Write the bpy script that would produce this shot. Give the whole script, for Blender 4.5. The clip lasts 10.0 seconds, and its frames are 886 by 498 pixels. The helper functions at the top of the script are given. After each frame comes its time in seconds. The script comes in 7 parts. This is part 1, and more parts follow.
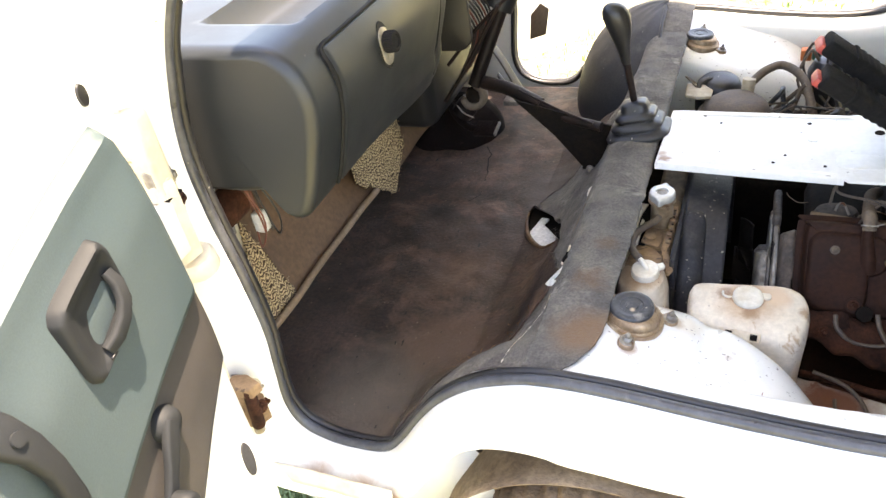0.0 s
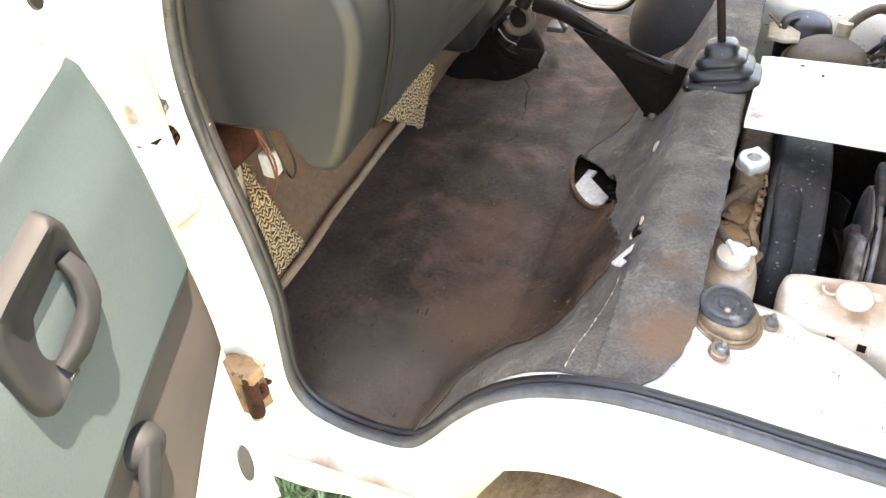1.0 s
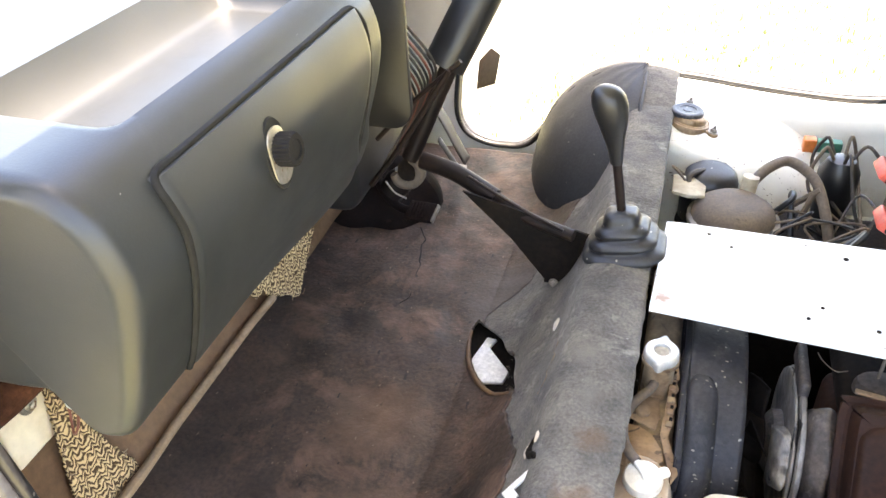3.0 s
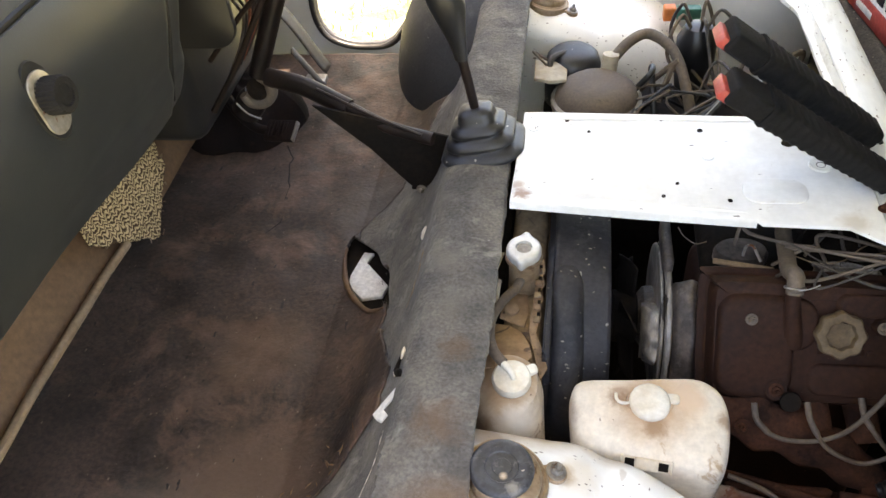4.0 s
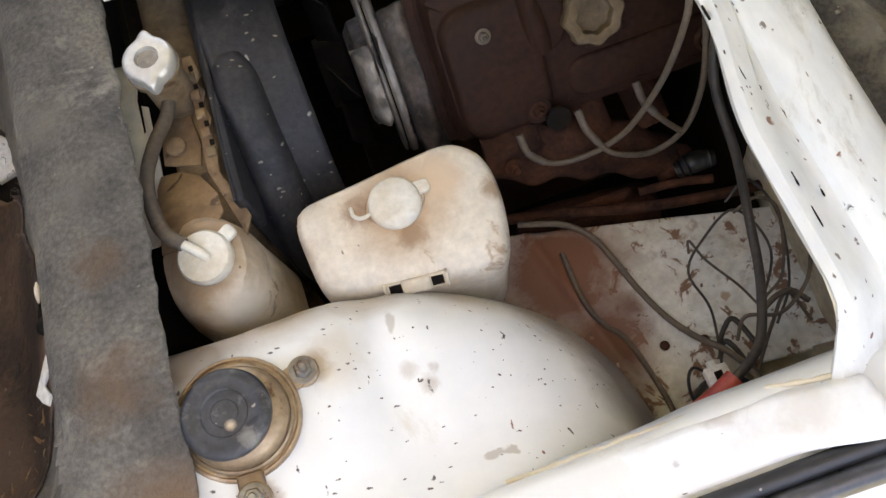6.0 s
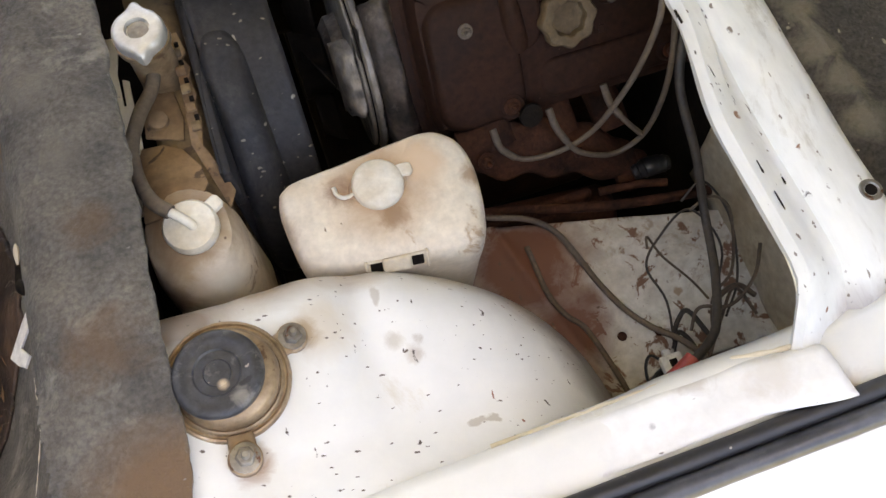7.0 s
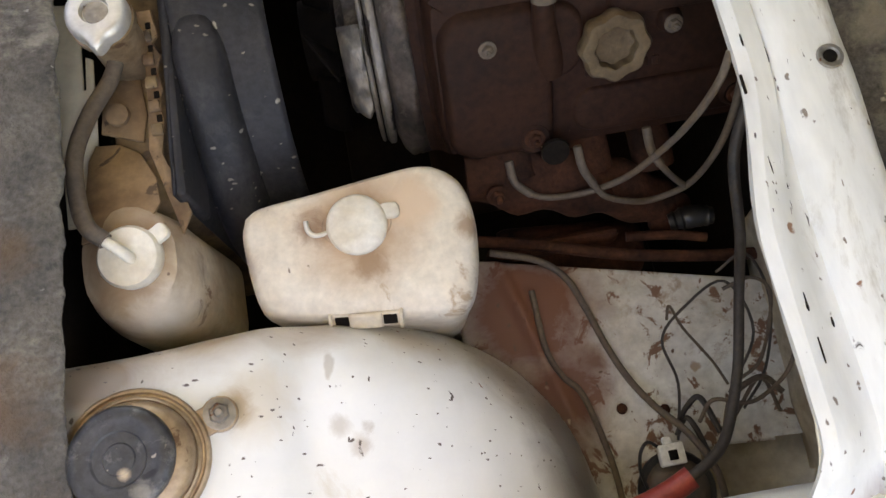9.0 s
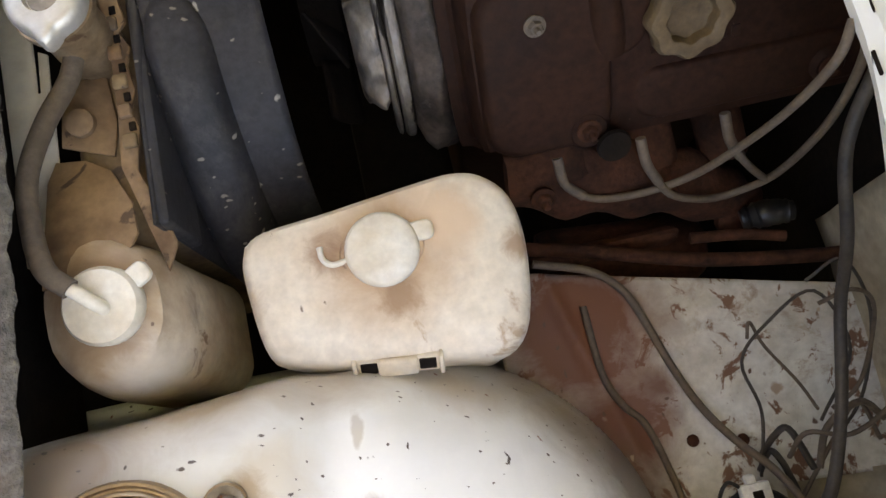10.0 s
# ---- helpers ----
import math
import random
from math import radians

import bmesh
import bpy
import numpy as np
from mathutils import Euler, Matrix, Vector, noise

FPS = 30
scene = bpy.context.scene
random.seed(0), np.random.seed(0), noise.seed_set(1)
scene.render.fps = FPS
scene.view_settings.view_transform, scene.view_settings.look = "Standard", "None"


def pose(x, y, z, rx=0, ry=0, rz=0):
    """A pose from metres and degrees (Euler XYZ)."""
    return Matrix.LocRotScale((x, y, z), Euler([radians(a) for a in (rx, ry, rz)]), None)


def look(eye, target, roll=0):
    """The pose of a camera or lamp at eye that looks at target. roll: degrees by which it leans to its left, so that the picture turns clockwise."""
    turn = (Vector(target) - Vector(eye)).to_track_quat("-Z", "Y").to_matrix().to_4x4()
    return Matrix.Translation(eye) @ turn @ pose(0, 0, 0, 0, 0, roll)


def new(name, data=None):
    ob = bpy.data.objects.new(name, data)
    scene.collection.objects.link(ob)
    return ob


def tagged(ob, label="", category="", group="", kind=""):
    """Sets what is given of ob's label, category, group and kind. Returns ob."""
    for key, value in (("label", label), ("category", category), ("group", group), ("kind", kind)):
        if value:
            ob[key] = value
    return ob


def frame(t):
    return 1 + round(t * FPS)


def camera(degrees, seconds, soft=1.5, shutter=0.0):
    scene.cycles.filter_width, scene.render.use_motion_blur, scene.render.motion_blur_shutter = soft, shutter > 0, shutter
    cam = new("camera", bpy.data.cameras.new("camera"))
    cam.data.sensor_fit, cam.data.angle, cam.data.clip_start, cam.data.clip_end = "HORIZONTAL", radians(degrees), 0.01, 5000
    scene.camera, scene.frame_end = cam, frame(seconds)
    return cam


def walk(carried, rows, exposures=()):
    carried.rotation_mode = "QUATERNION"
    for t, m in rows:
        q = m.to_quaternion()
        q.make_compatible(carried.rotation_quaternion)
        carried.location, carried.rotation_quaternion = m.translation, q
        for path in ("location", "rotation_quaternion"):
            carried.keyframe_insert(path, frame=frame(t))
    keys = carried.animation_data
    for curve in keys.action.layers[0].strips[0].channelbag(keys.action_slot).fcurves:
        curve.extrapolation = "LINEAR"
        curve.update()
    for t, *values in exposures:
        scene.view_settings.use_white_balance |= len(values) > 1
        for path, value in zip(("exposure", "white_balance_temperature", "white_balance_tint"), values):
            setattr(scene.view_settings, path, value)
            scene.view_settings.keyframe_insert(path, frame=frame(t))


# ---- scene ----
cam = camera(59.7, 10.0)
PATH = [
    (0, (0.182, 0.181, 1.119), (-0.547, 1.64, -0.039), -10.9),
    (0.5, (0.121, 0.264, 1.06), (-0.628, 1.631, -0.194), -11.0),
    (1, (-0.03, 0.398, 1.025), (-0.691, 1.738, -0.304), -6.8),
    (1.5, (-0.098, 0.487, 0.99), (-0.601, 1.846, -0.389), -4.9),
    (2, (-0.107, 0.606, 0.944), (-0.518, 1.993, -0.436), -4.8),
    (2.5, (-0.08, 0.698, 0.976), (-0.625, 2.174, -0.258), -4.2),
    (2.7, (-0.061, 0.699, 1.017), (-0.626, 2.225, -0.146), -3.7),
    (3.8, (0.053, 0.729, 1.046), (-0.28, 2.231, -0.233), -4.9),
    (4, (0.066, 0.776, 1.018), (-0.249, 2.188, -0.362), -6.9),
    (4.5, (0.077, 0.875, 0.936), (-0.016, 2.084, -0.654), -7.0),
    (5, (0.082, 0.944, 0.872), (0.215, 1.956, -0.847), -10.1),
    (5.5, (0.154, 1.073, 0.819), (0.136, 1.867, -1.016), -19.8),
    (6, (0.213, 1.09, 0.816), (0.243, 1.815, -1.048), -17.8),
    (6.2, (0.214, 1.059, 0.823), (0.304, 1.772, -1.044), -13.4),
    (7.3, (0.109, 1.052, 0.827), (0.388, 1.853, -0.984), 0.5),
    (7.5, (0.12, 1.056, 0.857), (0.331, 1.922, -0.934), -4.5),
    (8, (0.147, 1.066, 0.883), (0.404, 1.922, -0.907), -1.3),
    (8.5, (0.18, 1.137, 0.828), (0.364, 1.828, -1.039), 0.1),
    (9, (0.245, 1.217, 0.763), (0.314, 1.758, -1.162), -3.5),
    (9.3, (0.265, 1.227, 0.728), (0.257, 1.619, -1.233), -11.6),
    (9.5, (0.246, 1.251, 0.696), (0.262, 1.576, -1.277), -7.7),
    (10, (0.222, 1.308, 0.643), (0.281, 1.762, -1.304), -5.4),
]
EXPOSURE = [(0.0, 3.15, 8300, 18), (1.0, 3.6, 8300, 18), (2.0, 4.0, 8000, 18), (2.6, 4.05, 8000, 18), (3.8, 3.15, 8900, 17), (4.1, 3.15, 8900, 17), (4.5, 3.52, 8700, 17), (5.0, 3.25, 8800, 18), (5.5, 2.9, 9200, 18), (6.0, 2.85, 9400, 18), (7.5, 2.75, 9600, 19), (8.0, 2.9, 9600, 19), (9.5, 2.75, 9700, 18), (10.0, 2.85, 9600, 18)]
walk(cam, [(t, look(eye, target, roll)) for t, eye, target, roll in PATH], EXPOSURE)

# ---- light ----
world = bpy.data.worlds.new("sky")
scene.world = world
world.use_nodes = True
wn = world.node_tree.nodes
sky = wn.new("ShaderNodeTexSky")
sky.sky_type, sky.sun_disc = "NISHITA", False
SUN_EL, SUN_AZ = radians(78), radians(-65)
sky.sun_elevation, sky.sun_rotation = SUN_EL, -SUN_AZ
world.node_tree.links.new(sky.outputs[0], wn["Background"].inputs[0])
wn["Background"].inputs[1].default_value = 0.15
sun = new("sun", bpy.data.lights.new("sun", "SUN"))
sun.data.energy, sun.data.angle, sun.data.color = 4.0, radians(0.6), (1.0, 0.95, 0.86)
sun.matrix_world = look((0, 0, 0), (math.sin(SUN_AZ) * math.cos(SUN_EL), -math.cos(SUN_AZ) * math.cos(SUN_EL), -math.sin(SUN_EL)))


# ---- materials ----
def shader(name, c1, c2=None, rough=0.6, metal=0.0, scale=6.0, grain=90.0, bump=0.15, spots=None, spot_scale=14.0, spot_cut=0.62, fine=0.18, stretch=(1, 1, 1), wear=None, coat=0.0, depth=0.002, stains=(), spec=0.5, flecks=(), sheen=0.0):
    """Colour that drifts from c1 to c2, a fine grain, spots of a third colour with their own outline, and relief."""
    m = bpy.data.materials.new(name)
    m.use_nodes = True
    n, l = m.node_tree.nodes, m.node_tree.links
    b = n["Principled BSDF"]
    tc = n.new("ShaderNodeTexCoord")
    mp = n.new("ShaderNodeMapping")
    mp.inputs["Scale"].default_value = stretch
    l.new(tc.outputs["Object"], mp.inputs[0])

    def noise_node(s, detail=6, rough_n=0.6, dist=0.0):
        t = n.new("ShaderNodeTexNoise")
        t.inputs["Scale"].default_value, t.inputs["Detail"].default_value = s, detail
        t.inputs["Roughness"].default_value, t.inputs["Distortion"].default_value = rough_n, dist
        l.new(mp.outputs[0], t.inputs["Vector"])
        return t

    def mixed(fac, a, bcol, kind="MIX"):
        x = n.new("ShaderNodeMix")
        x.data_type, x.blend_type = "RGBA", kind
        for value, socket in ((fac, x.inputs[0]), (a, x.inputs[6]), (bcol, x.inputs[7])):
            if isinstance(value, bpy.types.NodeSocket):
                l.new(value, socket)
            elif isinstance(value, (int, float)):
                socket.default_value = value
            else:
                socket.default_value = (*value, 1)
        return x.outputs[2]

    def ramp(src, lo, hi):
        r = n.new("ShaderNodeMapRange")
        r.inputs["From Min"].default_value, r.inputs["From Max"].default_value = lo, hi
        l.new(src, r.inputs["Value"])
        return r.outputs[0]

    big, tiny = noise_node(scale, 5), noise_node(grain, 3)
    col = mixed(ramp(big.outputs[0], 0.35, 0.65), c1, c2 or tuple(v * 0.75 for v in c1))
    shade = n.new("ShaderNodeMapRange")
    shade.inputs["From Min"].default_value, shade.inputs["From Max"].default_value = 0.3, 0.7
    shade.inputs["To Min"].default_value, shade.inputs["To Max"].default_value = 1 - fine, 1 + fine
    l.new(tiny.outputs[0], shade.inputs["Value"])
    grey = n.new("ShaderNodeCombineColor")
    for k in range(3):
        l.new(shade.outputs[0], grey.inputs[k])
    col = mixed(1.0, col, grey.outputs[0], "MULTIPLY")
    rsock = None
    if spots:
        sp = noise_node(spot_scale, 8, 0.65, 0.6)
        mask = ramp(sp.outputs[0], spot_cut, spot_cut + 0.035)
        col = mixed(mask, col, spots)
        rsock = mask
    if wear:
        w_col, w_scale, w_cut, w_soft = (*wear, 0.06)[:4]
        wn_ = noise_node(w_scale, 10, 0.72, 0.35)
        col = mixed(ramp(wn_.outputs[0], w_cut, w_cut + w_soft), col, w_col)
    for place, radius, colour, ragged in stains:
        # a stain with its own ragged outline round a place
        far = n.new("ShaderNodeVectorMath")
        far.operation = "DISTANCE"
        l.new(tc.outputs["Object"], far.inputs[0])
        far.inputs[1].default_value = place
        ragged *= radius
        edge = noise_node(0.7 / radius, 8, 0.68, 0.8)
        add = n.new("ShaderNodeMath")
        add.operation = "MULTIPLY_ADD"
        l.new(edge.outputs[0], add.inputs[0])
        add.inputs[1].default_value = ragged
        l.new(far.outputs["Value"], add.inputs[2])
        fade = ramp(add.outputs[0], radius + ragged * 0.5 + radius * 0.45, radius + ragged * 0.5 - radius * 0.45)
        if len(colour) == 4:
            soft = n.new("ShaderNodeMath")
            soft.operation = "MULTIPLY"
            l.new(fade, soft.inputs[0])
            soft.inputs[1].default_value = colour[3]
            fade = soft.outputs[0]
        col = mixed(fade, col, colour[:3])
    for colour, f_scale, size, share, f_stretch in flecks:
        # scattered chips and scratches: a share of the cells of a loose net, each with its own dash
        fm = n.new("ShaderNodeMapping")
        fm.inputs["Scale"].default_value = f_stretch
        fm.inputs["Rotation"].default_value = (0.1, 0.2, 0.6)
        l.new(tc.outputs["Object"], fm.inputs[0])
        bend = n.new("ShaderNodeTexNoise")
        bend.inputs["Scale"].default_value, bend.inputs["Detail"].default_value = f_scale * 0.9, 4
        l.new(tc.outputs["Object"], bend.inputs["Vector"])
        shift = n.new("ShaderNodeVectorMath")
        shift.operation = "MULTIPLY_ADD"
        l.new(bend.outputs["Color"], shift.inputs[0])
        shift.inputs[1].default_value = (0.9 / f_scale,) * 3
        l.new(fm.outputs[0], shift.inputs[2])
        vor = n.new("ShaderNodeTexVoronoi")
        vor.inputs["Scale"].default_value = f_scale
        l.new(shift.outputs[0], vor.inputs["Vector"])
        pick = n.new("ShaderNodeSeparateColor")
        l.new(vor.outputs["Color"], pick.inputs[0])
        own = n.new("ShaderNodeMath")
        own.operation = "POWER"
        l.new(pick.outputs[1], own.inputs[0])
        own.inputs[1].default_value = 1.3
        less = n.new("ShaderNodeMath")
        less.operation = "DIVIDE"
        l.new(vor.outputs["Distance"], less.inputs[0])
        l.new(own.outputs[0], less.inputs[1])
        near = ramp(less.outputs[0], size * 1.5, size * 1.0)
        chosen = n.new("ShaderNodeMath")
        chosen.operation = "LESS_THAN"
        l.new(pick.outputs[0], chosen.inputs[0])
        chosen.inputs[1].default_value = share
        both = n.new("ShaderNodeMath")
        both.operation = "MULTIPLY"
        l.new(near, both.inputs[0])
        l.new(chosen.outputs[0], both.inputs[1])
        col = mixed(both.outputs[0], col, colour)
    l.new(col, b.inputs["Base Color"])
    b.inputs["Specular IOR Level"].default_value = spec
    b.inputs["Sheen Weight"].default_value, b.inputs["Sheen Roughness"].default_value = sheen, 0.6
    b.inputs["Metallic"].default_value, b.inputs["Coat Weight"].default_value = metal, coat
    rr = n.new("ShaderNodeMapRange")
    rr.inputs["From Min"].default_value, rr.inputs["From Max"].default_value = 0.3, 0.7
    rr.inputs["To Min"].default_value, rr.inputs["To Max"].default_value = max(0.03, rough - 0.1), min(1, rough + 0.12)
    l.new(big.outputs[0], rr.inputs["Value"])
    l.new(rr.outputs[0], b.inputs["Roughness"])
    if bump:
        bp = n.new("ShaderNodeBump")
        bp.inputs["Strength"].default_value, bp.inputs["Distance"].default_value = bump, depth
        l.new(tiny.outputs[0], bp.inputs["Height"])
        l.new(bp.outputs[0], b.inputs["Normal"])
    return m


def woven(name, light, dark, pitch):
    """Coarse cloth: crossing threads with their own relief."""
    m = bpy.data.materials.new(name)
    m.use_nodes = True
    n, l = m.node_tree.nodes, m.node_tree.links
    b = n["Principled BSDF"]
    tc = n.new("ShaderNodeTexCoord")

    def calc(kind, x, y, z=None):
        k = n.new("ShaderNodeMath")
        k.operation = kind
        for value, socket in zip((x, y, z), k.inputs):
            if isinstance(value, bpy.types.NodeSocket):
                l.new(value, socket)
            elif value is not None:
                socket.default_value = value
        return k.outputs[0]

    no = n.new("ShaderNodeTexNoise")
    no.inputs["Scale"].default_value = 45
    l.new(tc.outputs["Object"], no.inputs[0])
    ad = n.new("ShaderNodeVectorMath")
    ad.operation = "MULTIPLY_ADD"
    l.new(no.outputs["Color"], ad.inputs[0])
    ad.inputs[1].default_value = (pitch * 2.7,) * 3
    l.new(tc.outputs["Object"], ad.inputs[2])
    sp = n.new("ShaderNodeSeparateXYZ")
    l.new(ad.outputs[0], sp.inputs[0])
    zig = calc("PINGPONG", sp.outputs["Y"], pitch * 0.8)
    row = calc("MULTIPLY_ADD", zig, 1.1, sp.outputs["Z"])
    band = calc("DIVIDE", calc("PINGPONG", row, pitch * 0.5), pitch * 0.5)
    gap = calc("DIVIDE", zig, pitch * 0.8)
    line = n.new("ShaderNodeMapRange")
    line.inputs["From Min"].default_value, line.inputs["From Max"].default_value = 0.30, 0.62
    l.new(band, line.inputs["Value"])
    knot = n.new("ShaderNodeMapRange")
    knot.inputs["From Min"].default_value, knot.inputs["From Max"].default_value = 0.02, 0.22
    knot.inputs["To Min"].default_value = 0.35
    l.new(gap, knot.inputs["Value"])
    height = calc("MULTIPLY", line.outputs[0], knot.outputs[0])
    mx = n.new("ShaderNodeMix")
    mx.data_type = "RGBA"
    l.new(height, mx.inputs[0])
    mx.inputs[6].default_value, mx.inputs[7].default_value = (*dark, 1), (*light, 1)
    l.new(mx.outputs[2], b.inputs["Base Color"])
    b.inputs["Roughness"].default_value = 0.95
    bp = n.new("ShaderNodeBump")
    bp.inputs["Strength"].default_value, bp.inputs["Distance"].default_value = 0.9, 0.003
    l.new(height, bp.inputs["Height"])
    l.new(bp.outputs[0], b.inputs["Normal"])
    return m


RUST = (0.16, 0.06, 0.025)
M_PAINT = shader("van_white_paint", (0.78, 0.78, 0.75), (0.70, 0.69, 0.65), 0.38, scale=5, grain=40, bump=0.04, fine=0.04, coat=0.15, wear=((0.60, 0.54, 0.44), 6, 0.60, 0.12), flecks=(((0.25, 0.21, 0.18), 60, 0.08, 0.08, (1.0, 0.4, 1.0)),), stains=(((0.50, 1.06, 0.15), 0.030, (0.30, 0.22, 0.19, 0.5), 2.6), ((-0.64, 0.96, -0.06), 0.04, (0.36, 0.22, 0.11, 0.85), 1.4), ((-0.59, 0.96, -0.12), 0.035, (0.34, 0.20, 0.10, 0.85), 1.6), ((-0.50, 0.96, -0.14), 0.035, (0.42, 0.27, 0.15, 0.8), 1.8), ((-0.42, 0.96, -0.155), 0.03, (0.30, 0.16, 0.08, 0.85), 1.8), ((0.03, 1.37, 0.10), 0.055, (0.50, 0.38, 0.24, 0.8), 1.2), ((-0.03, 1.34, 0.13), 0.05, (0.34, 0.23, 0.14, 0.7), 1.0), ((0.152, 1.270, 0.085), 0.0085, (0.52, 0.48, 0.42), 0.7), ((0.169, 1.250, 0.085), 0.0095, (0.50, 0.45, 0.39), 0.7), ((0.178, 1.264, 0.085), 0.006, (0.55, 0.50, 0.44), 0.7), ((0.02, 1.195, 0.12), 0.022, (0.46, 0.33, 0.22, 0.7), 1.0)))
# Dark stains on the rear slope are dirt with shade painted in.
M_ARCH = shader("scratched_white_arch_paint", (0.78, 0.78, 0.75), (0.70, 0.69, 0.65), 0.38, scale=5, grain=40, bump=0.04, fine=0.04, coat=0.15, wear=((0.60, 0.54, 0.44), 6, 0.60, 0.12), flecks=(((0.08, 0.06, 0.05), 110, 0.15, 0.34, (1.0, 0.35, 1.0)), ((0.12, 0.09, 0.075), 210, 0.22, 0.26, (0.35, 1.0, 1.0)), ((0.30, 0.13, 0.09), 85, 0.13, 0.18, (1.0, 0.35, 1.0)), ((0.52, 0.48, 0.42), 34, 0.16, 0.16, (0.3, 1.0, 1.0)), ((0.55, 0.51, 0.45), 30, 0.16, 0.16, (1.0, 0.3, 1.0))), stains=(((-0.60, 0.97, -0.15), 0.06, (0.42, 0.29, 0.17, 0.8), 1.3), ((-0.47, 0.97, -0.14), 0.05, (0.50, 0.38, 0.25, 0.8), 1.5), ((0.04, 1.385, 0.07), 0.055, (0.30, 0.20, 0.11, 0.85), 1.0), ((0.14, 1.39, 0.05), 0.045, (0.36, 0.25, 0.15, 0.7), 1.2), ((0.24, 1.36, 0.02), 0.04, (0.42, 0.31, 0.20, 0.6), 1.2), ((0.09, 1.30, 0.10), 0.03, (0.58, 0.49, 0.37, 0.6), 1.6), ((0.375, 1.22, -0.08), 0.075, (0.13, 0.105, 0.09, 0.85), 1.2), ((0.345, 1.31, -0.03), 0.055, (0.24, 0.18, 0.13, 0.8), 1.3), ((0.40, 1.13, -0.06), 0.06, (0.16, 0.13, 0.11, 0.8), 1.3), ((-0.035, 1.345, 0.13), 0.045, (0.20, 0.12, 0.07, 0.85), 1.0), ((0.072, 1.297, 0.11), 0.014, (0.40, 0.28, 0.17, 0.8), 1.8), ((0.152, 1.270, 0.085), 0.0085, (0.52, 0.48, 0.42, 0.8), 1.6), ((0.169, 1.250, 0.085), 0.0085, (0.50, 0.44, 0.38, 0.85), 1.6), ((0.178, 1.264, 0.085), 0.006, (0.50, 0.45, 0.39), 1.8), ((0.0, 1.190, 0.13), 0.016, (0.34, 0.20, 0.12, 0.8), 1.6)))
M_CHIPPED = shader("chipped_white_paint", (0.78, 0.78, 0.75), (0.66, 0.66, 0.62), 0.42, scale=7, grain=70, bump=0.08, spots=(0.07, 0.055, 0.05), spot_scale=58, spot_cut=0.67, fine=0.06, stretch=(1.3, 0.30, 1), wear=((0.40, 0.36, 0.29), 12, 0.56, 0.14), flecks=(((0.24, 0.20, 0.16), 70, 0.17, 0.24, (2.4, 0.07, 1.0)), ((0.08, 0.065, 0.055), 140, 0.18, 0.18, (1.6, 0.20, 1.0)), ((0.20, 0.16, 0.13), 190, 0.28, 0.2, (1.0, 0.4, 1.0)), ((0.26, 0.13, 0.08), 70, 0.16, 0.12, (1, 0.5, 1))), stains=(((-0.015, 1.745, 0.18), 0.018, (0.30, 0.15, 0.09), 1.2), ((0.60, 1.11, 0.12), 0.05, (0.20, 0.12, 0.10, 0.8), 1.4)))
M_BOARD = shader("scuffed_white_panel_paint", (0.79, 0.79, 0.77), (0.68, 0.67, 0.63), 0.4, scale=7, grain=70, bump=0.06, fine=0.05, wear=((0.60, 0.57, 0.52), 10, 0.64, 0.08), flecks=(((0.14, 0.12, 0.11), 110, 0.18, 0.10, (0.4, 1.2, 1)), ((0.30, 0.24, 0.20), 28, 0.09, 0.14, (1, 0.6, 1))), stains=(((-0.010, 1.772, 0.18), 0.012, (0.30, 0.15, 0.09, 0.8), 2.8), ((-0.018, 1.795, 0.18), 0.009, (0.40, 0.26, 0.18, 0.7), 2.8), ((0.50, 1.72, 0.18), 0.02, (0.50, 0.44, 0.36, 0.7), 1.5), ((0.345, 1.105, 0.13), 0.004, (0.10, 0.09, 0.08), 1.6), ((0.46, 1.11, 0.14), 0.02, (0.56, 0.50, 0.42, 0.5), 2.6), ((0.40, 1.13, 0.12), 0.014, (0.45, 0.38, 0.30, 0.5), 2.8)))
M_JAMB = shader("cream_jamb_paint", (0.74, 0.68, 0.55), (0.62, 0.52, 0.36), 0.45, scale=9, grain=60, bump=0.06, spots=(0.22, 0.11, 0.05), spot_scale=18, spot_cut=0.66, fine=0.08)
M_TRAY = shader("rusting_white_tray", (0.60, 0.60, 0.57), (0.42, 0.38, 0.32), 0.6, scale=9, grain=80, bump=0.12, spots=(0.17, 0.085, 0.05), spot_scale=30, spot_cut=0.555, fine=0.15, wear=((0.26, 0.17, 0.11), 12, 0.55, 0.12), flecks=(((0.10, 0.05, 0.03), 75, 0.2, 0.25, (1, 0.7, 1)), ((0.36, 0.27, 0.2), 40, 0.24, 0.3, (1, 0.6, 1))), stains=(((0.355, 1.38, -0.15), 0.082, (0.150, 0.052, 0.026), 1.4), ((0.385, 1.27, -0.155), 0.054, (0.140, 0.052, 0.028), 1.5), ((0.34, 1.20, -0.16), 0.06, (0.11, 0.06, 0.04), 0.8), ((0.449, 1.246, -0.155), 0.010, (0.17, 0.08, 0.055), 0.6), ((0.498, 1.236, -0.155), 0.009, (0.20, 0.10, 0.07), 0.6), ((0.428, 1.305, -0.15), 0.016, (0.15, 0.07, 0.045), 1.4)))
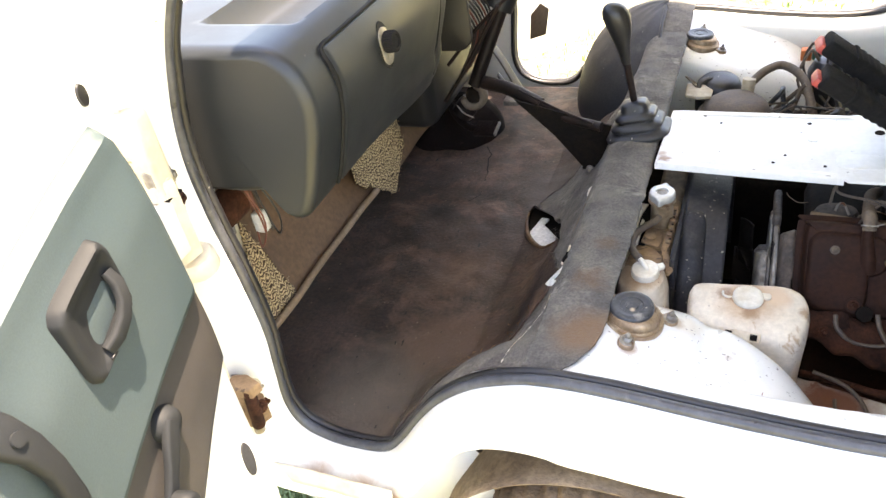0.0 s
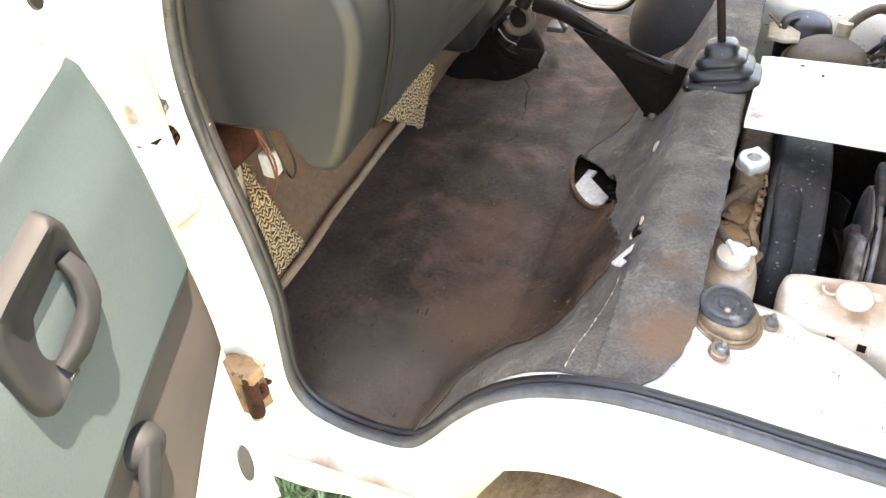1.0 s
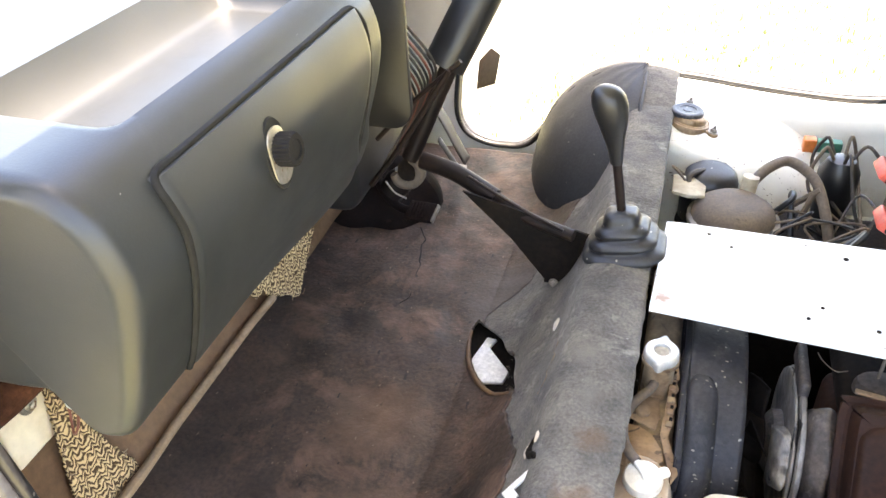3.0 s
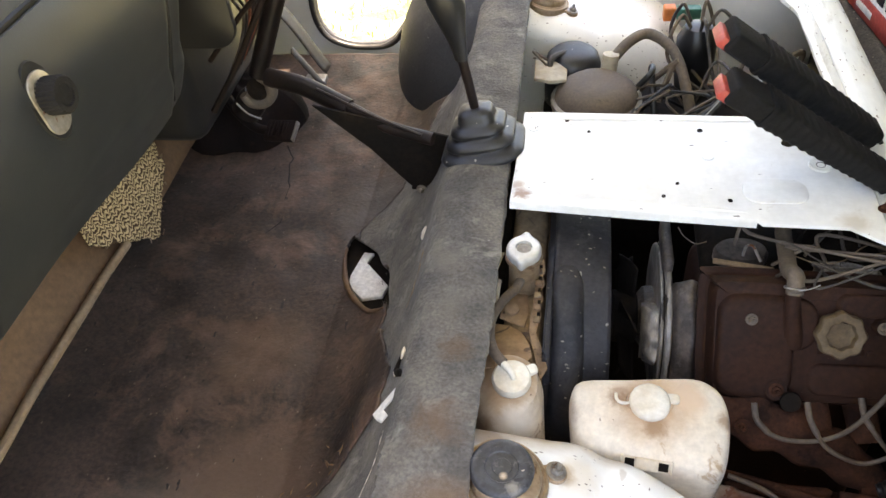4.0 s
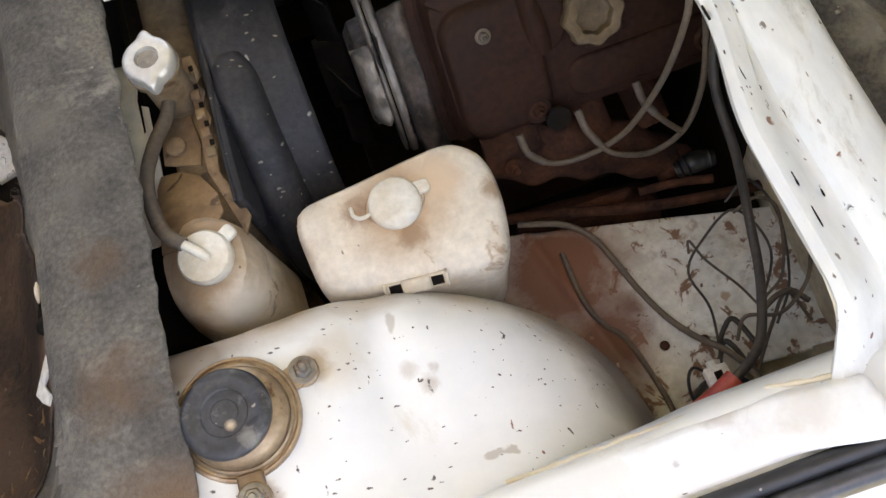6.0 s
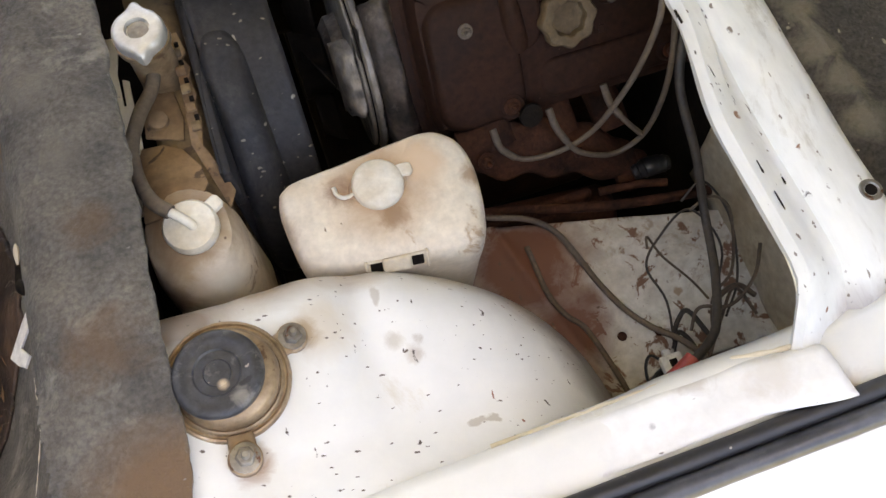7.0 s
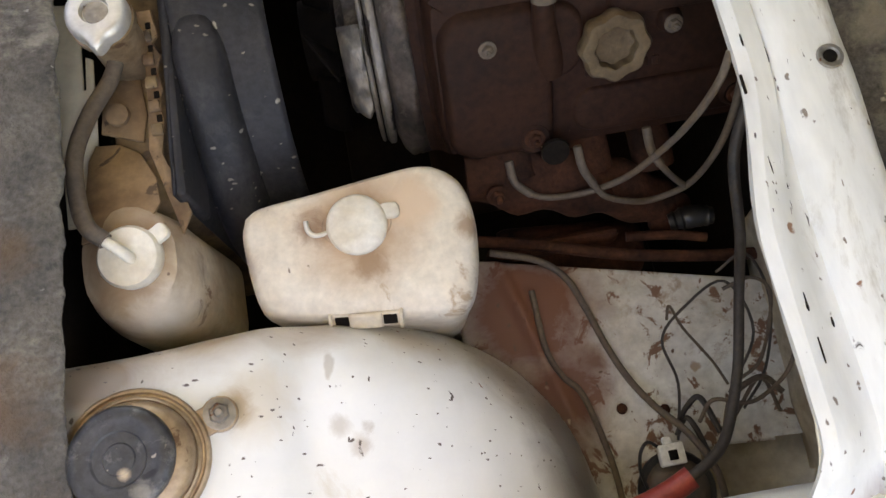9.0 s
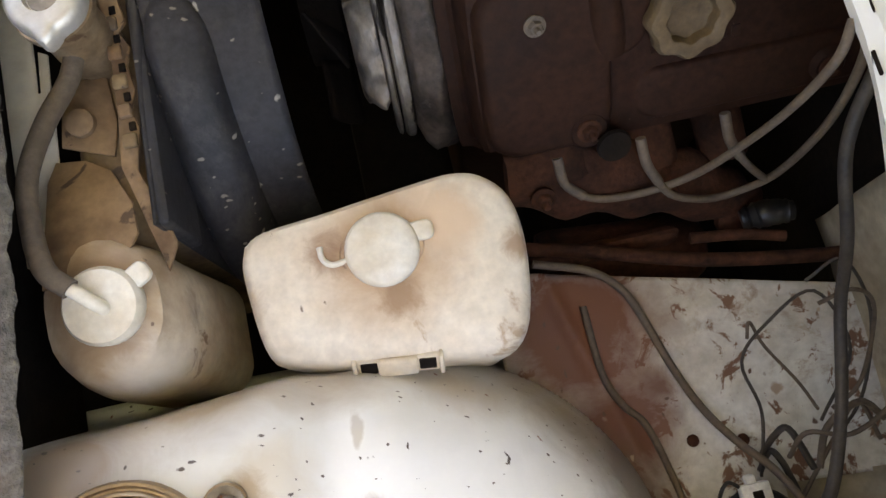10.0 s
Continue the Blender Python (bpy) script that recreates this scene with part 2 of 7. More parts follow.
# The wide near-door stain is dust, lifted further towards a skylit tone.
M_MAT = shader("worn_brown_floor_mat", (0.021, 0.0140, 0.0112), (0.060, 0.036, 0.026), 0.62, scale=5, grain=110, bump=0.6, fine=0.42, wear=((0.155, 0.090, 0.062), 7, 0.50, 0.20), depth=0.003, spec=0.5, flecks=(((0.16, 0.12, 0.085), 120, 0.17, 0.22, (1, 0.6, 1)), ((0.012, 0.009, 0.008), 80, 0.2, 0.3, (1, 0.4, 1))), stains=(((-0.53, 1.17, -0.09), 0.15, (0.100, 0.080, 0.063, 0.75), 1.6), ((-0.44, 1.36, -0.09), 0.10, (0.125, 0.074, 0.049, 0.65), 1.5), ((-0.50, 1.62, -0.09), 0.09, (0.125, 0.074, 0.049, 0.55), 1.6), ((-0.30, 2.02, -0.09), 0.10, (0.075, 0.062, 0.055, 0.8), 1.3)))
M_FELT = shader("grey_felt_carpet", (0.072, 0.066, 0.060), (0.150, 0.133, 0.112), 0.97, scale=13, grain=190, bump=0.8, fine=0.30, wear=((0.255, 0.232, 0.200), 15, 0.55, 0.14), depth=0.004, spec=0.2, sheen=0.08, flecks=(((0.26, 0.245, 0.22), 110, 0.12, 0.12, (0.4, 1, 1)),), stains=(((-0.083, 1.445, 0.16), 0.024, (0.105, 0.060, 0.032, 0.62), 2.6), ((-0.088, 1.325, 0.16), 0.034, (0.130, 0.074, 0.040, 0.62), 2.6), ((-0.072, 1.185, 0.155), 0.055, (0.165, 0.100, 0.058, 0.95), 1.2), ((-0.12, 1.62, 0.16), 0.025, (0.14, 0.125, 0.105, 0.8), 1.5), ((-0.10, 1.53, 0.16), 0.02, (0.14, 0.125, 0.105, 0.6), 1.6)))
M_CARPET = shader("dusty_brown_carpet", (0.062, 0.056, 0.052), (0.120, 0.106, 0.090), 0.95, scale=10, grain=200, bump=0.9, fine=0.4, wear=((0.15, 0.13, 0.105), 45, 0.58, 0.1), flecks=(((0.42, 0.37, 0.29), 90, 0.2, 0.3, (1, 0.7, 1)),), stains=tuple(((0.725 + 0.006 * (k % 2), 1.33 + 0.055 * k, 0.09), 0.024, (0.34, 0.30, 0.23, 0.55), 2.4) for k in range(7)), depth=0.004)
M_TOE = shader("brown_toe_board", (0.105, 0.054, 0.025), (0.150, 0.084, 0.043), 0.7, scale=7, grain=80, bump=0.15, fine=0.2)
M_STRIP = shader("tan_edge_strip", (0.26, 0.18, 0.11), (0.20, 0.13, 0.075), 0.6, scale=14, grain=150, bump=0.1)
M_WEAVE = woven("coarse_woven_matting", (0.60, 0.44, 0.24), (0.060, 0.032, 0.013), 0.0100)
M_DASH = shader("dark_grey_dash_plastic", (0.0135, 0.0160, 0.0180), (0.0170, 0.0195, 0.0215), 0.42, scale=4, grain=420, bump=0.16, fine=0.06, wear=((0.030, 0.031, 0.032), 7, 0.62, 0.2), depth=0.001, spec=0.5, flecks=(((0.13, 0.125, 0.12), 34, 0.05, 0.10, (1, 0.5, 1)), ((0.20, 0.19, 0.18), 70, 0.05, 0.06, (1, 1, 0.5))))
M_SEAM = shader("black_seam", (0.012, 0.012, 0.012), None, 0.75, bump=0, spec=0.2)
M_RUBBER = shader("black_rubber", (0.011, 0.011, 0.0125), (0.019, 0.019, 0.021), 0.42, scale=12, grain=140, bump=0.2, fine=0.2, wear=((0.055, 0.052, 0.05), 20, 0.62, 0.15), flecks=(((0.30, 0.27, 0.22), 120, 0.16, 0.07, (1, 0.7, 1)),), stains=(((0.0, 1.262, 0.165), 0.004, (0.42, 0.33, 0.23), 0.8), ((0.012, 1.245, 0.16), 0.007, (0.20, 0.18, 0.15), 2.0)))
M_TOPCAP = shader("dusty_strut_rubber", (0.018, 0.0185, 0.022), (0.040, 0.041, 0.046), 0.42, scale=40, grain=160, bump=0.25, fine=0.2, wear=((0.12, 0.115, 0.11), 46, 0.55, 0.12), flecks=(((0.34, 0.29, 0.23), 150, 0.22, 0.2, (1, 0.7, 1)), ((0.012, 0.012, 0.014), 80, 0.3, 0.35, (0.6, 1, 1))), stains=(((-0.001, 1.258, 0.163), 0.0042, (0.45, 0.34, 0.23), 0.7), ((0.012, 1.243, 0.16), 0.008, (0.22, 0.20, 0.17), 2.0)))
M_COVER = shader("matt_black_vinyl", (0.020, 0.020, 0.022), (0.034, 0.034, 0.036), 0.68, scale=9, grain=160, bump=0.25, fine=0.2, wear=((0.07, 0.068, 0.066), 14, 0.58, 0.15), flecks=(((0.20, 0.19, 0.17), 100, 0.12, 0.1, (1, 0.5, 1)),), spec=0.35)
M_SEAL = shader("weathered_door_seal", (0.034, 0.036, 0.042), (0.065, 0.068, 0.078), 0.36, scale=16, grain=90, bump=0.1, fine=0.2, wear=((0.11, 0.105, 0.10), 22, 0.60, 0.12), flecks=(((0.22, 0.20, 0.17), 90, 0.16, 0.12, (0.3, 1, 1)),))
M_TRIM = shader("green_grey_door_trim", (0.034, 0.053, 0.058), (0.042, 0.060, 0.064), 0.6, scale=4, grain=350, bump=0.15, fine=0.08, wear=((0.072, 0.090, 0.092), 6, 0.62, 0.1), flecks=(((0.10, 0.105, 0.10), 60, 0.06, 0.1, (1, 0.5, 1)),))
M_TRIMDARK = shader("brown_grey_door_trim", (0.028, 0.025, 0.0235), (0.036, 0.031, 0.028), 0.6, scale=6, grain=300, bump=0.15, fine=0.08, wear=((0.07, 0.058, 0.048), 8, 0.62, 0.1))
M_HANDLE = shader("grey_plastic_handle", (0.0105, 0.0118, 0.0130), (0.0155, 0.0168, 0.018), 0.62, scale=8, grain=250, bump=0.06, fine=0.06, wear=((0.026, 0.027, 0.028), 14, 0.6, 0.12), spec=0.22)
M_BLACK = shader("black_plastic", (0.008, 0.008, 0.0085), (0.014, 0.0135, 0.0135), 0.38, scale=10, grain=160, bump=0.1, fine=0.15)
M_BLACKMETAL = shader("black_painted_steel", (0.0065, 0.0045, 0.004), (0.018, 0.010, 0.0078), 0.5, scale=12, grain=120, bump=0.1, fine=0.2, spec=0.22)
M_ALUCAP = shader("dull_aluminium_cap", (0.60, 0.59, 0.56), (0.48, 0.46, 0.43), 0.42, 0.55, scale=30, grain=150, bump=0.08, fine=0.08, flecks=(((0.30, 0.24, 0.18), 150, 0.2, 0.14, (1, 0.6, 1)),), wear=((0.36, 0.29, 0.21), 36, 0.63, 0.08))
M_STEEL = shader("bare_dull_steel", (0.36, 0.34, 0.31), (0.22, 0.19, 0.16), 0.45, 0.8, scale=25, grain=150, bump=0.12, spots=RUST, spot_scale=40, spot_cut=0.6)
M_GOLD = shader("yellow_passivated_steel", (0.40, 0.29, 0.19), (0.24, 0.155, 0.09), 0.42, 0.55, scale=18, grain=130, bump=0.08, spots=(0.15, 0.085, 0.05), spot_scale=28, spot_cut=0.61, wear=((0.52, 0.43, 0.33), 20, 0.6, 0.1))
M_TANK = shader("stained_translucent_plastic", (0.72, 0.65, 0.54), (0.60, 0.50, 0.38), 0.5, scale=11, grain=110, bump=0.08, fine=0.10, spots=(0.44, 0.31, 0.20), spot_scale=9, spot_cut=0.60, wear=((0.16, 0.11, 0.07), 34, 0.68), stains=(((0.193, 1.455, 0.05), 0.052, (0.42, 0.26, 0.15, 0.9), 1.2), ((0.150, 1.462, 0.045), 0.016, (0.22, 0.11, 0.06, 0.8), 2.4), ((0.200, 1.418, 0.045), 0.014, (0.30, 0.17, 0.09, 0.8), 2.6), ((0.250, 1.470, 0.05), 0.026, (0.62, 0.45, 0.31, 0.9), 2.0), ((0.300, 1.44, 0.04), 0.012, (0.35, 0.22, 0.13, 0.8), 2.4), ((-0.01, 1.45, 0.10), 0.038, (0.36, 0.23, 0.13, 0.9), 1.0), ((-0.05, 1.40, 0.03), 0.045, (0.20, 0.11, 0.06, 0.9), 1.0), ((0.065, 1.44, 0.06), 0.022, (0.26, 0.15, 0.08), 1.6)), flecks=(((0.20, 0.14, 0.10), 80, 0.14, 0.12, (1, 0.6, 1)),))
M_TANKSMALL = shader("brown_stained_plastic", (0.70, 0.62, 0.49), (0.50, 0.37, 0.24), 0.5, scale=13, grain=110, bump=0.08, fine=0.10, spots=(0.24, 0.14, 0.08), spot_scale=12, spot_cut=0.64, wear=((0.66, 0.60, 0.50), 10, 0.56, 0.12), stains=(((-0.065, 1.40, 0.04), 0.042, (0.17, 0.090, 0.048, 0.9), 1.8), ((-0.010, 1.455, 0.095), 0.054, (0.26, 0.150, 0.080, 0.85), 1.5), ((0.065, 1.44, 0.05), 0.024, (0.15, 0.080, 0.042, 0.9), 2.2), ((0.02, 1.37, 0.06), 0.04, (0.70, 0.65, 0.56, 0.85), 1.6), ((0.06, 1.465, 0.07), 0.012, (0.20, 0.11, 0.06), 1.4)), flecks=(((0.16, 0.10, 0.07), 80, 0.14, 0.16, (1, 0.6, 1)),))
M_CAP = shader("yellowed_plastic_cap", (0.70, 0.66, 0.57), (0.58, 0.50, 0.38), 0.45, scale=30, grain=150, bump=0.06, fine=0.08, wear=((0.30, 0.20, 0.12), 60, 0.68))
M_RADIATOR = shader("dust_coated_radiator", (0.25, 0.165, 0.085), (0.10, 0.066, 0.04), 0.9, scale=14, grain=120, bump=0.3, fine=0.2, spots=(0.09, 0.06, 0.04), spot_scale=22, spot_cut=0.60)
M_SHROUD = shader("dusty_black_shroud", (0.011, 0.011, 0.0135), (0.030, 0.028, 0.031), 0.6, scale=10, grain=120, bump=0.35, fine=0.3, spec=0.35, wear=((0.068, 0.062, 0.060), 14, 0.52, 0.22), flecks=(((0.30, 0.27, 0.23), 85, 0.17, 0.22, (1, 0.6, 1)), ((0.20, 0.17, 0.14), 150, 0.22, 0.25, (0.6, 1, 1))))
M_PEDAL = shader("reddish_black_rubber", (0.0050, 0.0030, 0.0026), (0.012, 0.0062, 0.005), 0.8, scale=14, grain=130, bump=0.3, fine=0.25, spec=0.12, wear=((0.032, 0.018, 0.014), 22, 0.6, 0.12))
M_ENGINE = shader("greasy_brown_rocker_cover", (0.018, 0.0076, 0.0045), (0.034, 0.0135, 0.0080), 0.66, scale=8, grain=110, bump=0.25, fine=0.25, wear=((0.060, 0.026, 0.014), 11, 0.57, 0.16), spec=0.14, flecks=(((0.16, 0.10, 0.07), 110, 0.12, 0.08, (1, 0.6, 1)),))
M_CASTIRON = shader("rusty_cast_iron", (0.080, 0.028, 0.014), (0.022, 0.0095, 0.006), 0.9, scale=18, grain=150, bump=0.5, fine=0.3, wear=((0.15, 0.065, 0.034), 12, 0.6, 0.12), spec=0.2)
M_ALLOY = shader("dirty_grey_alloy", (0.120, 0.092, 0.076), (0.045, 0.035, 0.030), 0.65, 0.1, scale=18, grain=110, bump=0.5, fine=0.35, wear=((0.20, 0.175, 0.15), 26, 0.58, 0.12), flecks=(((0.22, 0.19, 0.16), 80, 0.16, 0.15, (1, 0.4, 0.6)),))
M_WORN = shader("worn_bright_alloy", (0.34, 0.305, 0.265), (0.135, 0.115, 0.10), 0.55, 0.2, scale=34, grain=120, bump=0.5, fine=0.3, stretch=(1, 0.4, 0.4), spots=(0.026, 0.021, 0.018), spot_scale=44, spot_cut=0.585)
# Near-black for oily grime, also the shade painted into holes and bay depths.
M_GRIME_SHADE = shader("oily_grime_and_shade", (0.005, 0.0035, 0.0025), (0.014, 0.009, 0.006), 0.85, scale=10, grain=90, bump=0.5, fine=0.35, spec=0.15)
M_OILCAP = shader("dusty_oil_cap", (0.135, 0.088, 0.044), (0.090, 0.055, 0.027), 0.75, scale=24, grain=150, bump=0.3, fine=0.2, wear=((0.06, 0.035, 0.018), 24, 0.58, 0.12))
M_HOSE = shader("grey_brown_hose", (0.082, 0.060, 0.044), (0.125, 0.092, 0.066), 0.72, scale=30, grain=170, bump=0.2, fine=0.2, wear=((0.05, 0.036, 0.026), 30, 0.6, 0.1))
M_TANPLATE = shader("tan_dusty_plate", (0.31, 0.195, 0.105), (0.15, 0.085, 0.045), 0.8, scale=16, grain=110, bump=0.15, fine=0.15, spots=(0.10, 0.06, 0.035), spot_scale=26, spot_cut=0.60)
M_BAYWALL = shader("dirt_filmed_bay_paint", (0.46, 0.40, 0.30), (0.30, 0.24, 0.165), 0.75, scale=9, grain=70, bump=0.2, fine=0.15, wear=((0.16, 0.11, 0.07), 10, 0.58, 0.2))
M_WIRE = shader("dusty_dark_cable", (0.026, 0.021, 0.018), (0.055, 0.043, 0.034), 0.6, scale=40, grain=180, bump=0.15, fine=0.25)
M_LEAD = shader("dusty_plug_lead", (0.085, 0.060, 0.042), (0.125, 0.092, 0.064), 0.7, scale=40, grain=180, bump=0.15, fine=0.2, wear=((0.05, 0.034, 0.023), 40, 0.6, 0.1))
M_COPPER = shader("dusty_red_wire", (0.20, 0.055, 0.030), (0.12, 0.045, 0.03), 0.55, scale=40, bump=0)
M_SLEEVE = shader("matt_black_sleeve", (0.0085, 0.008, 0.008), (0.013, 0.012, 0.012), 0.85, scale=20, grain=180, bump=0.5, fine=0.25, spec=0.15, wear=((0.028, 0.026, 0.024), 30, 0.6, 0.15))
M_RED = shader("faded_red_plastic", (0.42, 0.06, 0.045), (0.34, 0.045, 0.035), 0.45, scale=40, grain=150, bump=0.05)
M_GREEN = shader("green_plastic", (0.03, 0.16, 0.11), None, 0.45, bump=0.05)
M_ORANGE = shader("orange_plastic", (0.60, 0.17, 0.04), None, 0.45, bump=0.05)
M_WHITEPL = shader("white_plastic", (0.74, 0.73, 0.70), (0.62, 0.60, 0.56), 0.5, scale=20, grain=120, bump=0.1)
M_TYRE = shader("mud_caked_tyre", (0.17, 0.115, 0.07), (0.11, 0.075, 0.05), 0.95, scale=10, grain=70, bump=0.8, fine=0.3, depth=0.006)
M_LINER = shader("muddy_wheel_housing", (0.21, 0.15, 0.10), (0.13, 0.09, 0.06), 0.95, scale=8, grain=60, bump=0.8, fine=0.3, depth=0.006)
M_GROUND = shader("dry_grass_ground", (0.36, 0.31, 0.19), (0.24, 0.23, 0.10), 0.95, scale=3, grain=26, bump=0.8, fine=0.4, spots=(0.16, 0.19, 0.06), spot_scale=5, spot_cut=0.52, depth=0.02)
M_BLADE = shader("green_grass", (0.15, 0.25, 0.075), (0.26, 0.32, 0.15), 0.7, scale=9, grain=40, bump=0, fine=0.35)
M_CARD = shader("white_carton", (0.72, 0.71, 0.68), (0.62, 0.60, 0.57), 0.8, scale=8, grain=70, bump=0.05)
M_GLASS = bpy.data.materials.new("window_glass")
M_GLASS.use_nodes = True
_g = M_GLASS.node_tree.nodes["Principled BSDF"]
_g.inputs["Transmission Weight"].default_value, _g.inputs["Roughness"].default_value, _g.inputs["IOR"].default_value = 1.0, 0.02, 1.45


# ---- building helpers ----
def thing(name, base, label, category, group="", kind=""):
    e = new(name)
    e.empty_display_size = 0.05
    e.location = base
    return tagged(e, label, category, group, kind)


def origin_of(ob):
    p = Vector((0, 0, 0))
    while ob:
        p += Vector(ob.location)
        if ob.parent:
            p += ob.matrix_parent_inverse.translation
        ob = ob.parent
    return p


def part(name, bm, material, parent=None, label="", smooth=45, solid=0.0, offset=-1.0):
    """One mesh object from a bmesh in world coordinates, under its thing or part."""
    bmesh.ops.recalc_face_normals(bm, faces=bm.faces[:]) if not solid else None
    me = bpy.data.meshes.new(name)
    bm.to_mesh(me)
    bm.free()
    me.materials.append(material)
    if smooth:
        me.shade_smooth()
        me.set_sharp_from_angle(angle=radians(smooth))
    ob = new(name, me)
    if parent is not None:
        ob.parent = parent
        ob.matrix_parent_inverse = Matrix.Translation(-origin_of(parent))
    if solid:
        s = ob.modifiers.new("thickness", "SOLIDIFY")
        s.thickness, s.offset = solid, offset
    if label:
        ob["label"] = label
    return ob


def box(x0, x1, y0, y1, z0, z1, bevel=0.003, seg=2, m=None):
    bm = bmesh.new()
    bmesh.ops.create_cube(bm, size=1)
    for v in bm.verts:
        v.co = Vector(((x0 + x1) / 2 + v.co.x * (x1 - x0), (y0 + y1) / 2 + v.co.y * (y1 - y0), (z0 + z1) / 2 + v.co.z * (z1 - z0)))
    if bevel:
        bmesh.ops.bevel(bm, geom=bm.edges[:], offset=bevel, segments=seg, profile=0.5, affect="EDGES")
    if m is not None:
        bm.transform(m)
    return bm


def join(*bms):
    out = bms[0]
    for b in bms[1:]:
        me = bpy.data.meshes.new("tmp")
        b.to_mesh(me)
        out.from_mesh(me)
        bpy.data.meshes.remove(me)
        b.free()
    return out


def grid(fn, nu, nv, keep=None, wrap_u=False):
    """A sheet: fn(u, v) for u, v in 0..1."""
    bm = bmesh.new()
    vs = [[bm.verts.new(fn(i / nu, j / nv)) for j in range(nv + 1)] for i in range(nu if wrap_u else nu + 1)]
    for i in range(nu):
        for j in range(nv):
            q = (vs[i][j], vs[(i + 1) % len(vs)][j], vs[(i + 1) % len(vs)][j + 1], vs[i][j + 1])
            if keep is None or keep(sum((v.co for v in q), Vector()) / 4):
                bm.faces.new(q)
    bmesh.ops.delete(bm, geom=[v for v in bm.verts if not v.link_faces], context="VERTS")
    return bm


def loft(rings, cap0=True, cap1=True):
    bm = bmesh.new()
    vs = [[bm.verts.new(p) for p in r] for r in rings]
    n = len(vs[0])
    for a, b in zip(vs, vs[1:]):
        for k in range(n):
            bm.faces.new((a[k], a[(k + 1) % n], b[(k + 1) % n], b[k]))
    if cap0:
        bm.faces.new(vs[0][::-1])
    if cap1:
        bm.faces.new(vs[-1])
    return bm


def spline(pts, per=6):
    """Points on a smooth curve through pts."""
    p = [Vector(q) for q in pts]
    p = [p[0] * 2 - p[1]] + p + [p[-1] * 2 - p[-2]]
    out = []
    for i in range(1, len(p) - 2):
        for k in range(per):
            t = k / per
            a, b, c, d = p[i - 1], p[i], p[i + 1], p[i + 2]
            out.append(0.5 * (2 * b + (c - a) * t + (2 * a - 5 * b + 4 * c - d) * t * t + (3 * b - a - 3 * c + d) * t ** 3))
    return out + [p[-2]]


def tube(pts, r, n=10, per=6, rfun=None, closed=False):
    path = spline(pts, per)
    rings, up = [], None
    for i, p in enumerate(path):
        t = (path[min(i + 1, len(path) - 1)] - path[max(i - 1, 0)]).normalized()
        if up is None:
            up = t.orthogonal().normalized()
        up = (up - t * up.dot(t)).normalized()
        side = t.cross(up)
        rr = r * (rfun(i / (len(path) - 1)) if rfun else 1)
        rings.append([p + (up * math.cos(2 * math.pi * k / n) + side * math.sin(2 * math.pi * k / n)) * rr for k in range(n)])
    return loft(rings)


def lathe(profile, m, n=28, lobes=0, depth=0.0):
    """A turned shape; profile of (radius, height). lobes: knobs round the rim."""
    def rad(r, a):
        return r * (1 + depth * math.cos(lobes * a)) if lobes and r > 0 else r
    bm = loft([[Vector((rad(r, 2 * math.pi * k / n) * math.cos(2 * math.pi * k / n), rad(r, 2 * math.pi * k / n) * math.sin(2 * math.pi * k / n), z)) for k in range(n)] for r, z in profile])
    bm.transform(m)
    return bm


def frame_at(place, normal, twist=0.0):
    """A matrix whose z axis is normal."""
    k = Vector(normal).normalized()
    i = Vector((1, 0, 0)) if abs(k.x) < 0.9 else Vector((0, 1, 0))
    i = (i - k * i.dot(k)).normalized()
    j = k.cross(i)
    p = Vector(place)
    return Matrix(((i.x, j.x, k.x, p.x), (i.y, j.y, k.y, p.y), (i.z, j.z, k.z, p.z), (0, 0, 0, 1))) @ Matrix.Rotation(radians(twist), 4, "Z")


def rounded(cx, cy, hx, hy, r, n=6):
    out = []
    for sx, sy, a0 in ((1, 1, 0), (-1, 1, 90), (-1, -1, 180), (1, -1, 270)):
        for k in range(n + 1):
            a = radians(a0 + 90 * k / n)
            out.append((cx + sx * (hx - r) + r * math.cos(a), cy + sy * (hy - r) + r * math.sin(a)))
    return out


def prism(outline, h, m=None, bevel=0.0, seg=2):
    bm = bmesh.new()
    f = bm.faces.new([bm.verts.new((x, y, 0)) for x, y in outline])
    top = bmesh.ops.extrude_face_region(bm, geom=[f])
    bmesh.ops.translate(bm, vec=(0, 0, h), verts=[v for v in top["geom"] if isinstance(v, bmesh.types.BMVert)])
    if bevel:
        edges = [e for e in bm.edges if abs(e.verts[0].co.z - h) < 1e-6 and abs(e.verts[1].co.z - h) < 1e-6]
        bmesh.ops.bevel(bm, geom=edges, offset=bevel, segments=seg, profile=0.5, affect="EDGES")
    if m is not None:
        bm.transform(m)
    return bm


def interp(x, table):
    return float(np.interp(x, [a for a, _ in table], [b for _, b in table]))


def sstep(a, b, x):
    t = min(1.0, max(0.0, (x - a) / (b - a)))
    return t * t * (3 - 2 * t)


def wob(x, y, z=0.0, s=1.0):
    return noise.noise(Vector((x * s, y * s, z * s)))


def bolt(name, place, normal, r, parent, material=None, h=0.006):
    """A hexagon bolt on its washer."""
    m = frame_at(place, normal, random.uniform(0, 60))
    bm = join(lathe([(r * 1.5, 0), (r * 1.5, h * 0.3), (r * 1.1, h * 0.35)], m, 18), lathe([(r, h * 0.3), (r, h), (r * 0.8, h * 1.2)], m, 6), lathe([(r * 0.45, h), (r * 0.45, h * 1.9), (r * 0.3, h * 2.1)], m, 10))
    return part(name, bm, material or M_STEEL, parent)


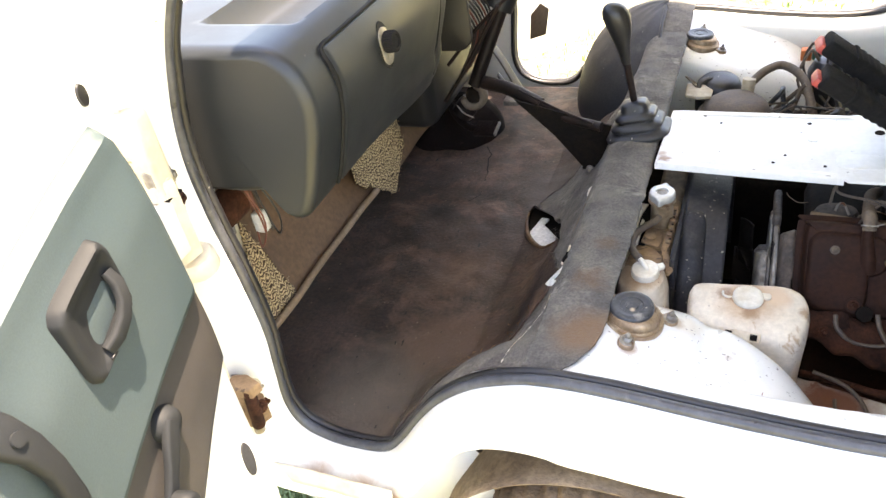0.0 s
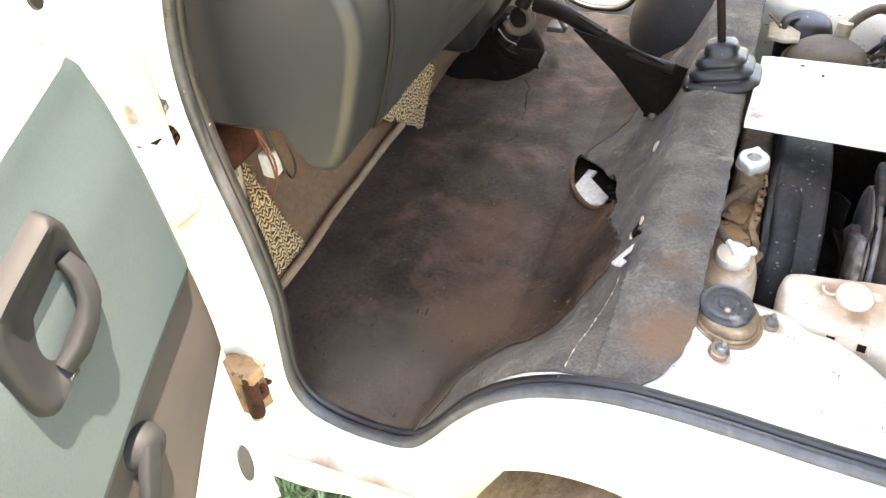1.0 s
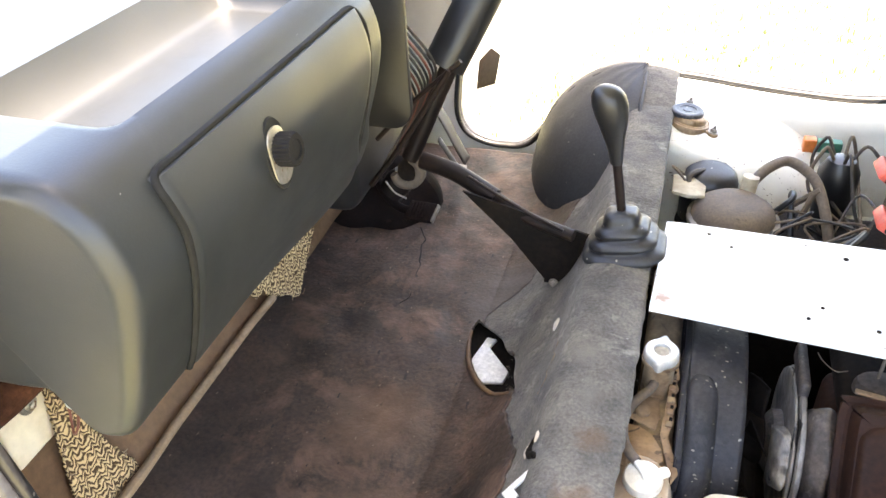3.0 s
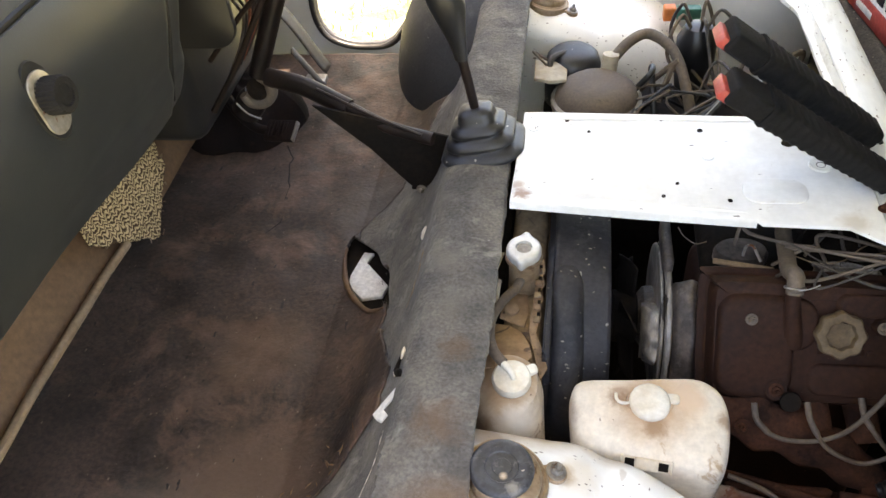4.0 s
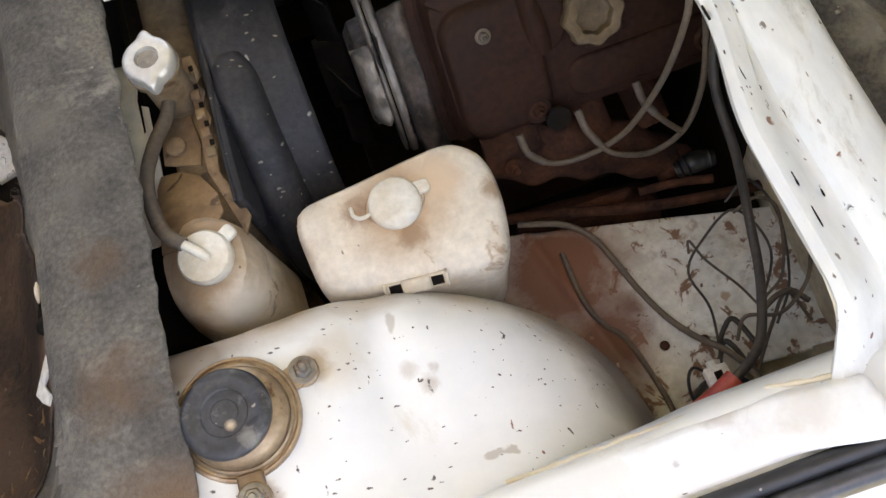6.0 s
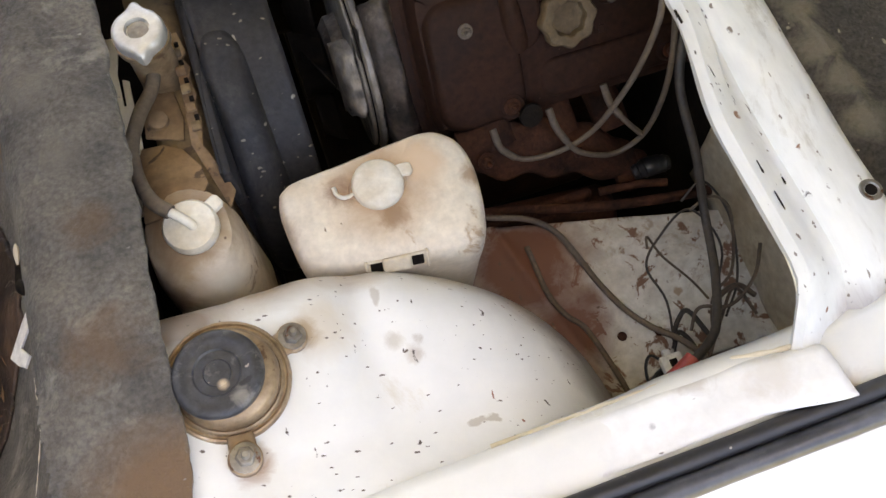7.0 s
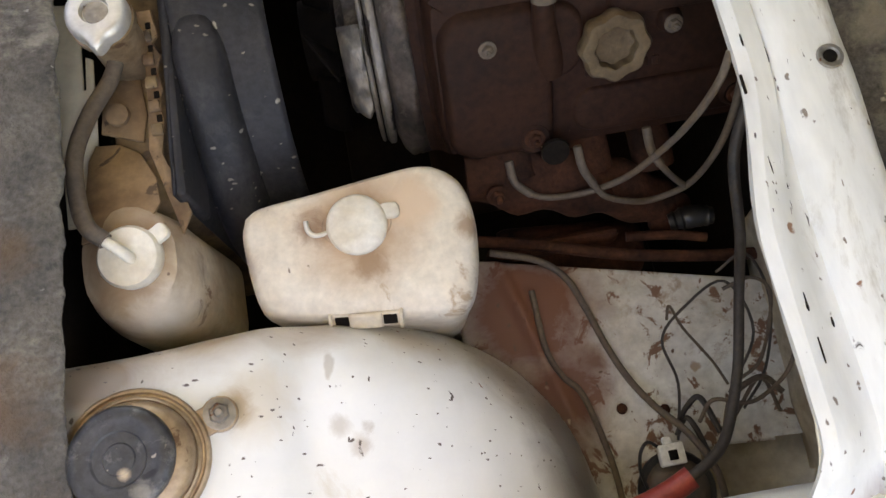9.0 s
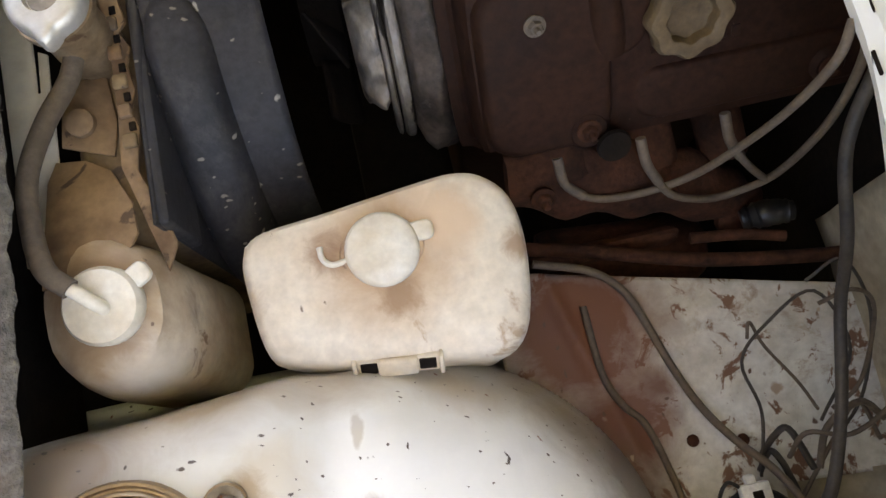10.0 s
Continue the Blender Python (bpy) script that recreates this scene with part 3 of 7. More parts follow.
# ---- the van's shell ----
def smooth_table(table, per=8):
    p = spline([(a, 0, b) for a, b in table], per)
    return [(v.x, v.z) for v in p]


# the lower edge of a front door opening, from the windscreen pillar down, along the sill, up the middle pillar
APERTURE = smooth_table([(-0.34, 1.26), (-0.46, 1.03), (-0.597, 0.83), (-0.652, 0.70), (-0.678, 0.58), (-0.676, 0.46), (-0.660, 0.33), (-0.652, 0.20), (-0.662, 0.09), (-0.668, 0.0),
                         (-0.645, -0.065), (-0.585, -0.098), (-0.51, -0.104), (-0.452, -0.092), (-0.405, -0.04), (-0.36, 0.025), (-0.30, 0.092), (-0.22, 0.142), (-0.12, 0.166),
                         (0.0, 0.162), (0.13, 0.147), (0.27, 0.134), (0.41, 0.128), (0.52, 0.145), (0.60, 0.21), (0.645, 0.36), (0.655, 0.70), (0.64, 1.05), (0.60, 1.26)], 5)
REACH = [(-0.70, 0.10), (-0.50, 0.075), (-0.40, 0.065), (-0.30, 0.068), (-0.07, 0.108), (0.2, 0.10), (0.4, 0.09), (0.66, 0.12)]


def side_y(y, far):
    return 3.82 - y if far else y


def door_opening(name, far, parent, material):
    """The painted flange and outer skin that run round a door opening."""
    n = len(APERTURE)
    rings = []
    for i, (x, z) in enumerate(APERTURE):
        (xa, za), (xb, zb) = APERTURE[max(i - 1, 0)], APERTURE[min(i + 1, n - 1)]
        d = Vector((xb - xa, 0, zb - za)).normalized()
        out = Vector((d.z, 0, -d.x))
        up = max(0.0, out.dot(Vector((-1, 0, 0))))
        reach = interp(x, REACH) if z < 0.3 else 0.12
        inner = max(up, sstep(-0.36, -0.44, x))
        sect = [(0.30 if x < 0.24 or far else 0.06, 1.150), (0.05, 1.146), (0.020, 1.140), (0.010, 1.128), (0.004, 1.09), (0.0, 1.056), (0.0, 1.036), (0.006, 1.018), (0.014 + 0.03 * up, 1.004 - 0.01 * up), (0.026 + 0.03 * up, 0.990 - 0.02 * up), (0.045 + 0.02 * up, 0.980 - 0.03 * up), (max(reach * 0.8, 0.05 + 0.03 * up), 0.974 - 0.035 * up), (reach + 0.03 * up, 0.972 - 0.035 * up), (reach + 0.006, 0.978 - 0.03 * up), (reach + 0.004, 1.03)]
        sect = [(o, y - inner * max(0.0, y - 1.060) * 0.95) for o, y in sect]
        rings.append([Vector((x, side_y(y, far), z)) + out * o for o, y in sect])
    m = len(rings[0])
    bm = bmesh.new()
    vs = [[bm.verts.new(p) for p in r] for r in rings]
    for a, b in zip(vs, vs[1:]):
        for k in range(m - 1):
            bm.faces.new((a[k], a[k + 1], b[k + 1], b[k]))
    return part(name, bm, material, parent, solid=0.0015, offset=0)


def opening_seal(name, far):
    seal = thing(name, (-0.5, side_y(1.05, far), -0.1), "blue-grey weathered rubber seal along the door opening", "door seal")
    pts = [(x, side_y(1.046, far), z) for x, z in APERTURE[::3]]
    rows = []
    for dy, dz, r in ((0.0, 0.006, 0.0105), (0.019, 0.005, 0.0090)):
        rows.append(tube([(x, y + (dy if not far else -dy), z + dz) for x, y, z in pts], r, 10, 3, rfun=lambda t: 1 + 0.08 * wob(t * 60, 3)))
    part("bead", rows[0], M_SEAL, seal)
    part("lip", rows[1], M_RUBBER, seal)
    return seal


van = thing("van_body", (0.0, 1.9, -0.2), "white van body shell with both front doors open, seats taken out", "van")
door_opening("side_frame", False, van, M_PAINT)
door_opening("side_frame", True, van, M_PAINT)
opening_seal("door_seal", False)
opening_seal("door_seal", True)

ARCH_TOP = smooth_table([(-0.16, 0.150), (-0.06, 0.150), (0.0, 0.134), (0.06, 0.115), (0.12, 0.097), (0.18, 0.080), (0.24, 0.064), (0.30, 0.048), (0.42, 0.02)], 4)
ARCH_END = smooth_table([(1.05, 0.410), (1.118, 0.408), (1.161, 0.402), (1.237, 0.384), (1.308, 0.340), (1.36, 0.280), (1.405, 0.20)], 4)
ARCH_SIDE = smooth_table([(-0.16, 0.160), (0.0, 0.158), (0.13, 0.135), (0.24, 0.105), (0.30, 0.06), (0.345, -0.01), (0.38, -0.10), (0.41, -0.19)], 4)


def arch_height(x, y):
    """Top of a wheel arch; y counted from the near side."""
    f = sstep(1.09, 1.19, y)
    t = min(1.0, max(0.0, (x - interp(y, ARCH_END) + 0.20) / 0.20))
    top = (interp(x, ARCH_TOP) + 0.20) * math.sqrt(1 - t ** 2.5) - 0.20
    z = interp(x, ARCH_SIDE) * (1 - f) + top * f
    z -= 0.012 * math.exp(-((x - 0.130) / 0.024) ** 2) * sstep(1.16, 1.26, y)
    yy = y + 0.014 * sstep(0.12, -0.05, x)
    e = max(0.0, yy - 1.29)
    z -= 0.5 * e * e / 0.09 + (0.18 * sstep(1.368, 1.404, yy))
    return max(z, -0.19)


def wheel_arch(far):
    def at(u, v):
        x, y = -0.14 + 0.575 * u, 1.07 + 0.335 * v
        return Vector((x, side_y(y, far), arch_height(x, y)))
    return part("wheel_arch", grid(at, 120, 70), M_ARCH, van, "white painted wheel arch with scratches and rust flecks", solid=0.002)


wheel_arch(False)
wheel_arch(True)


def housing(far):
    def at(u, v):
        a = radians(-5 + 190 * u)
        return Vector((-0.02 - 0.355 * math.cos(a), side_y(0.985 + 0.30 * v, far), -0.365 + 0.355 * math.sin(a)))
    return part("wheel_housing", grid(at, 40, 10), M_LINER, van, "mud-splashed inner wheel housing", solid=0.003)


housing(False)
housing(True)

# floor under the feet, front wall, roof and rear walls
part("floor_pan", box(-0.92, -0.16, 1.10, 2.72, -0.135, -0.12, 0.002), M_GRIME_SHADE, van)
part("front_wall", box(-0.96, -0.93, 0.98, 2.84, -0.45, 0.74, 0.01), M_PAINT, van)
# Roof and rear walls stay out of view; added to shade the cabin.
part("unseen_roof", box(-0.46, 2.2, 0.99, 2.83, 1.27, 1.31, 0.015), M_PAINT, van)
part("unseen_rear_side_wall", box(0.66, 2.2, 0.98, 1.02, -0.3, 1.27, 0.01), M_PAINT, van)
part("unseen_rear_side_wall", box(0.66, 2.2, 2.80, 2.84, -0.3, 1.27, 0.01), M_PAINT, van)
part("unseen_rear_wall", box(2.18, 2.22, 0.98, 2.84, -0.3, 1.27, 0.01), M_PAINT, van)
part("cowl", box(-0.96, -0.80, 0.98, 2.84, 0.70, 0.745, 0.01), M_PAINT, van)
part("toe_board", grid(lambda u, v: Vector((-0.765 - 0.13 * u - 0.01 * math.sin(6 * v), 1.09 + 1.6 * v, 0.045 + 0.34 * u + 0.012 * wob(u * 3, v * 9))), 14, 40), M_TOE, van, "brown dusty toe board", solid=0.003)

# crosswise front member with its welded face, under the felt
part("front_crossmember", box(-0.150, -0.080, 1.30, 2.50, -0.02, 0.150, 0.012, 3), M_GRIME_SHADE, van)
# Near-black sheets added below the bay; they shut out ground light.
part("bay_shade_floor", box(-0.12, 0.80, 0.99, 2.83, -0.50, -0.48, 0.005), M_GRIME_SHADE, van)
part("front_shade_floor", box(-0.46, -0.10, 1.26, 2.56, -0.47, -0.45, 0.005), M_GRIME_SHADE, van)
part("lower_crossmember", box(-0.14, -0.06, 1.25, 2.55, -0.30, -0.20, 0.01), M_GRIME_SHADE, van)


def centre_brace():
    """Pressed white panel between the two engine hatches, with turned-down edges and oval dimples."""
    near = [(-0.030, 1.753), (0.175, 1.734), (0.359, 1.720)]
    far = [(0.455, 2.020), (0.378, 2.002), (0.004, 2.014)]
    outline = near + [(0.366, 1.712), (0.491, 1.708), (0.545, 1.668), (0.545, 2.03)] + far + [(-0.02, 2.012)]
    bm = prism(outline, 0.006, Matrix.Translation((0, 0, 0.174)), 0.002)
    lips = join(*[prism([(a[0], a[1]), (b[0], b[1]), (b[0], b[1] + w), (a[0], a[1] + w)], 0.013, Matrix.Translation((0, 0, 0.163)), 0.002) for a, b, w in ((near[0], near[1], 0.005), (near[1], near[2], 0.005), (far[2], far[1], -0.005), (far[1], far[0], -0.005))])
    brace = part("centre_brace", join(bm, lips), M_BOARD, van, "chipped white steel panel bridging the engine bay")
    for x, y, r in ((0.436, 1.921, 0.0085), (0.478, 1.861, 0.0065), (0.294, 1.956, 0.0042), (0.06, 1.985, 0.0032), (0.244, 1.806, 0.0026), (0.22, 1.773, 0.0028), (0.323, 1.765, 0.0030), (0.10, 1.95, 0.0026)):
        part("hole", lathe([(r * 1.25, 0.1800), (r * 1.15, 0.1812), (r, 0.1806), (r * 0.9, 0.1803)], Matrix.Translation((x, y, 0)), 16), M_GRIME_SHADE, brace, "dark drilled hole")
    part("crater", lathe([(0.020, 0.1798), (0.018, 0.1822), (0.012, 0.1815), (0.007, 0.1806)], Matrix.Translation((0.478, 1.861, 0)), 20), M_CHIPPED, brace, "dented rust-edged fixing")
    for y0, y1, x0, x1 in ((1.766, 1.738, 0.02, 0.35), (1.990, 1.986, 0.03, 0.40)):
        part("pressed_bead", tube([(x0, y0, 0.1790), ((x0 + x1) / 2, (y0 + y1) / 2, 0.1792), (x1, y1, 0.1790)], 0.0035, 8, 6, rfun=lambda t: 0.25 + 0.75 * min(1, 12 * t, 12 * (1 - t))), M_BOARD, brace)
    part("pressed_step", prism(rounded(0.395, 1.79, 0.050, 0.030, 0.025), 0.0025, Matrix.Translation((0, 0, 0.1795)), 0.0015), M_BOARD, brace)
    for x, y in ((0.0, 1.96), (0.30, 1.88)):
        part("spot_weld", lathe([(0.011, 0.1795), (0.010, 0.1815), (0.004, 0.1805)], Matrix.Translation((x, y, 0)), 14), M_CHIPPED, brace)
    return brace


centre_brace()


def rear_rail():
    """Box rail behind the engine hatch: raised ridge, shallow channel and rolled inner edge."""
    sect = [(0.540, 0.150), (0.518, 0.160), (0.516, 0.170), (0.524, 0.177), (0.540, 0.176), (0.548, 0.170), (0.560, 0.169), (0.568, 0.181), (0.580, 0.188), (0.612, 0.188), (0.622, 0.184), (0.628, 0.172), (0.630, 0.09)]
    rings = []
    for i in range(91):
        y = 1.075 + (2.60 - 1.075) * i / 90
        jog = 0.026 * sstep(1.33, 1.50, y) * (1 - sstep(2.40, 2.50, y)) - 0.03 * sstep(1.19, 1.09, y)
        rings.append([Vector((x + jog * (1 if k < 6 else 0.3) * (1 - 0.3 * (k > 4)) + 0.0015 * wob(y * 14, k), y, z + 0.0025 * wob(y * 9, k * 0.4, 2) - 0.05 * sstep(1.19, 1.09, y))) for k, (x, z) in enumerate(sect)])
    rail = part("rear_rail", loft(rings), M_CHIPPED, van, "chipped white box rail behind the engine hatch")
    for y in (1.481, 1.228):
        nut = part("rivet_nut", lathe([(0.0115, 0.1875), (0.0105, 0.1898), (0.0075, 0.1898), (0.0062, 0.1880)], Matrix.Translation((0.610, y, 0)), 20), M_STEEL, rail, "rivet nut in the rail")
        part("hole", lathe([(0.0062, 0.1868), (0.0058, 0.1888), (0.002, 0.1886)], Matrix.Translation((0.610, y, 0)), 14), M_GRIME_SHADE, nut, "dark threaded hole")
    chip_rng = random.Random(8)
    for _ in range(8):
        # scraped-off paint along the inner channel, thickest towards the sill
        y = chip_rng.choice((1.285, 1.275, 1.225, 1.25, 1.33, 1.40, 1.52)) + chip_rng.uniform(-0.022, 0.022)
        jog_ = 0.026 * sstep(1.33, 1.50, y)
        x, z_ = chip_rng.choice(((0.526, 0.1780), (0.532, 0.1776), (0.543, 0.1745), (0.552, 0.1705)))
        ln, wd = chip_rng.uniform(0.003, 0.011), chip_rng.uniform(0.0005, 0.0013)
        x += jog_ * 0.85 + chip_rng.uniform(-0.002, 0.002)
        part("paint_chip", loft([[Vector((x + wd * q * math.cos(a), y + ln * t, z_ + 0.0010 * math.sin(a))) for a in [2 * math.pi * k / 6 for k in range(6)]] for t, q in ((-1, 0.2), (-0.4, 1), (0.3, 0.8), (1, 0.2))]), M_GRIME_SHADE, rail)
    part("primer_edge", tube([(0.520 + 0.026 * sstep(1.33, 1.50, y) - 0.03 * sstep(1.19, 1.09, y), y, 0.164 - 0.05 * sstep(1.19, 1.09, y)) for y in [1.10 + 0.06 * k for k in range(20)]], 0.0022, 6, 3, rfun=lambda t: 0.8 + 0.5 * wob(t * 50, 3)), M_JAMB, rail, "beige worn edge")
    for y, q in ((1.475, 0.009),):
        part("slot", box(0.5375, 0.5398, y - q, y + q, 0.1745, 0.1775, 0.001), M_GRIME_SHADE, rail, "narrow dark slot")
    bolt("bolt", (0.548, 1.751, 0.181), (0, 0, 1), 0.006, rail, M_CASTIRON)
    return rail


rear_rail()

# inner ledge between sill and rail, and the lower tray beside the engine
part("sill_ledge", grid(lambda u, v: Vector((0.20 + 0.315 * u, 1.078 + 0.060 * v - 0.012 * sstep(0.75, 1, u), 0.131 - 0.012 * v - 0.02 * sstep(0.8, 1.0, v) + 0.03 * sstep(0.7, 1.0, u) + 0.002 * wob(u * 9, v * 3))), 40, 12), M_BOARD, van, "scuffed white sill ledge", solid=0.002)
part("sill_inner_wall", grid(lambda u, v: Vector((0.28 + 0.35 * u, 1.138 - 0.012 * sstep(0.64, 0.86, u) - 0.05 * sstep(0, 0.28, v), 0.10 + 0.03 * sstep(0.6, 0.86, u) - 0.58 * v)), 24, 10), M_TRAY, van, solid=0.002)


part("sill_lip", tube([(0.205 + 0.30 * k / 16, 1.138 - 0.012 * sstep(0.75, 1, k / 16) + 0.0015 * wob(k * 0.9, 4), 0.1015 + 0.03 * sstep(0.7, 1.0, k / 16) + 0.001 * wob(k * 1.3, 6)) for k in range(17)], 0.0030, 8, 4, rfun=lambda t: 0.9 + 0.5 * wob(t * 30, 7)), M_JAMB, van, "worn beige edge of the sill")


def tray_z(x, y):
    return -0.165 + 0.02 * sstep(1.25, 1.42, y) + 0.003 * wob(x * 11, y * 11) + 0.006 * math.exp(-((x - (0.37 + 0.28 * (1.33 - y))) / 0.008) ** 2)


part("engine_tray", grid(lambda u, v: Vector((0.28 + 0.390 * u, 1.085 + (0.373 - 0.1006 * u) * v, tray_z(0.28 + 0.390 * u, 1.085 + 0.36 * v))), 70, 70, keep=lambda c: not (c.x > 0.527 + 0.02 * wob(c.y * 20, 3) and c.y < 1.18 + 0.15 * max(0.0, 0.57 - c.x) + 0.01 * wob(c.x * 20, 6))), M_TRAY, van, "white painted tray, flaking and rust-stained", solid=0.002)
part("tray_edge", grid(lambda u, v: Vector((0.28 + 0.390 * u, 1.458 - 0.1006 * u + 0.004 * v, tray_z(0.3, 1.44) - 0.06 * v)), 20, 3), M_TRAY, van, solid=0.002)
part("bay_side_wall", grid(lambda u, v: Vector((0.660 - 0.045 * v - 0.01 * (1 - v) ** 2 + 0.004 * wob(u * 6, v * 6), 1.14 + 0.30 * u, -0.175 + 0.33 * v)), 24, 16), M_BAYWALL, van, "dirt-filmed beige bay wall", solid=0.002)
part("lower_gusset", grid(lambda u, v: Vector((0.50 + 0.17 * u, 1.085 + 0.115 * v, -0.215 + 0.02 * u + 0.01 * wob(u * 5, v * 5))), 12, 10), M_BAYWALL, van, "dirt-filmed lower corner of the bay", solid=0.002)
part("far_bay_floor", box(0.30, 0.63, 2.42, 2.70, -0.17, -0.16, 0.003), M_TRAY, van, "rusty far tray of the engine bay")
part("bay_rear_wall", box(0.675, 0.695, 1.00, 2.80, -0.48, 0.07, 0.003), M_GRIME_SHADE, van)

# rear floor behind the rail
part("rear_floor", grid(lambda u, v: Vector((0.628 + 1.5 * u, 1.03 + 1.76 * v, 0.085 + 0.012 * math.exp(-((1.5 * u - 0.097) / 0.018) ** 2) + 0.018 * wob(u * 12, v * 14) + 0.006 * wob(u * 50, v * 60))), 90, 90), M_CARPET, van, "dusty dark carpeted load floor", solid=0.004)


# ---- floor coverings ----
BEAM_FRONT = smooth_table([(-0.80, -0.098), (-0.42, -0.096), (-0.36, -0.088), (-0.30, -0.062), (-0.245, 0.0), (-0.205, 0.045), (-0.178, 0.10), (-0.160, 0.145), (-0.145, 0.164), (-0.12, 0.172), (-0.06, 0.168), (-0.035, 0.158), (-0.02, 0.10)], 4)
FAN_FRONT = smooth_table([(-0.80, -0.098), (-0.50, -0.098), (-0.445, -0.075), (-0.40, -0.028), (-0.35, 0.04), (-0.29, 0.10), (-0.22, 0.143), (-0.15, 0.160), (-0.06, 0.158), (-0.03, 0.152), (-0.02, 0.10)], 4)


def floor_height(x, y):
    f = sstep(1.10, 1.36, y)
    z = interp(x, FAN_FRONT) * (1 - f) + interp(x, BEAM_FRONT) * f
    z += 0.007 * wob(x * 7, y * 7, 1) + 0.0035 * wob(x * 19, y * 19, 4) 
    d = ((x + 0.12) / 0.29) ** 2 + ((y - 2.72) / 0.44) ** 2
    if d < 1:
        z = max(z, -0.10 + 0.30 * math.sqrt(1 - d))
    return z


HOLE_A, HOLE_L = Vector((-0.385, 1.945)), 0.308
HOLE_U, HOLE_N = Vector((0.438, -0.899)), Vector((0.899, 0.438))


def in_hole(x, y, grow=0.0):
    """The torn, lens-shaped gap between the mat's curled edge and the felt."""
    d = Vector((x, y)) - HOLE_A
    k, w = d.dot(HOLE_U) / (HOLE_L + 2 * grow) + grow / HOLE_L, d.dot(HOLE_N)
    if not 0 < k < 1:
        return False
    f = math.sin(math.pi * k) ** 0.7
    w += 0.003 * math.sin(k * 17)
    return -(0.048 + grow) * f < w < (0.030 + grow) * f


def mat_edge(y):
    """Where the brown mat ends against the grey felt."""
    return interp(y, [(1.05, -0.465), (1.10, -0.432), (1.17, -0.408), (1.25, -0.358), (1.31, -0.315), (1.36, -0.265), (1.42, -0.212), (1.5, -0.205), (1.62, -0.252), (1.668, -0.250), (1.80, -0.280), (1.90, -0.348), (1.945, -0.380), (2.0, -0.350), (2.07, -0.295), (2.35, -0.215), (2.7, -0.38)]) + 0.010 * wob(y * 22, 5) + 0.004 * wob(y * 70, 8)


def under_cover(c, k):
    return ((c.x + 0.12) / 0.29) ** 2 + ((c.y - 2.72) / 0.44) ** 2 < k


def trim_hole(bm, grow=0.0):
    """Draws the ragged cells round the torn hole onto its outline."""
    middle = Vector((-0.3255, 1.8025, 0))
    for v in bm.verts:
        if v.is_boundary and in_hole(v.co.x, v.co.y, 0.02) and v.co.y < 1.97:
            d = Vector((v.co.x, v.co.y, 0)) - middle
            lo, hi = 0.2, 1.8
            for _ in range(18):
                k = (lo + hi) / 2
                p = middle + d * k
                lo, hi = (k, hi) if in_hole(p.x, p.y, grow) else (lo, k)
            v.co.x, v.co.y = middle.x + d.x * lo, middle.y + d.y * lo
    return bm


def mat_at(u, v):
    y = 1.064 + 1.641 * v
    x = -0.905 + (mat_edge(y) + 0.905) * u
    return Vector((x, y, floor_height(x, y) + 0.006 - 0.0045 * sstep(0.86, 1.0, u) * sstep(1.93, 1.97, y) + 0.002 * wob(x * 22, y * 10, 7) + 0.05 * sstep(-0.60, -0.69, x) * sstep(1.12, 1.064, y)))


def felt_edge(y):
    """The cut edge of the felt towards the engine; it tapers to a tip at the door seal."""
    return interp(y, [(1.062, -0.105), (1.10, -0.074), (1.15, -0.053), (1.19, -0.044), (1.25, -0.039), (1.34, -0.042), (1.5, -0.036), (2.8, -0.036)]) + 0.0025 * wob(y * 30, 2) + 0.0015 * wob(y * 90, 9)


def felt_at(u, v):
    y0 = 1.064 + 0.028 * math.sin(math.pi * min(1.0, u * 1.02)) + 0.003 * wob(u * 14, 2)
    y = y0 + (2.772 - y0) * v
    lo = mat_edge(y) - 0.03
    x = lo + (felt_edge(y) - lo) * u
    z = floor_height(x, y) - 0.001 + 0.0012 * wob(x * 60, y * 60, 2)
    if x > -0.16 and y < 1.42:
        z = max(z, arch_height(x, y) + 0.010)
    return Vector((x, y, z))


mat = tagged(part("floor_mat", trim_hole(grid(mat_at, 150, 330, keep=lambda c: not in_hole(c.x, c.y) and not under_cover(c, 0.98))), M_MAT, solid=0.004), "worn dark brown floor mat with a torn oval hole", "floor mat")
felt = tagged(part("felt_carpet", trim_hole(grid(felt_at, 90, 400, keep=lambda c: not in_hole(c.x, c.y, 0.002) and not (under_cover(c, 0.97) and c.x < -0.155)), 0.002), M_FELT, solid=0.004), "grey felt carpet draped over the front crossmember, rust-stained", "carpet")
rim_pts = []
for k in range(19):
    q = 0.12 + 0.87 * k / 18
    p = HOLE_A + HOLE_U * (HOLE_L * q) - HOLE_N * (0.049 * math.sin(math.pi * q) ** 0.7)
    rim_pts.append((p.x, p.y, floor_height(p.x, p.y) + 0.008 + 0.002 * wob(k, 3)))
part("torn_edge", tube(rim_pts, 0.0065, 8, 4, rfun=lambda t: 0.4 + 0.6 * math.sin(math.pi * t) + 0.2 * wob(t * 20, 1)), M_TOE, mat, "curled reddish-brown edge of the tear")
crack = [(-0.628, 2.262), (-0.618, 2.244), (-0.608, 2.225), (-0.596, 2.205), (-0.599, 2.183), (-0.590, 2.150), (-0.584, 2.120), (-0.576, 2.103), (-0.574, 2.06), (-0.563, 1.99), (-0.572, 1.968), (-0.586, 1.945)]
part("crack", tube([(x, y, floor_height(x, y) + 0.0062) for x, y in crack], 0.0024, 6, 4, rfun=lambda t: 0.75 - 0.45 * t + 0.5 * abs(wob(t * 9, 6))), M_SEAM, mat, "dark crack in the mat")
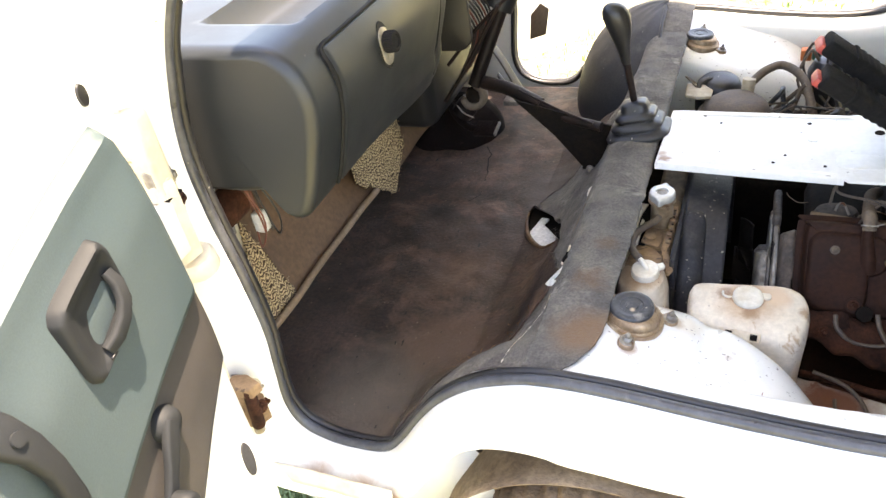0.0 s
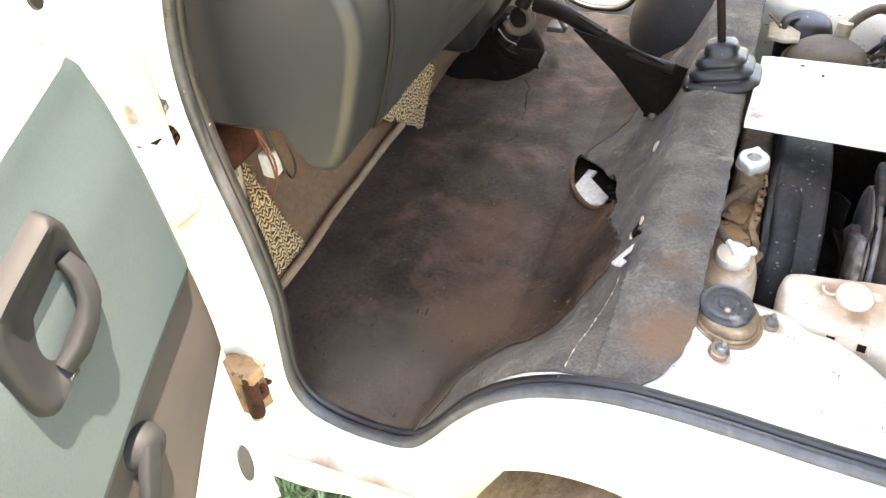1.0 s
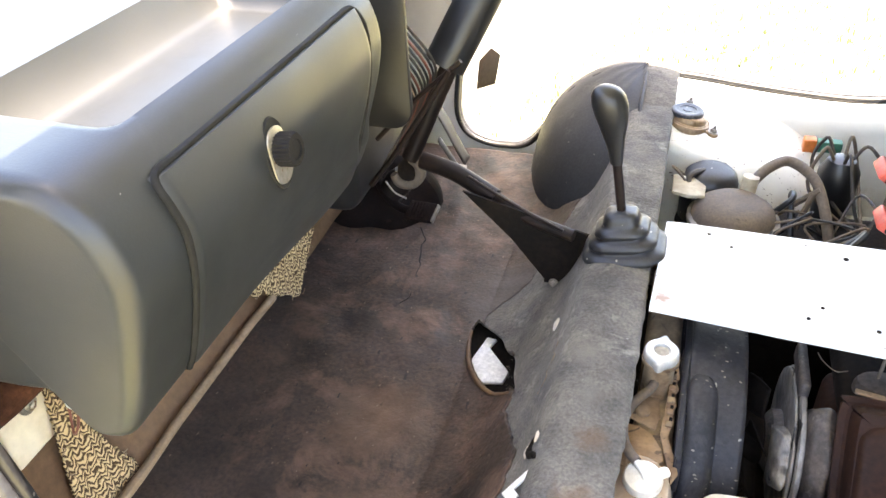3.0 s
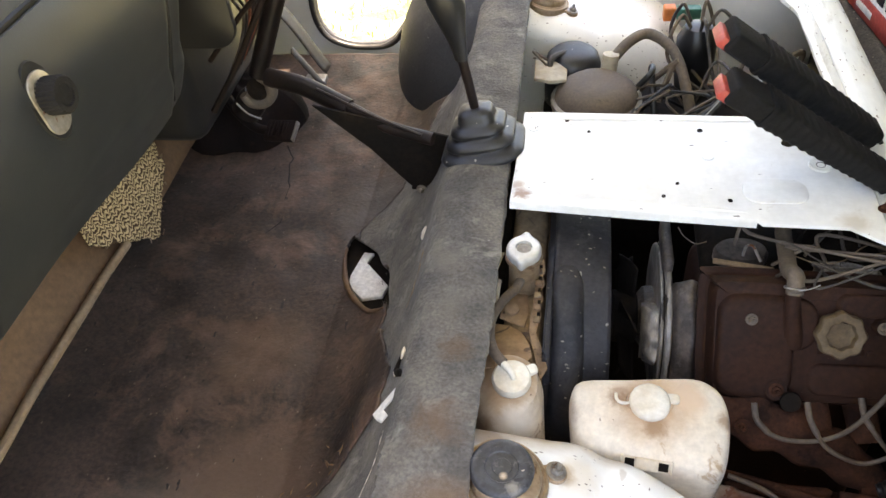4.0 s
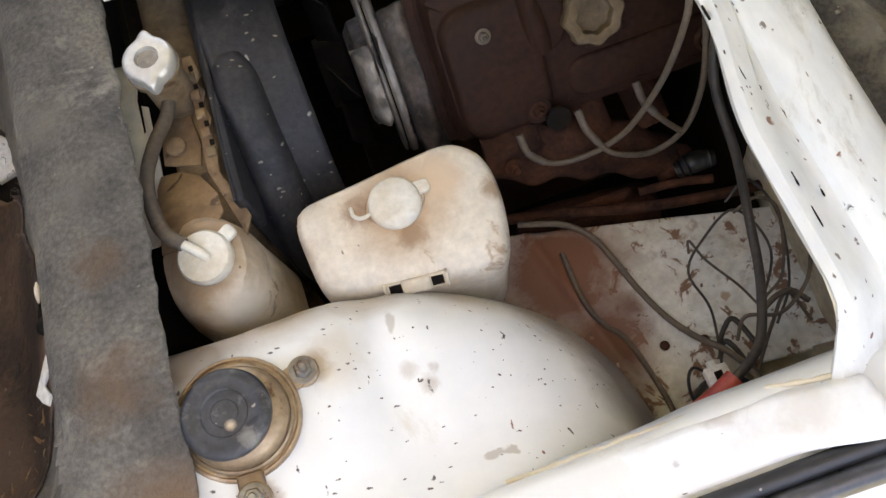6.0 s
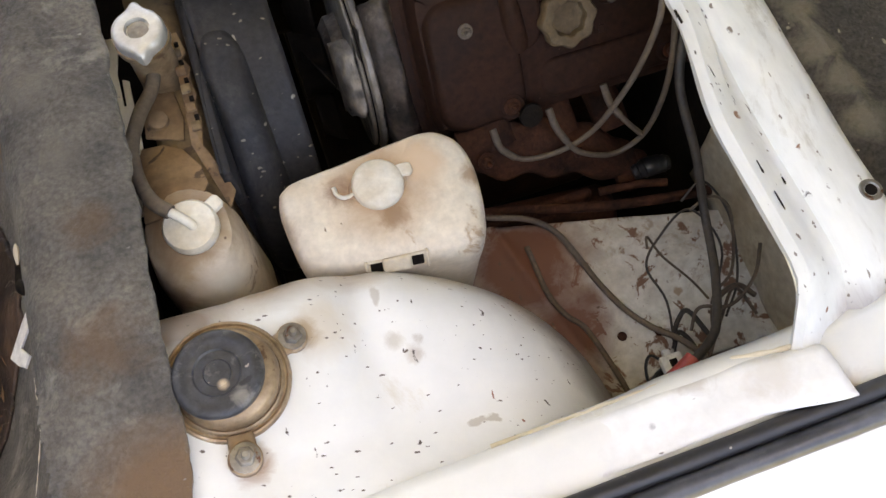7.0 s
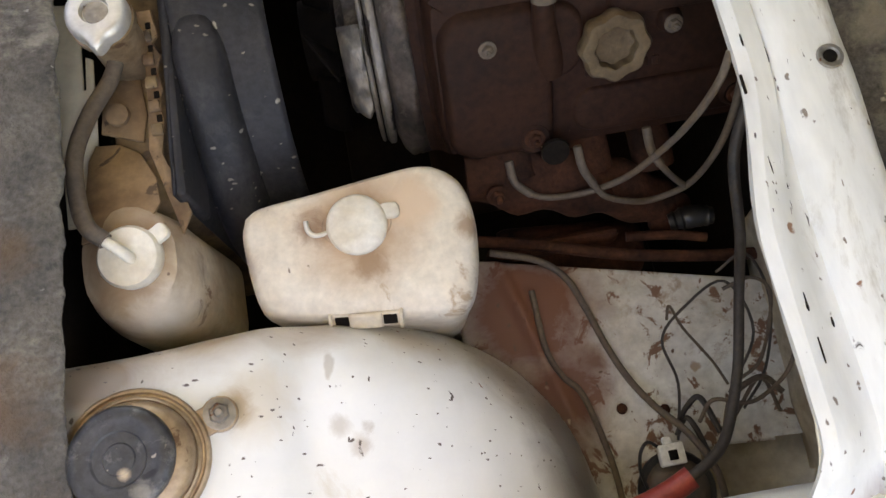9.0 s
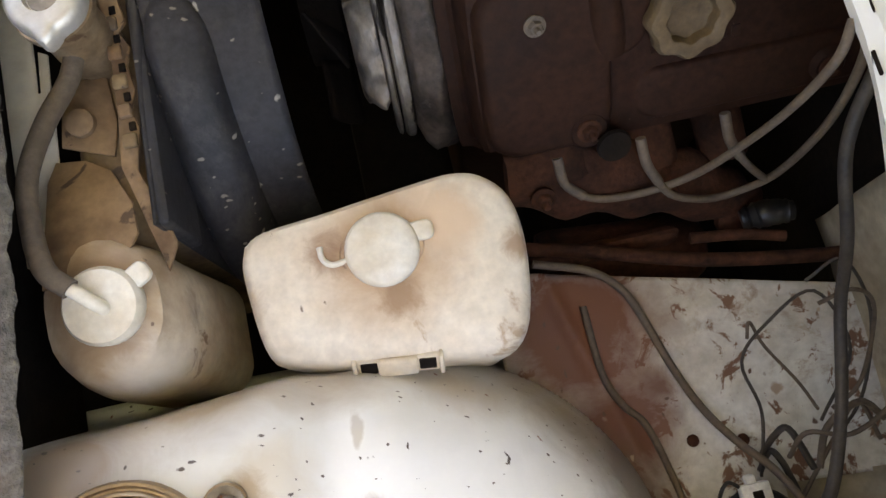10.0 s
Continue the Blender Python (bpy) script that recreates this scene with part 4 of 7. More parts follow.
seam_pts = [(x, y, floor_height(x, y) + 0.0035) for x, y in [(-0.172 - 0.030 * k / 11 + 0.002 * wob(k, 4), 1.335 - 0.245 * k / 11) for k in range(12)]]
part("stitching", tube([(x, y, z + 0.0015) for x, y, z in seam_pts], 0.0009, 6, 5, rfun=lambda t: max(0.1, 0.35 + 2.2 * wob(t * 26, 2))), M_TANK, felt, "pale line of stitching")


fray = random.Random(31)
strands = []
for k in range(110):
    y = fray.uniform(1.10, 1.78)
    x = mat_edge(y) + fray.uniform(-0.006, 0.010) if k % 9 else felt_edge(y) - 0.002
    z = max(floor_height(x, y), arch_height(x, y) + 0.010 if x > -0.14 and y < 1.40 else -1) + 0.004
    a, q = fray.uniform(0, 6.283), fray.uniform(0.004, 0.014)
    strands.append(tube([(x, y, z), (x + q * 0.5 * math.cos(a), y + q * 0.5 * math.sin(a), z + 0.003), (x + q * math.cos(a + 0.6), y + q * math.sin(a + 0.6), z + fray.uniform(-0.002, 0.004))], fray.uniform(0.00018, 0.00038), 4, 4))
tagged(part("frayed_fibres", join(*strands), M_FELT, felt), "pale frayed fibres along the cut felt", kind="stuff")


def cover_at(u, v):
    a, e = radians(180 + 95 * (u - 0.03)), radians(90 * v)
    return Vector((-0.12 + 0.295 * math.cos(e) * math.cos(a) * 1.0, 2.72 + 0.45 * math.cos(e) * math.sin(a), -0.105 + 0.312 * math.sin(e) + 0.004 * wob(u * 6, v * 6)))


cover = tagged(part("arch_cover", join(grid(cover_at, 40, 30), grid(lambda u, v: Vector((-0.415 + 0.29 * u, 2.70 + 0.05 * v, -0.105 + 0.31 * math.sqrt(max(0, 1 - (1 - u) ** 2)))), 30, 4)), M_COVER, solid=0.003), "black vinyl cover over the far wheel arch", "arch cover")

part("piping", tube([cover_at(0.98, k / 12) + Vector((0.002, 0, 0.004)) for k in range(12)], 0.005, 8, 4), M_SHROUD, cover, "dusty piped edge")
part("piping", tube([cover_at(0.04 + 0.94 * k / 16, 0.02) + Vector((0, 0, 0.004)) for k in range(17)], 0.004, 8, 4), M_RUBBER, cover, "piped lower edge")

# white thing under the torn hole
tagged(part("plastic_scrap", prism([(-0.049, -0.004), (-0.034, 0.066), (-0.012, 0.064), (-0.021, 0.036), (0.036, -0.027), (0.030, -0.058), (-0.010, -0.068), (-0.046, -0.036)], 0.008, Matrix.Translation((-0.326, 1.848, -0.1185)), 0.003), M_WHITEPL), "white plastic scrap lying under the torn mat", "plastic scrap")
strip_bm = prism([(-0.153, 1.407), (-0.163, 1.396), (-0.187, 1.372), (-0.178, 1.360), (-0.168, 1.352), (-0.160, 1.360), (-0.170, 1.373), (-0.147, 1.396)], 0.004, None, 0.0015)
for v in strip_bm.verts:
    v.co.x -= 0.007
    v.co.y -= 0.008
    v.co.z += 0.134 + 0.75 * (v.co.x + 0.165) + 0.003 * wob(v.co.x * 60, v.co.y * 60)
tagged(part("trim_clip", strip_bm, M_WHITEPL), "bent white plastic strip sticking out of the carpet edge", "clip")
slit = [(-0.166, 1.462), (-0.170, 1.448), (-0.168, 1.430), (-0.160, 1.415), (-0.156, 1.404)]
tear = part("tear", tube([(x, y, floor_height(x, y) + 0.0005) for x, y in slit], 0.0065, 8, 5, rfun=lambda t: 0.25 + 0.75 * math.sin(math.pi * t) ** 0.6 + 0.2 * wob(t * 11, 3)), M_GRIME_SHADE, felt, "dark slit torn in the felt")
for pts in ([(-0.163, 1.466), (-0.162, 1.455), (-0.164, 1.444)], [(-0.172, 1.462), (-0.177, 1.448), (-0.176, 1.434)]):
    part("curled_edge", tube([(x, y, floor_height(x, y) + 0.005) for x, y in pts], 0.0022, 6, 5, rfun=lambda t: 0.4 + math.sin(math.pi * t)), M_TANK, tear, "pale curled edge of the tear")

thread = [(-0.176, 1.705), (-0.173, 1.690), (-0.177, 1.672), (-0.172, 1.655), (-0.180, 1.630), (-0.178, 1.612), (-0.188, 1.590)]
tagged(part("loose_thread", tube([(x, y, floor_height(x, y) + 0.005) for x, y in thread], 0.0008, 6, 5, rfun=lambda t: max(0.15, 0.7 + 1.4 * wob(t * 9, 2))), M_STRIP), "pale frayed thread on the felt carpet", "thread")
x, y, r = -0.192, 1.790, 0.010
z = floor_height(x, y) + 0.002
tagged(part("lint_tuft", loft([[Vector((x + 0.6 * r * s * math.cos(a) * (1 + 0.4 * wob(a, r * 90)), y + 1.5 * r * s * math.sin(a), z + h * r + 0.8 * r * s * math.cos(a))) for a in [2 * math.pi * j / 14 for j in range(14)]] for s, h in ((1.0, -0.4), (0.95, 0.1), (0.6, 0.4), (0.2, 0.5))]), M_CAP), "pale tuft of torn padding on the felt", "lint")
strip = tagged(part("edge_strip", tube([(-0.757 + 0.003 * math.sin(k), 1.115 + 0.62 * k / 7, 0.068 + 0.002 * math.cos(2 * k)) for k in range(8)], 0.0085, 8), M_STRIP), "tan edge strip across the front of the footwell", "edge strip")


def matting(y0, y1, z0, z1, cut, shift=0.0):
    def at(u, v):
        z = z0 + (z1 - z0) * v
        return Vector((-0.766 + shift - 0.10 * (z - 0.04) - 0.004 * wob(u * 5, v * 5), y0 + (y1 - y0) * u, z))
    sheet_bm = grid(at, 60, 60, keep=cut)
    edge = [v.co.copy() for v in sheet_bm.verts if v.is_boundary]
    piece = tagged(part("woven_matting", sheet_bm, M_WEAVE, solid=0.004), "straw-coloured woven matting, torn, behind the dashboard", "matting", "pieces of matting")
    rng_ = random.Random(int(y0 * 100))
    for p in rng_.sample(edge, 16):
        part("frayed_strand", tube([p + Vector((0.003, 0, 0)), p + Vector((0.006, rng_.uniform(-0.006, 0.006), rng_.uniform(-0.004, 0.005))), p + Vector((0.008, rng_.uniform(-0.012, 0.012), rng_.uniform(-0.010, 0.010)))], 0.0009, 5, 3), M_STRIP, piece)
    return piece


matting(1.12, 1.31, 0.066, 0.34, lambda c: c.y > 1.17 + 0.25 * max(0, c.z - 0.06) and c.y < 1.305 - 0.28 * (c.z - 0.05) + 0.008 * wob(c.z * 30, 1))
matting(1.66, 1.97, 0.0, 0.26, lambda c: c.y < 1.950 + 0.008 * wob(c.z * 40, 4) and c.z > max(0.116 - 0.774 * (c.y - 1.68), 0.003 + 0.75 * (c.y - 1.826)) + 0.010 * wob(c.y * 40, 3), 0.012)


# ---- dashboard ----
DASH_PROFILE = spline([(-0.90, 0, 0.742), (-0.80, 0, 0.740), (-0.70, 0, 0.737), (-0.60, 0, 0.735), (-0.53, 0, 0.733), (-0.497, 0, 0.722), (-0.470, 0, 0.698), (-0.456, 0, 0.665), (-0.452, 0, 0.630), (-0.460, 0, 0.585), (-0.475, 0, 0.535), (-0.492, 0, 0.485), (-0.512, 0, 0.442), (-0.530, 0, 0.424), (-0.552, 0, 0.424), (-0.572, 0, 0.450), (-0.592, 0, 0.474), (-0.64, 0, 0.470), (-0.74, 0, 0.470), (-0.90, 0, 0.470)], 5)
DASH_MID = Vector((-0.62, 0, 0.60))


def dash_point(p, y):
    """The dashboard's skin: rounded near end, drawn-in far end, tray sunk in its top."""
    inset = 0.015 * max(0.0, 1 - (y - 1.098) / 0.018) ** 2 + 0.10 * sstep(1.70, 1.80, y)
    d = DASH_MID - p
    q = p + d.normalized() * min(inset, d.length)
    tray = sstep(-0.70, -0.675, p.x) * sstep(-0.515, -0.54, p.x) * sstep(1.205, 1.235, y) * sstep(1.70, 1.66, y) if p.z > 0.72 else 0
    return Vector((q.x, y, q.z - 0.055 * tray + (0.012 * sstep(1.5, 1.8, y) if p.z < 0.5 else 0) - 0.03 * (sstep(1.3, 1.7, y) if p.z < 0.5 else 0)))


dash_ys = [1.098, 1.101, 1.105, 1.110, 1.116, 1.122] + [1.13 + 0.67 * k / 84 for k in range(85)]
dash = thing("dashboard", (-0.6, 1.4, 0.47), "dark grey moulded plastic dashboard with a closed glove box", "dashboard")
end_cap = [[dash_point(p, 1.098).lerp(Vector((DASH_MID.x - 0.03, 1.0965, DASH_MID.z)), q) for p in DASH_PROFILE] for q in (0.985, 0.85, 0.7, 0.55, 0.4, 0.28, 0.16, 0.08, 0.03)]
part("dash_shell", loft(end_cap + [[dash_point(p, y) for p in DASH_PROFILE] for y in dash_ys]), M_DASH, dash, smooth=60)
FACE = [p for p in DASH_PROFILE if p.x > -0.535 and p.z < 0.725]


def face_at(s, y, lift):
    k = min(len(FACE) - 1.001, max(0, s * (len(FACE) - 1)))
    i = int(k)
    p = FACE[i].lerp(FACE[i + 1], k - i)
    t = (FACE[i + 1] - FACE[i]).normalized()
    q = dash_point(p, y)
    return q + Vector((-t.z, 0, t.x)) * lift


S0, S1, Y0, Y1 = 0.12, 0.86, 1.185, 1.655


def lid_at(u, v):
    s, y = S0 + (S1 - S0) * u, Y0 + 0.02 * (u - 0.1) * (1 - v) + (Y1 - Y0) * v
    e = min(u, 1 - u, v * 1.6, (1 - v) * 1.6)
    return face_at(s, y, 0.0005 + 0.006 * sstep(0, 0.022, e))


lid = part("glove_box_lid", grid(lid_at, 40, 60), M_DASH, dash, "closed glove box lid")
rim = [face_at(S0 + (S1 - S0) * u, Y0 + 0.02 * (u - 0.1) * (1 - v) + (Y1 - Y0) * v, 0.0022) for u, v in [(1, 0), (0.9, 0), (0.7, 0), (0.5, 0), (0.3, 0), (0.15, 0), (0.04, 0.004), (0.0, 0.03)] + [(0, k / 20) for k in range(2, 20)] + [(0.01, 0.975), (0.06, 0.996), (0.2, 1), (0.5, 1), (0.9, 1)]]
part("seam", tube(rim, 0.0042, 8, 3), M_SEAM, lid, "dark seam round the lid")
kp = face_at(0.37, 1.364, 0.0068)
km = Matrix(((0, -0.10, 0.995, kp.x), (1, 0, 0, kp.y), (0, 0.995, 0.10, kp.z), (0, 0, 0, 1)))
part("lock_plate", prism(rounded(0, 0, 0.019, 0.034, 0.018, 8), 0.003, km, 0.001), M_STEEL, lid, "worn chrome latch plate")
knob = part("lock_knob", lathe([(0.019, 0.0), (0.019, 0.018), (0.0175, 0.021), (0.012, 0.021), (0.011, 0.019), (0.004, 0.019)], km @ Matrix.Translation((0.003, 0.006, 0.002)), 52, 26, 0.035), M_SLEEVE, lid, "black ribbed latch knob")

part("latch_dish", lathe([(0.026, -0.001), (0.025, 0.001), (0.022, 0.0006)], km @ Matrix.Translation((0, 0.002, 0)) @ Matrix.Diagonal((0.95, 1.7, 1, 1)), 26), M_SEAM, lid)

# wires and a white bracket that hang below the dashboard's near end
wires = thing("hanging_wires", (-0.73, 1.21, 0.34), "tangle of red and brown wires under the dashboard", "wiring")
for k, (dy, c) in enumerate(((0.0, M_COPPER), (0.012, M_WIRE), (-0.012, M_COPPER), (0.02, M_BLACK))):
    part("wire", tube([(-0.74, 1.19 + dy, 0.50), (-0.71 + 0.01 * k, 1.20 + dy, 0.36), (-0.72, 1.215 + 2 * dy, 0.30 - 0.01 * k), (-0.745, 1.24 + dy, 0.34), (-0.76, 1.26, 0.48)], 0.0019, 6), c, wires)
part("connector", box(-0.74, -0.715, 1.21, 1.235, 0.30, 0.345, 0.004), M_WHITEPL, wires, "white plug connector")
bracket = thing("steel_bracket", (-0.80, 1.20, 0.27), "cream painted bracket bolted behind the dashboard", "bracket")
part("plate", box(-0.815, -0.80, 1.155, 1.235, 0.22, 0.46, 0.004), M_JAMB, bracket)
bolt("bolt", (-0.799, 1.205, 0.30), (1, 0, 0), 0.010, bracket, M_STEEL)
part("motor_body", lathe([(0.020, -0.07), (0.036, -0.062), (0.038, 0.0), (0.036, 0.062), (0.018, 0.07)], frame_at((-0.785, 1.165, 0.365), (0.2, 1, 0.1)), 22), M_CASTIRON, bracket, "dark brown wiper motor")

# the dark space under the steering column
panel = thing("instrument_panel", (-0.72, 2.2, 0.45), "black unlined driver's side panel with bare brackets", "dashboard")
part("panel_shell", loft([[Vector((x, y, z)) for x, z in ((-0.92, 0.74), (-0.66, 0.73), (-0.58, 0.66), (-0.60, 0.52), (-0.70, 0.44), (-0.92, 0.42))] for y in (1.80, 1.82, 2.2, 2.6, 2.66)]), M_BLACK, panel)
part("stay", tube([(-0.60, 1.93, 0.235), (-0.53, 1.94, 0.33), (-0.43, 1.95, 0.485)], 0.006, 8), M_BLACKMETAL, panel, "thin black stay")
part("stay", tube([(-0.585, 1.95, 0.33), (-0.50, 1.955, 0.42), (-0.41, 1.96, 0.50)], 0.005, 8), M_BLACKMETAL, panel, "thin black stay")
part("side_cover", prism(rounded(0, 0, 0.13, 0.15, 0.04), 0.01, Matrix.Translation((-0.60, 1.86, 0.56)) @ Matrix.Rotation(radians(90), 4, "X"), 0.003), M_BLACK, panel)
for k in range(9):
    y = 1.97 + 0.018 * k
    part("wire", tube([(-0.62 + 0.02 * wob(k, 1), y, 0.56), (-0.52 + 0.05 * wob(k, 2), y + 0.03 * wob(k, 3), 0.44), (-0.54 + 0.06 * wob(k, 4), y + 0.05, 0.35 + 0.04 * wob(k, 5)), (-0.60, y + 0.03, 0.24 + 0.05 * wob(k, 6))], 0.003, 6), (M_WIRE, M_BLACK, M_COPPER, M_BLACK)[k % 4], panel)

# Black box and duct added to darken the open space under the dash.
heater = thing("dark_space_box", (-0.76, 2.1, 0.22), "added black box filling the dark space under the dashboard", "heater box")
part("casing", box(-0.90, -0.66, 1.965, 2.36, 0.12, 0.60, 0.04, 4), M_BLACK, heater)
part("duct", box(-0.88, -0.64, 1.84, 2.02, 0.34, 0.56, 0.03, 3), M_BLACK, heater)
part("spigot", lathe([(0.04, 0), (0.045, 0.03), (0.038, 0.06)], frame_at((-0.72, 2.06, 0.21), (0.3, 0.2, -1)), 18), M_BLACK, heater)

column = thing("steering_column", (-0.57, 2.12, 0.17), "black steering column ending in a grey rubber boot", "steering column")
part("column_tube", tube([(-0.40, 2.25, 0.62), (-0.50, 2.19, 0.40), (-0.592, 2.135, 0.185)], 0.020, 14), M_BLACKMETAL, column)
boot_ = part("column_boot", tube([(-0.628, 2.118, 0.150), (-0.616, 2.122, 0.128), (-0.592, 2.130, 0.124), (-0.573, 2.136, 0.142), (-0.572, 2.137, 0.168), (-0.590, 2.133, 0.186)], 0.0125, 12, 5, rfun=lambda t: 0.8 + 0.35 * math.sin(math.pi * t)), M_HOSE, column, "dusty grey rubber boot")
part("boot_core", lathe([(0.012, -0.020), (0.024, -0.016), (0.026, 0.012), (0.016, 0.020)], frame_at((-0.600, 2.140, 0.150), (0.3, -0.6, 0.6)), 18), M_GRIME_SHADE, boot_)
part("coupling", lathe([(0.020, -0.03), (0.032, -0.026), (0.034, 0.008), (0.028, 0.03), (0.014, 0.034)], frame_at((-0.635, 2.15, 0.105), (0.5, 0.1, 0.6)), 18), M_BLACKMETAL, column, "dark brown lower coupling")
part("coupling_clip", tube([(-0.650, 2.118, 0.128), (-0.628, 2.112, 0.105), (-0.600, 2.112, 0.092)], 0.0022, 6), M_STEEL, column, "bright wire clip")
part("column_shroud", tube([(-0.40, 2.26, 0.62), (-0.46, 2.21, 0.50), (-0.51, 2.17, 0.40)], 0.046, 16), M_BLACK, column, "black column shroud")
wheel = thing("steering_wheel", (-0.36, 2.28, 0.70), "black plastic steering wheel", "steering wheel")
wm = frame_at((-0.37, 2.29, 0.68), (0.55, 0.0, 0.80))
part("rim", loft([[wm @ Vector(((0.185 + 0.014 * math.cos(b)) * math.cos(a), (0.185 + 0.014 * math.cos(b)) * math.sin(a), 0.014 * math.sin(b))) for b in [2 * math.pi * j / 10 for j in range(10)]] for a in [2 * math.pi * i / 48 for i in range(49)]], False, False), M_BLACK, wheel)
part("hub", lathe([(0.05, -0.05), (0.07, -0.03), (0.07, 0.0), (0.05, 0.012)], wm, 20), M_BLACK, wheel)
for a in (0, 120, 240):
    part("spoke", tube([wm @ Vector((0.05 * math.cos(radians(a)), 0.05 * math.sin(radians(a)), -0.02)), wm @ Vector((0.185 * math.cos(radians(a)), 0.185 * math.sin(radians(a)), 0))], 0.013, 8), M_BLACK, wheel)


pedal = thing("pedal", (-0.572, 2.13, 0.048), "wide reddish-black ribbed brake pedal under the column", "pedal")
pm = Matrix.Translation((-0.572, 2.13, 0.048)) @ Matrix.Rotation(radians(-14), 4, "Z") @ Matrix.Rotation(radians(-8), 4, "Y") @ Matrix.Rotation(radians(28), 4, "X")
pad = part("pad", box(-0.040, 0.038, -0.026, 0.026, -0.008, 0.006, 0.005, 2, pm), M_PEDAL, pedal)
part("pad_edge", box(0.034, 0.0405, -0.023, 0.024, -0.007, 0.0045, 0.002, 2, pm), M_STEEL, pad, "worn grey end of the pad")
for k in range(6):
    part("rib", box(-0.030 + 0.0088 * k, -0.0255 + 0.0088 * k, -0.018, 0.020, 0.005, 0.0082, 0.001, 1, pm), M_PEDAL, pad)
part("arm", tube([pm @ Vector((-0.030, 0.0, -0.006)), pm @ Vector((-0.075, 0.006, 0.004)), (-0.69, 2.17, 0.09), (-0.74, 2.20, 0.24)], 0.011, 10), M_PEDAL, pedal)


def mound_at(u, v):
    a, e = 2 * math.pi * u, math.pi * 0.5 * v
    swell = 1 + 0.10 * wob(2 * math.cos(a), 2 * math.sin(a), v)
    return Vector((-0.780 + 0.175 * swell * math.cos(e) * math.cos(a), 2.365 + 0.145 * swell * math.cos(e) * math.sin(a), -0.10 + 0.135 * swell * math.sin(e)))


tagged(part("sound_padding", grid(mound_at, 40, 16), M_PEDAL, smooth=80), "dark brown padding bulging up under the dashboard", "padding")
tagged(part("accelerator_stub", box(-0.60, -0.545, 2.38, 2.43, -0.005, 0.012, 0.004, 2), M_STEEL), "dull steel accelerator plate on the floor", "pedal")
trim = thing("kick_trim", (-0.58, 2.45, 0.05), "loose dark plastic kick trim by the far door", "trim panel")
part("trim_strip", grid(lambda u, v: Vector((-0.66 + 0.10 * u, 2.44 + 0.05 * v + 0.02 * u, 0.19 - 0.19 * u + 0.01 * math.sin(5 * u))), 14, 4), M_WIRE, trim, solid=0.002)
part("trim_flap", grid(lambda u, v: Vector((-0.60 + 0.06 * u, 2.36 + 0.03 * v, 0.11 - 0.10 * u + 0.008 * math.sin(4 * v))), 10, 4), M_WIRE, trim, solid=0.002)

# ---- gear lever and handbrake ----
gear = thing("gear_lever", (-0.095, 1.85, 0.17), "black gear lever with rubber boot and round knob", "gear lever")
gm = Matrix.Translation((-0.088, 1.926, 0.155)) @ Matrix.Rotation(radians(-10), 4, "Y") @ Matrix.Rotation(radians(-4), 4, "X")
levels = [(0.076, 0.002), (0.083, 0.008), (0.085, 0.015), (0.083, 0.021), (0.074, 0.026), (0.067, 0.029), (0.066, 0.033), (0.072, 0.037), (0.073, 0.043), (0.071, 0.049), (0.062, 0.054), (0.055, 0.057), (0.054, 0.061), (0.060, 0.065), (0.061, 0.071), (0.058, 0.077), (0.048, 0.082), (0.043, 0.085), (0.042, 0.094), (0.040, 0.106), (0.036, 0.112), (0.018, 0.116), (0.010, 0.117)]
part("boot", loft([[gm @ Vector((x * 0.93 * (1 - 1.6 * z), y * 0.84 * (1 - 1.6 * z), z * 0.80)) for x, y in rounded(0, 0, r, r, r * 0.6, 8)] for r, z in levels]), M_RUBBER, gear, smooth=75)
lev = [Vector((-0.100, 1.932, 0.225)), Vector((-0.114, 1.926, 0.32)), Vector((-0.128, 1.920, 0.40)), Vector((-0.134, 1.918, 0.43))]
part("shaft", tube(lev, 0.0085, 12), M_BLACKMETAL, gear)
part("knob", loft([[Vector(c) + Vector((r * math.cos(a), r * math.sin(a) * 0.9, 0)) for a in [2 * math.pi * j / 20 for j in range(20)]] for c, r in (((-0.119, 1.924, 0.345), 0.011), ((-0.122, 1.923, 0.372), 0.014), ((-0.127, 1.922, 0.398), 0.019), ((-0.131, 1.921, 0.423), 0.0255), ((-0.135, 1.921, 0.443), 0.030), ((-0.139, 1.921, 0.460), 0.0315), ((-0.142, 1.921, 0.474), 0.0295), ((-0.144, 1.921, 0.484), 0.024), ((-0.146, 1.921, 0.490), 0.015), ((-0.146, 1.921, 0.492), 0.005))]), M_BLACK, gear, "pear-shaped black knob", smooth=80)

hb = thing("handbrake", (-0.24, 1.975, 0.0), "black pull handbrake running from column to bracket", "handbrake")
part("lever_tube", tube([(-0.53, 2.05, 0.235), (-0.45, 2.03, 0.225), (-0.36, 2.00, 0.195)], 0.019, 12), M_BLACKMETAL, hb)
part("lever_arm", tube([(-0.37, 2.005, 0.198), (-0.28, 1.975, 0.17), (-0.19, 1.95, 0.16)], 0.013, 12), M_BLACKMETAL, hb)
part("rod", tube([(-0.42, 2.01, 0.232), (-0.30, 1.97, 0.195), (-0.21, 1.945, 0.172)], 0.0035, 8), M_BLACKMETAL, hb, "thin pull rod")
part("bracket", join(prism([(-0.42, 0.20), (-0.16, 0.13), (-0.16, 0.02), (-0.225, -0.01), (-0.25, 0.01), (-0.32, 0.10)], 0.006, Matrix(((1, 0, 0, 0), (0, 0, 1, 1.968), (0, 1, 0, 0.022), (0, 0, 0, 1))), 0.001), box(-0.25, -0.165, 1.968, 2.02, 0.02, 0.026, 0.002)), M_GRIME_SHADE, hb)
bolt("bolt", (-0.228, 1.964, 0.026), (0, -1, 0), 0.007, hb)


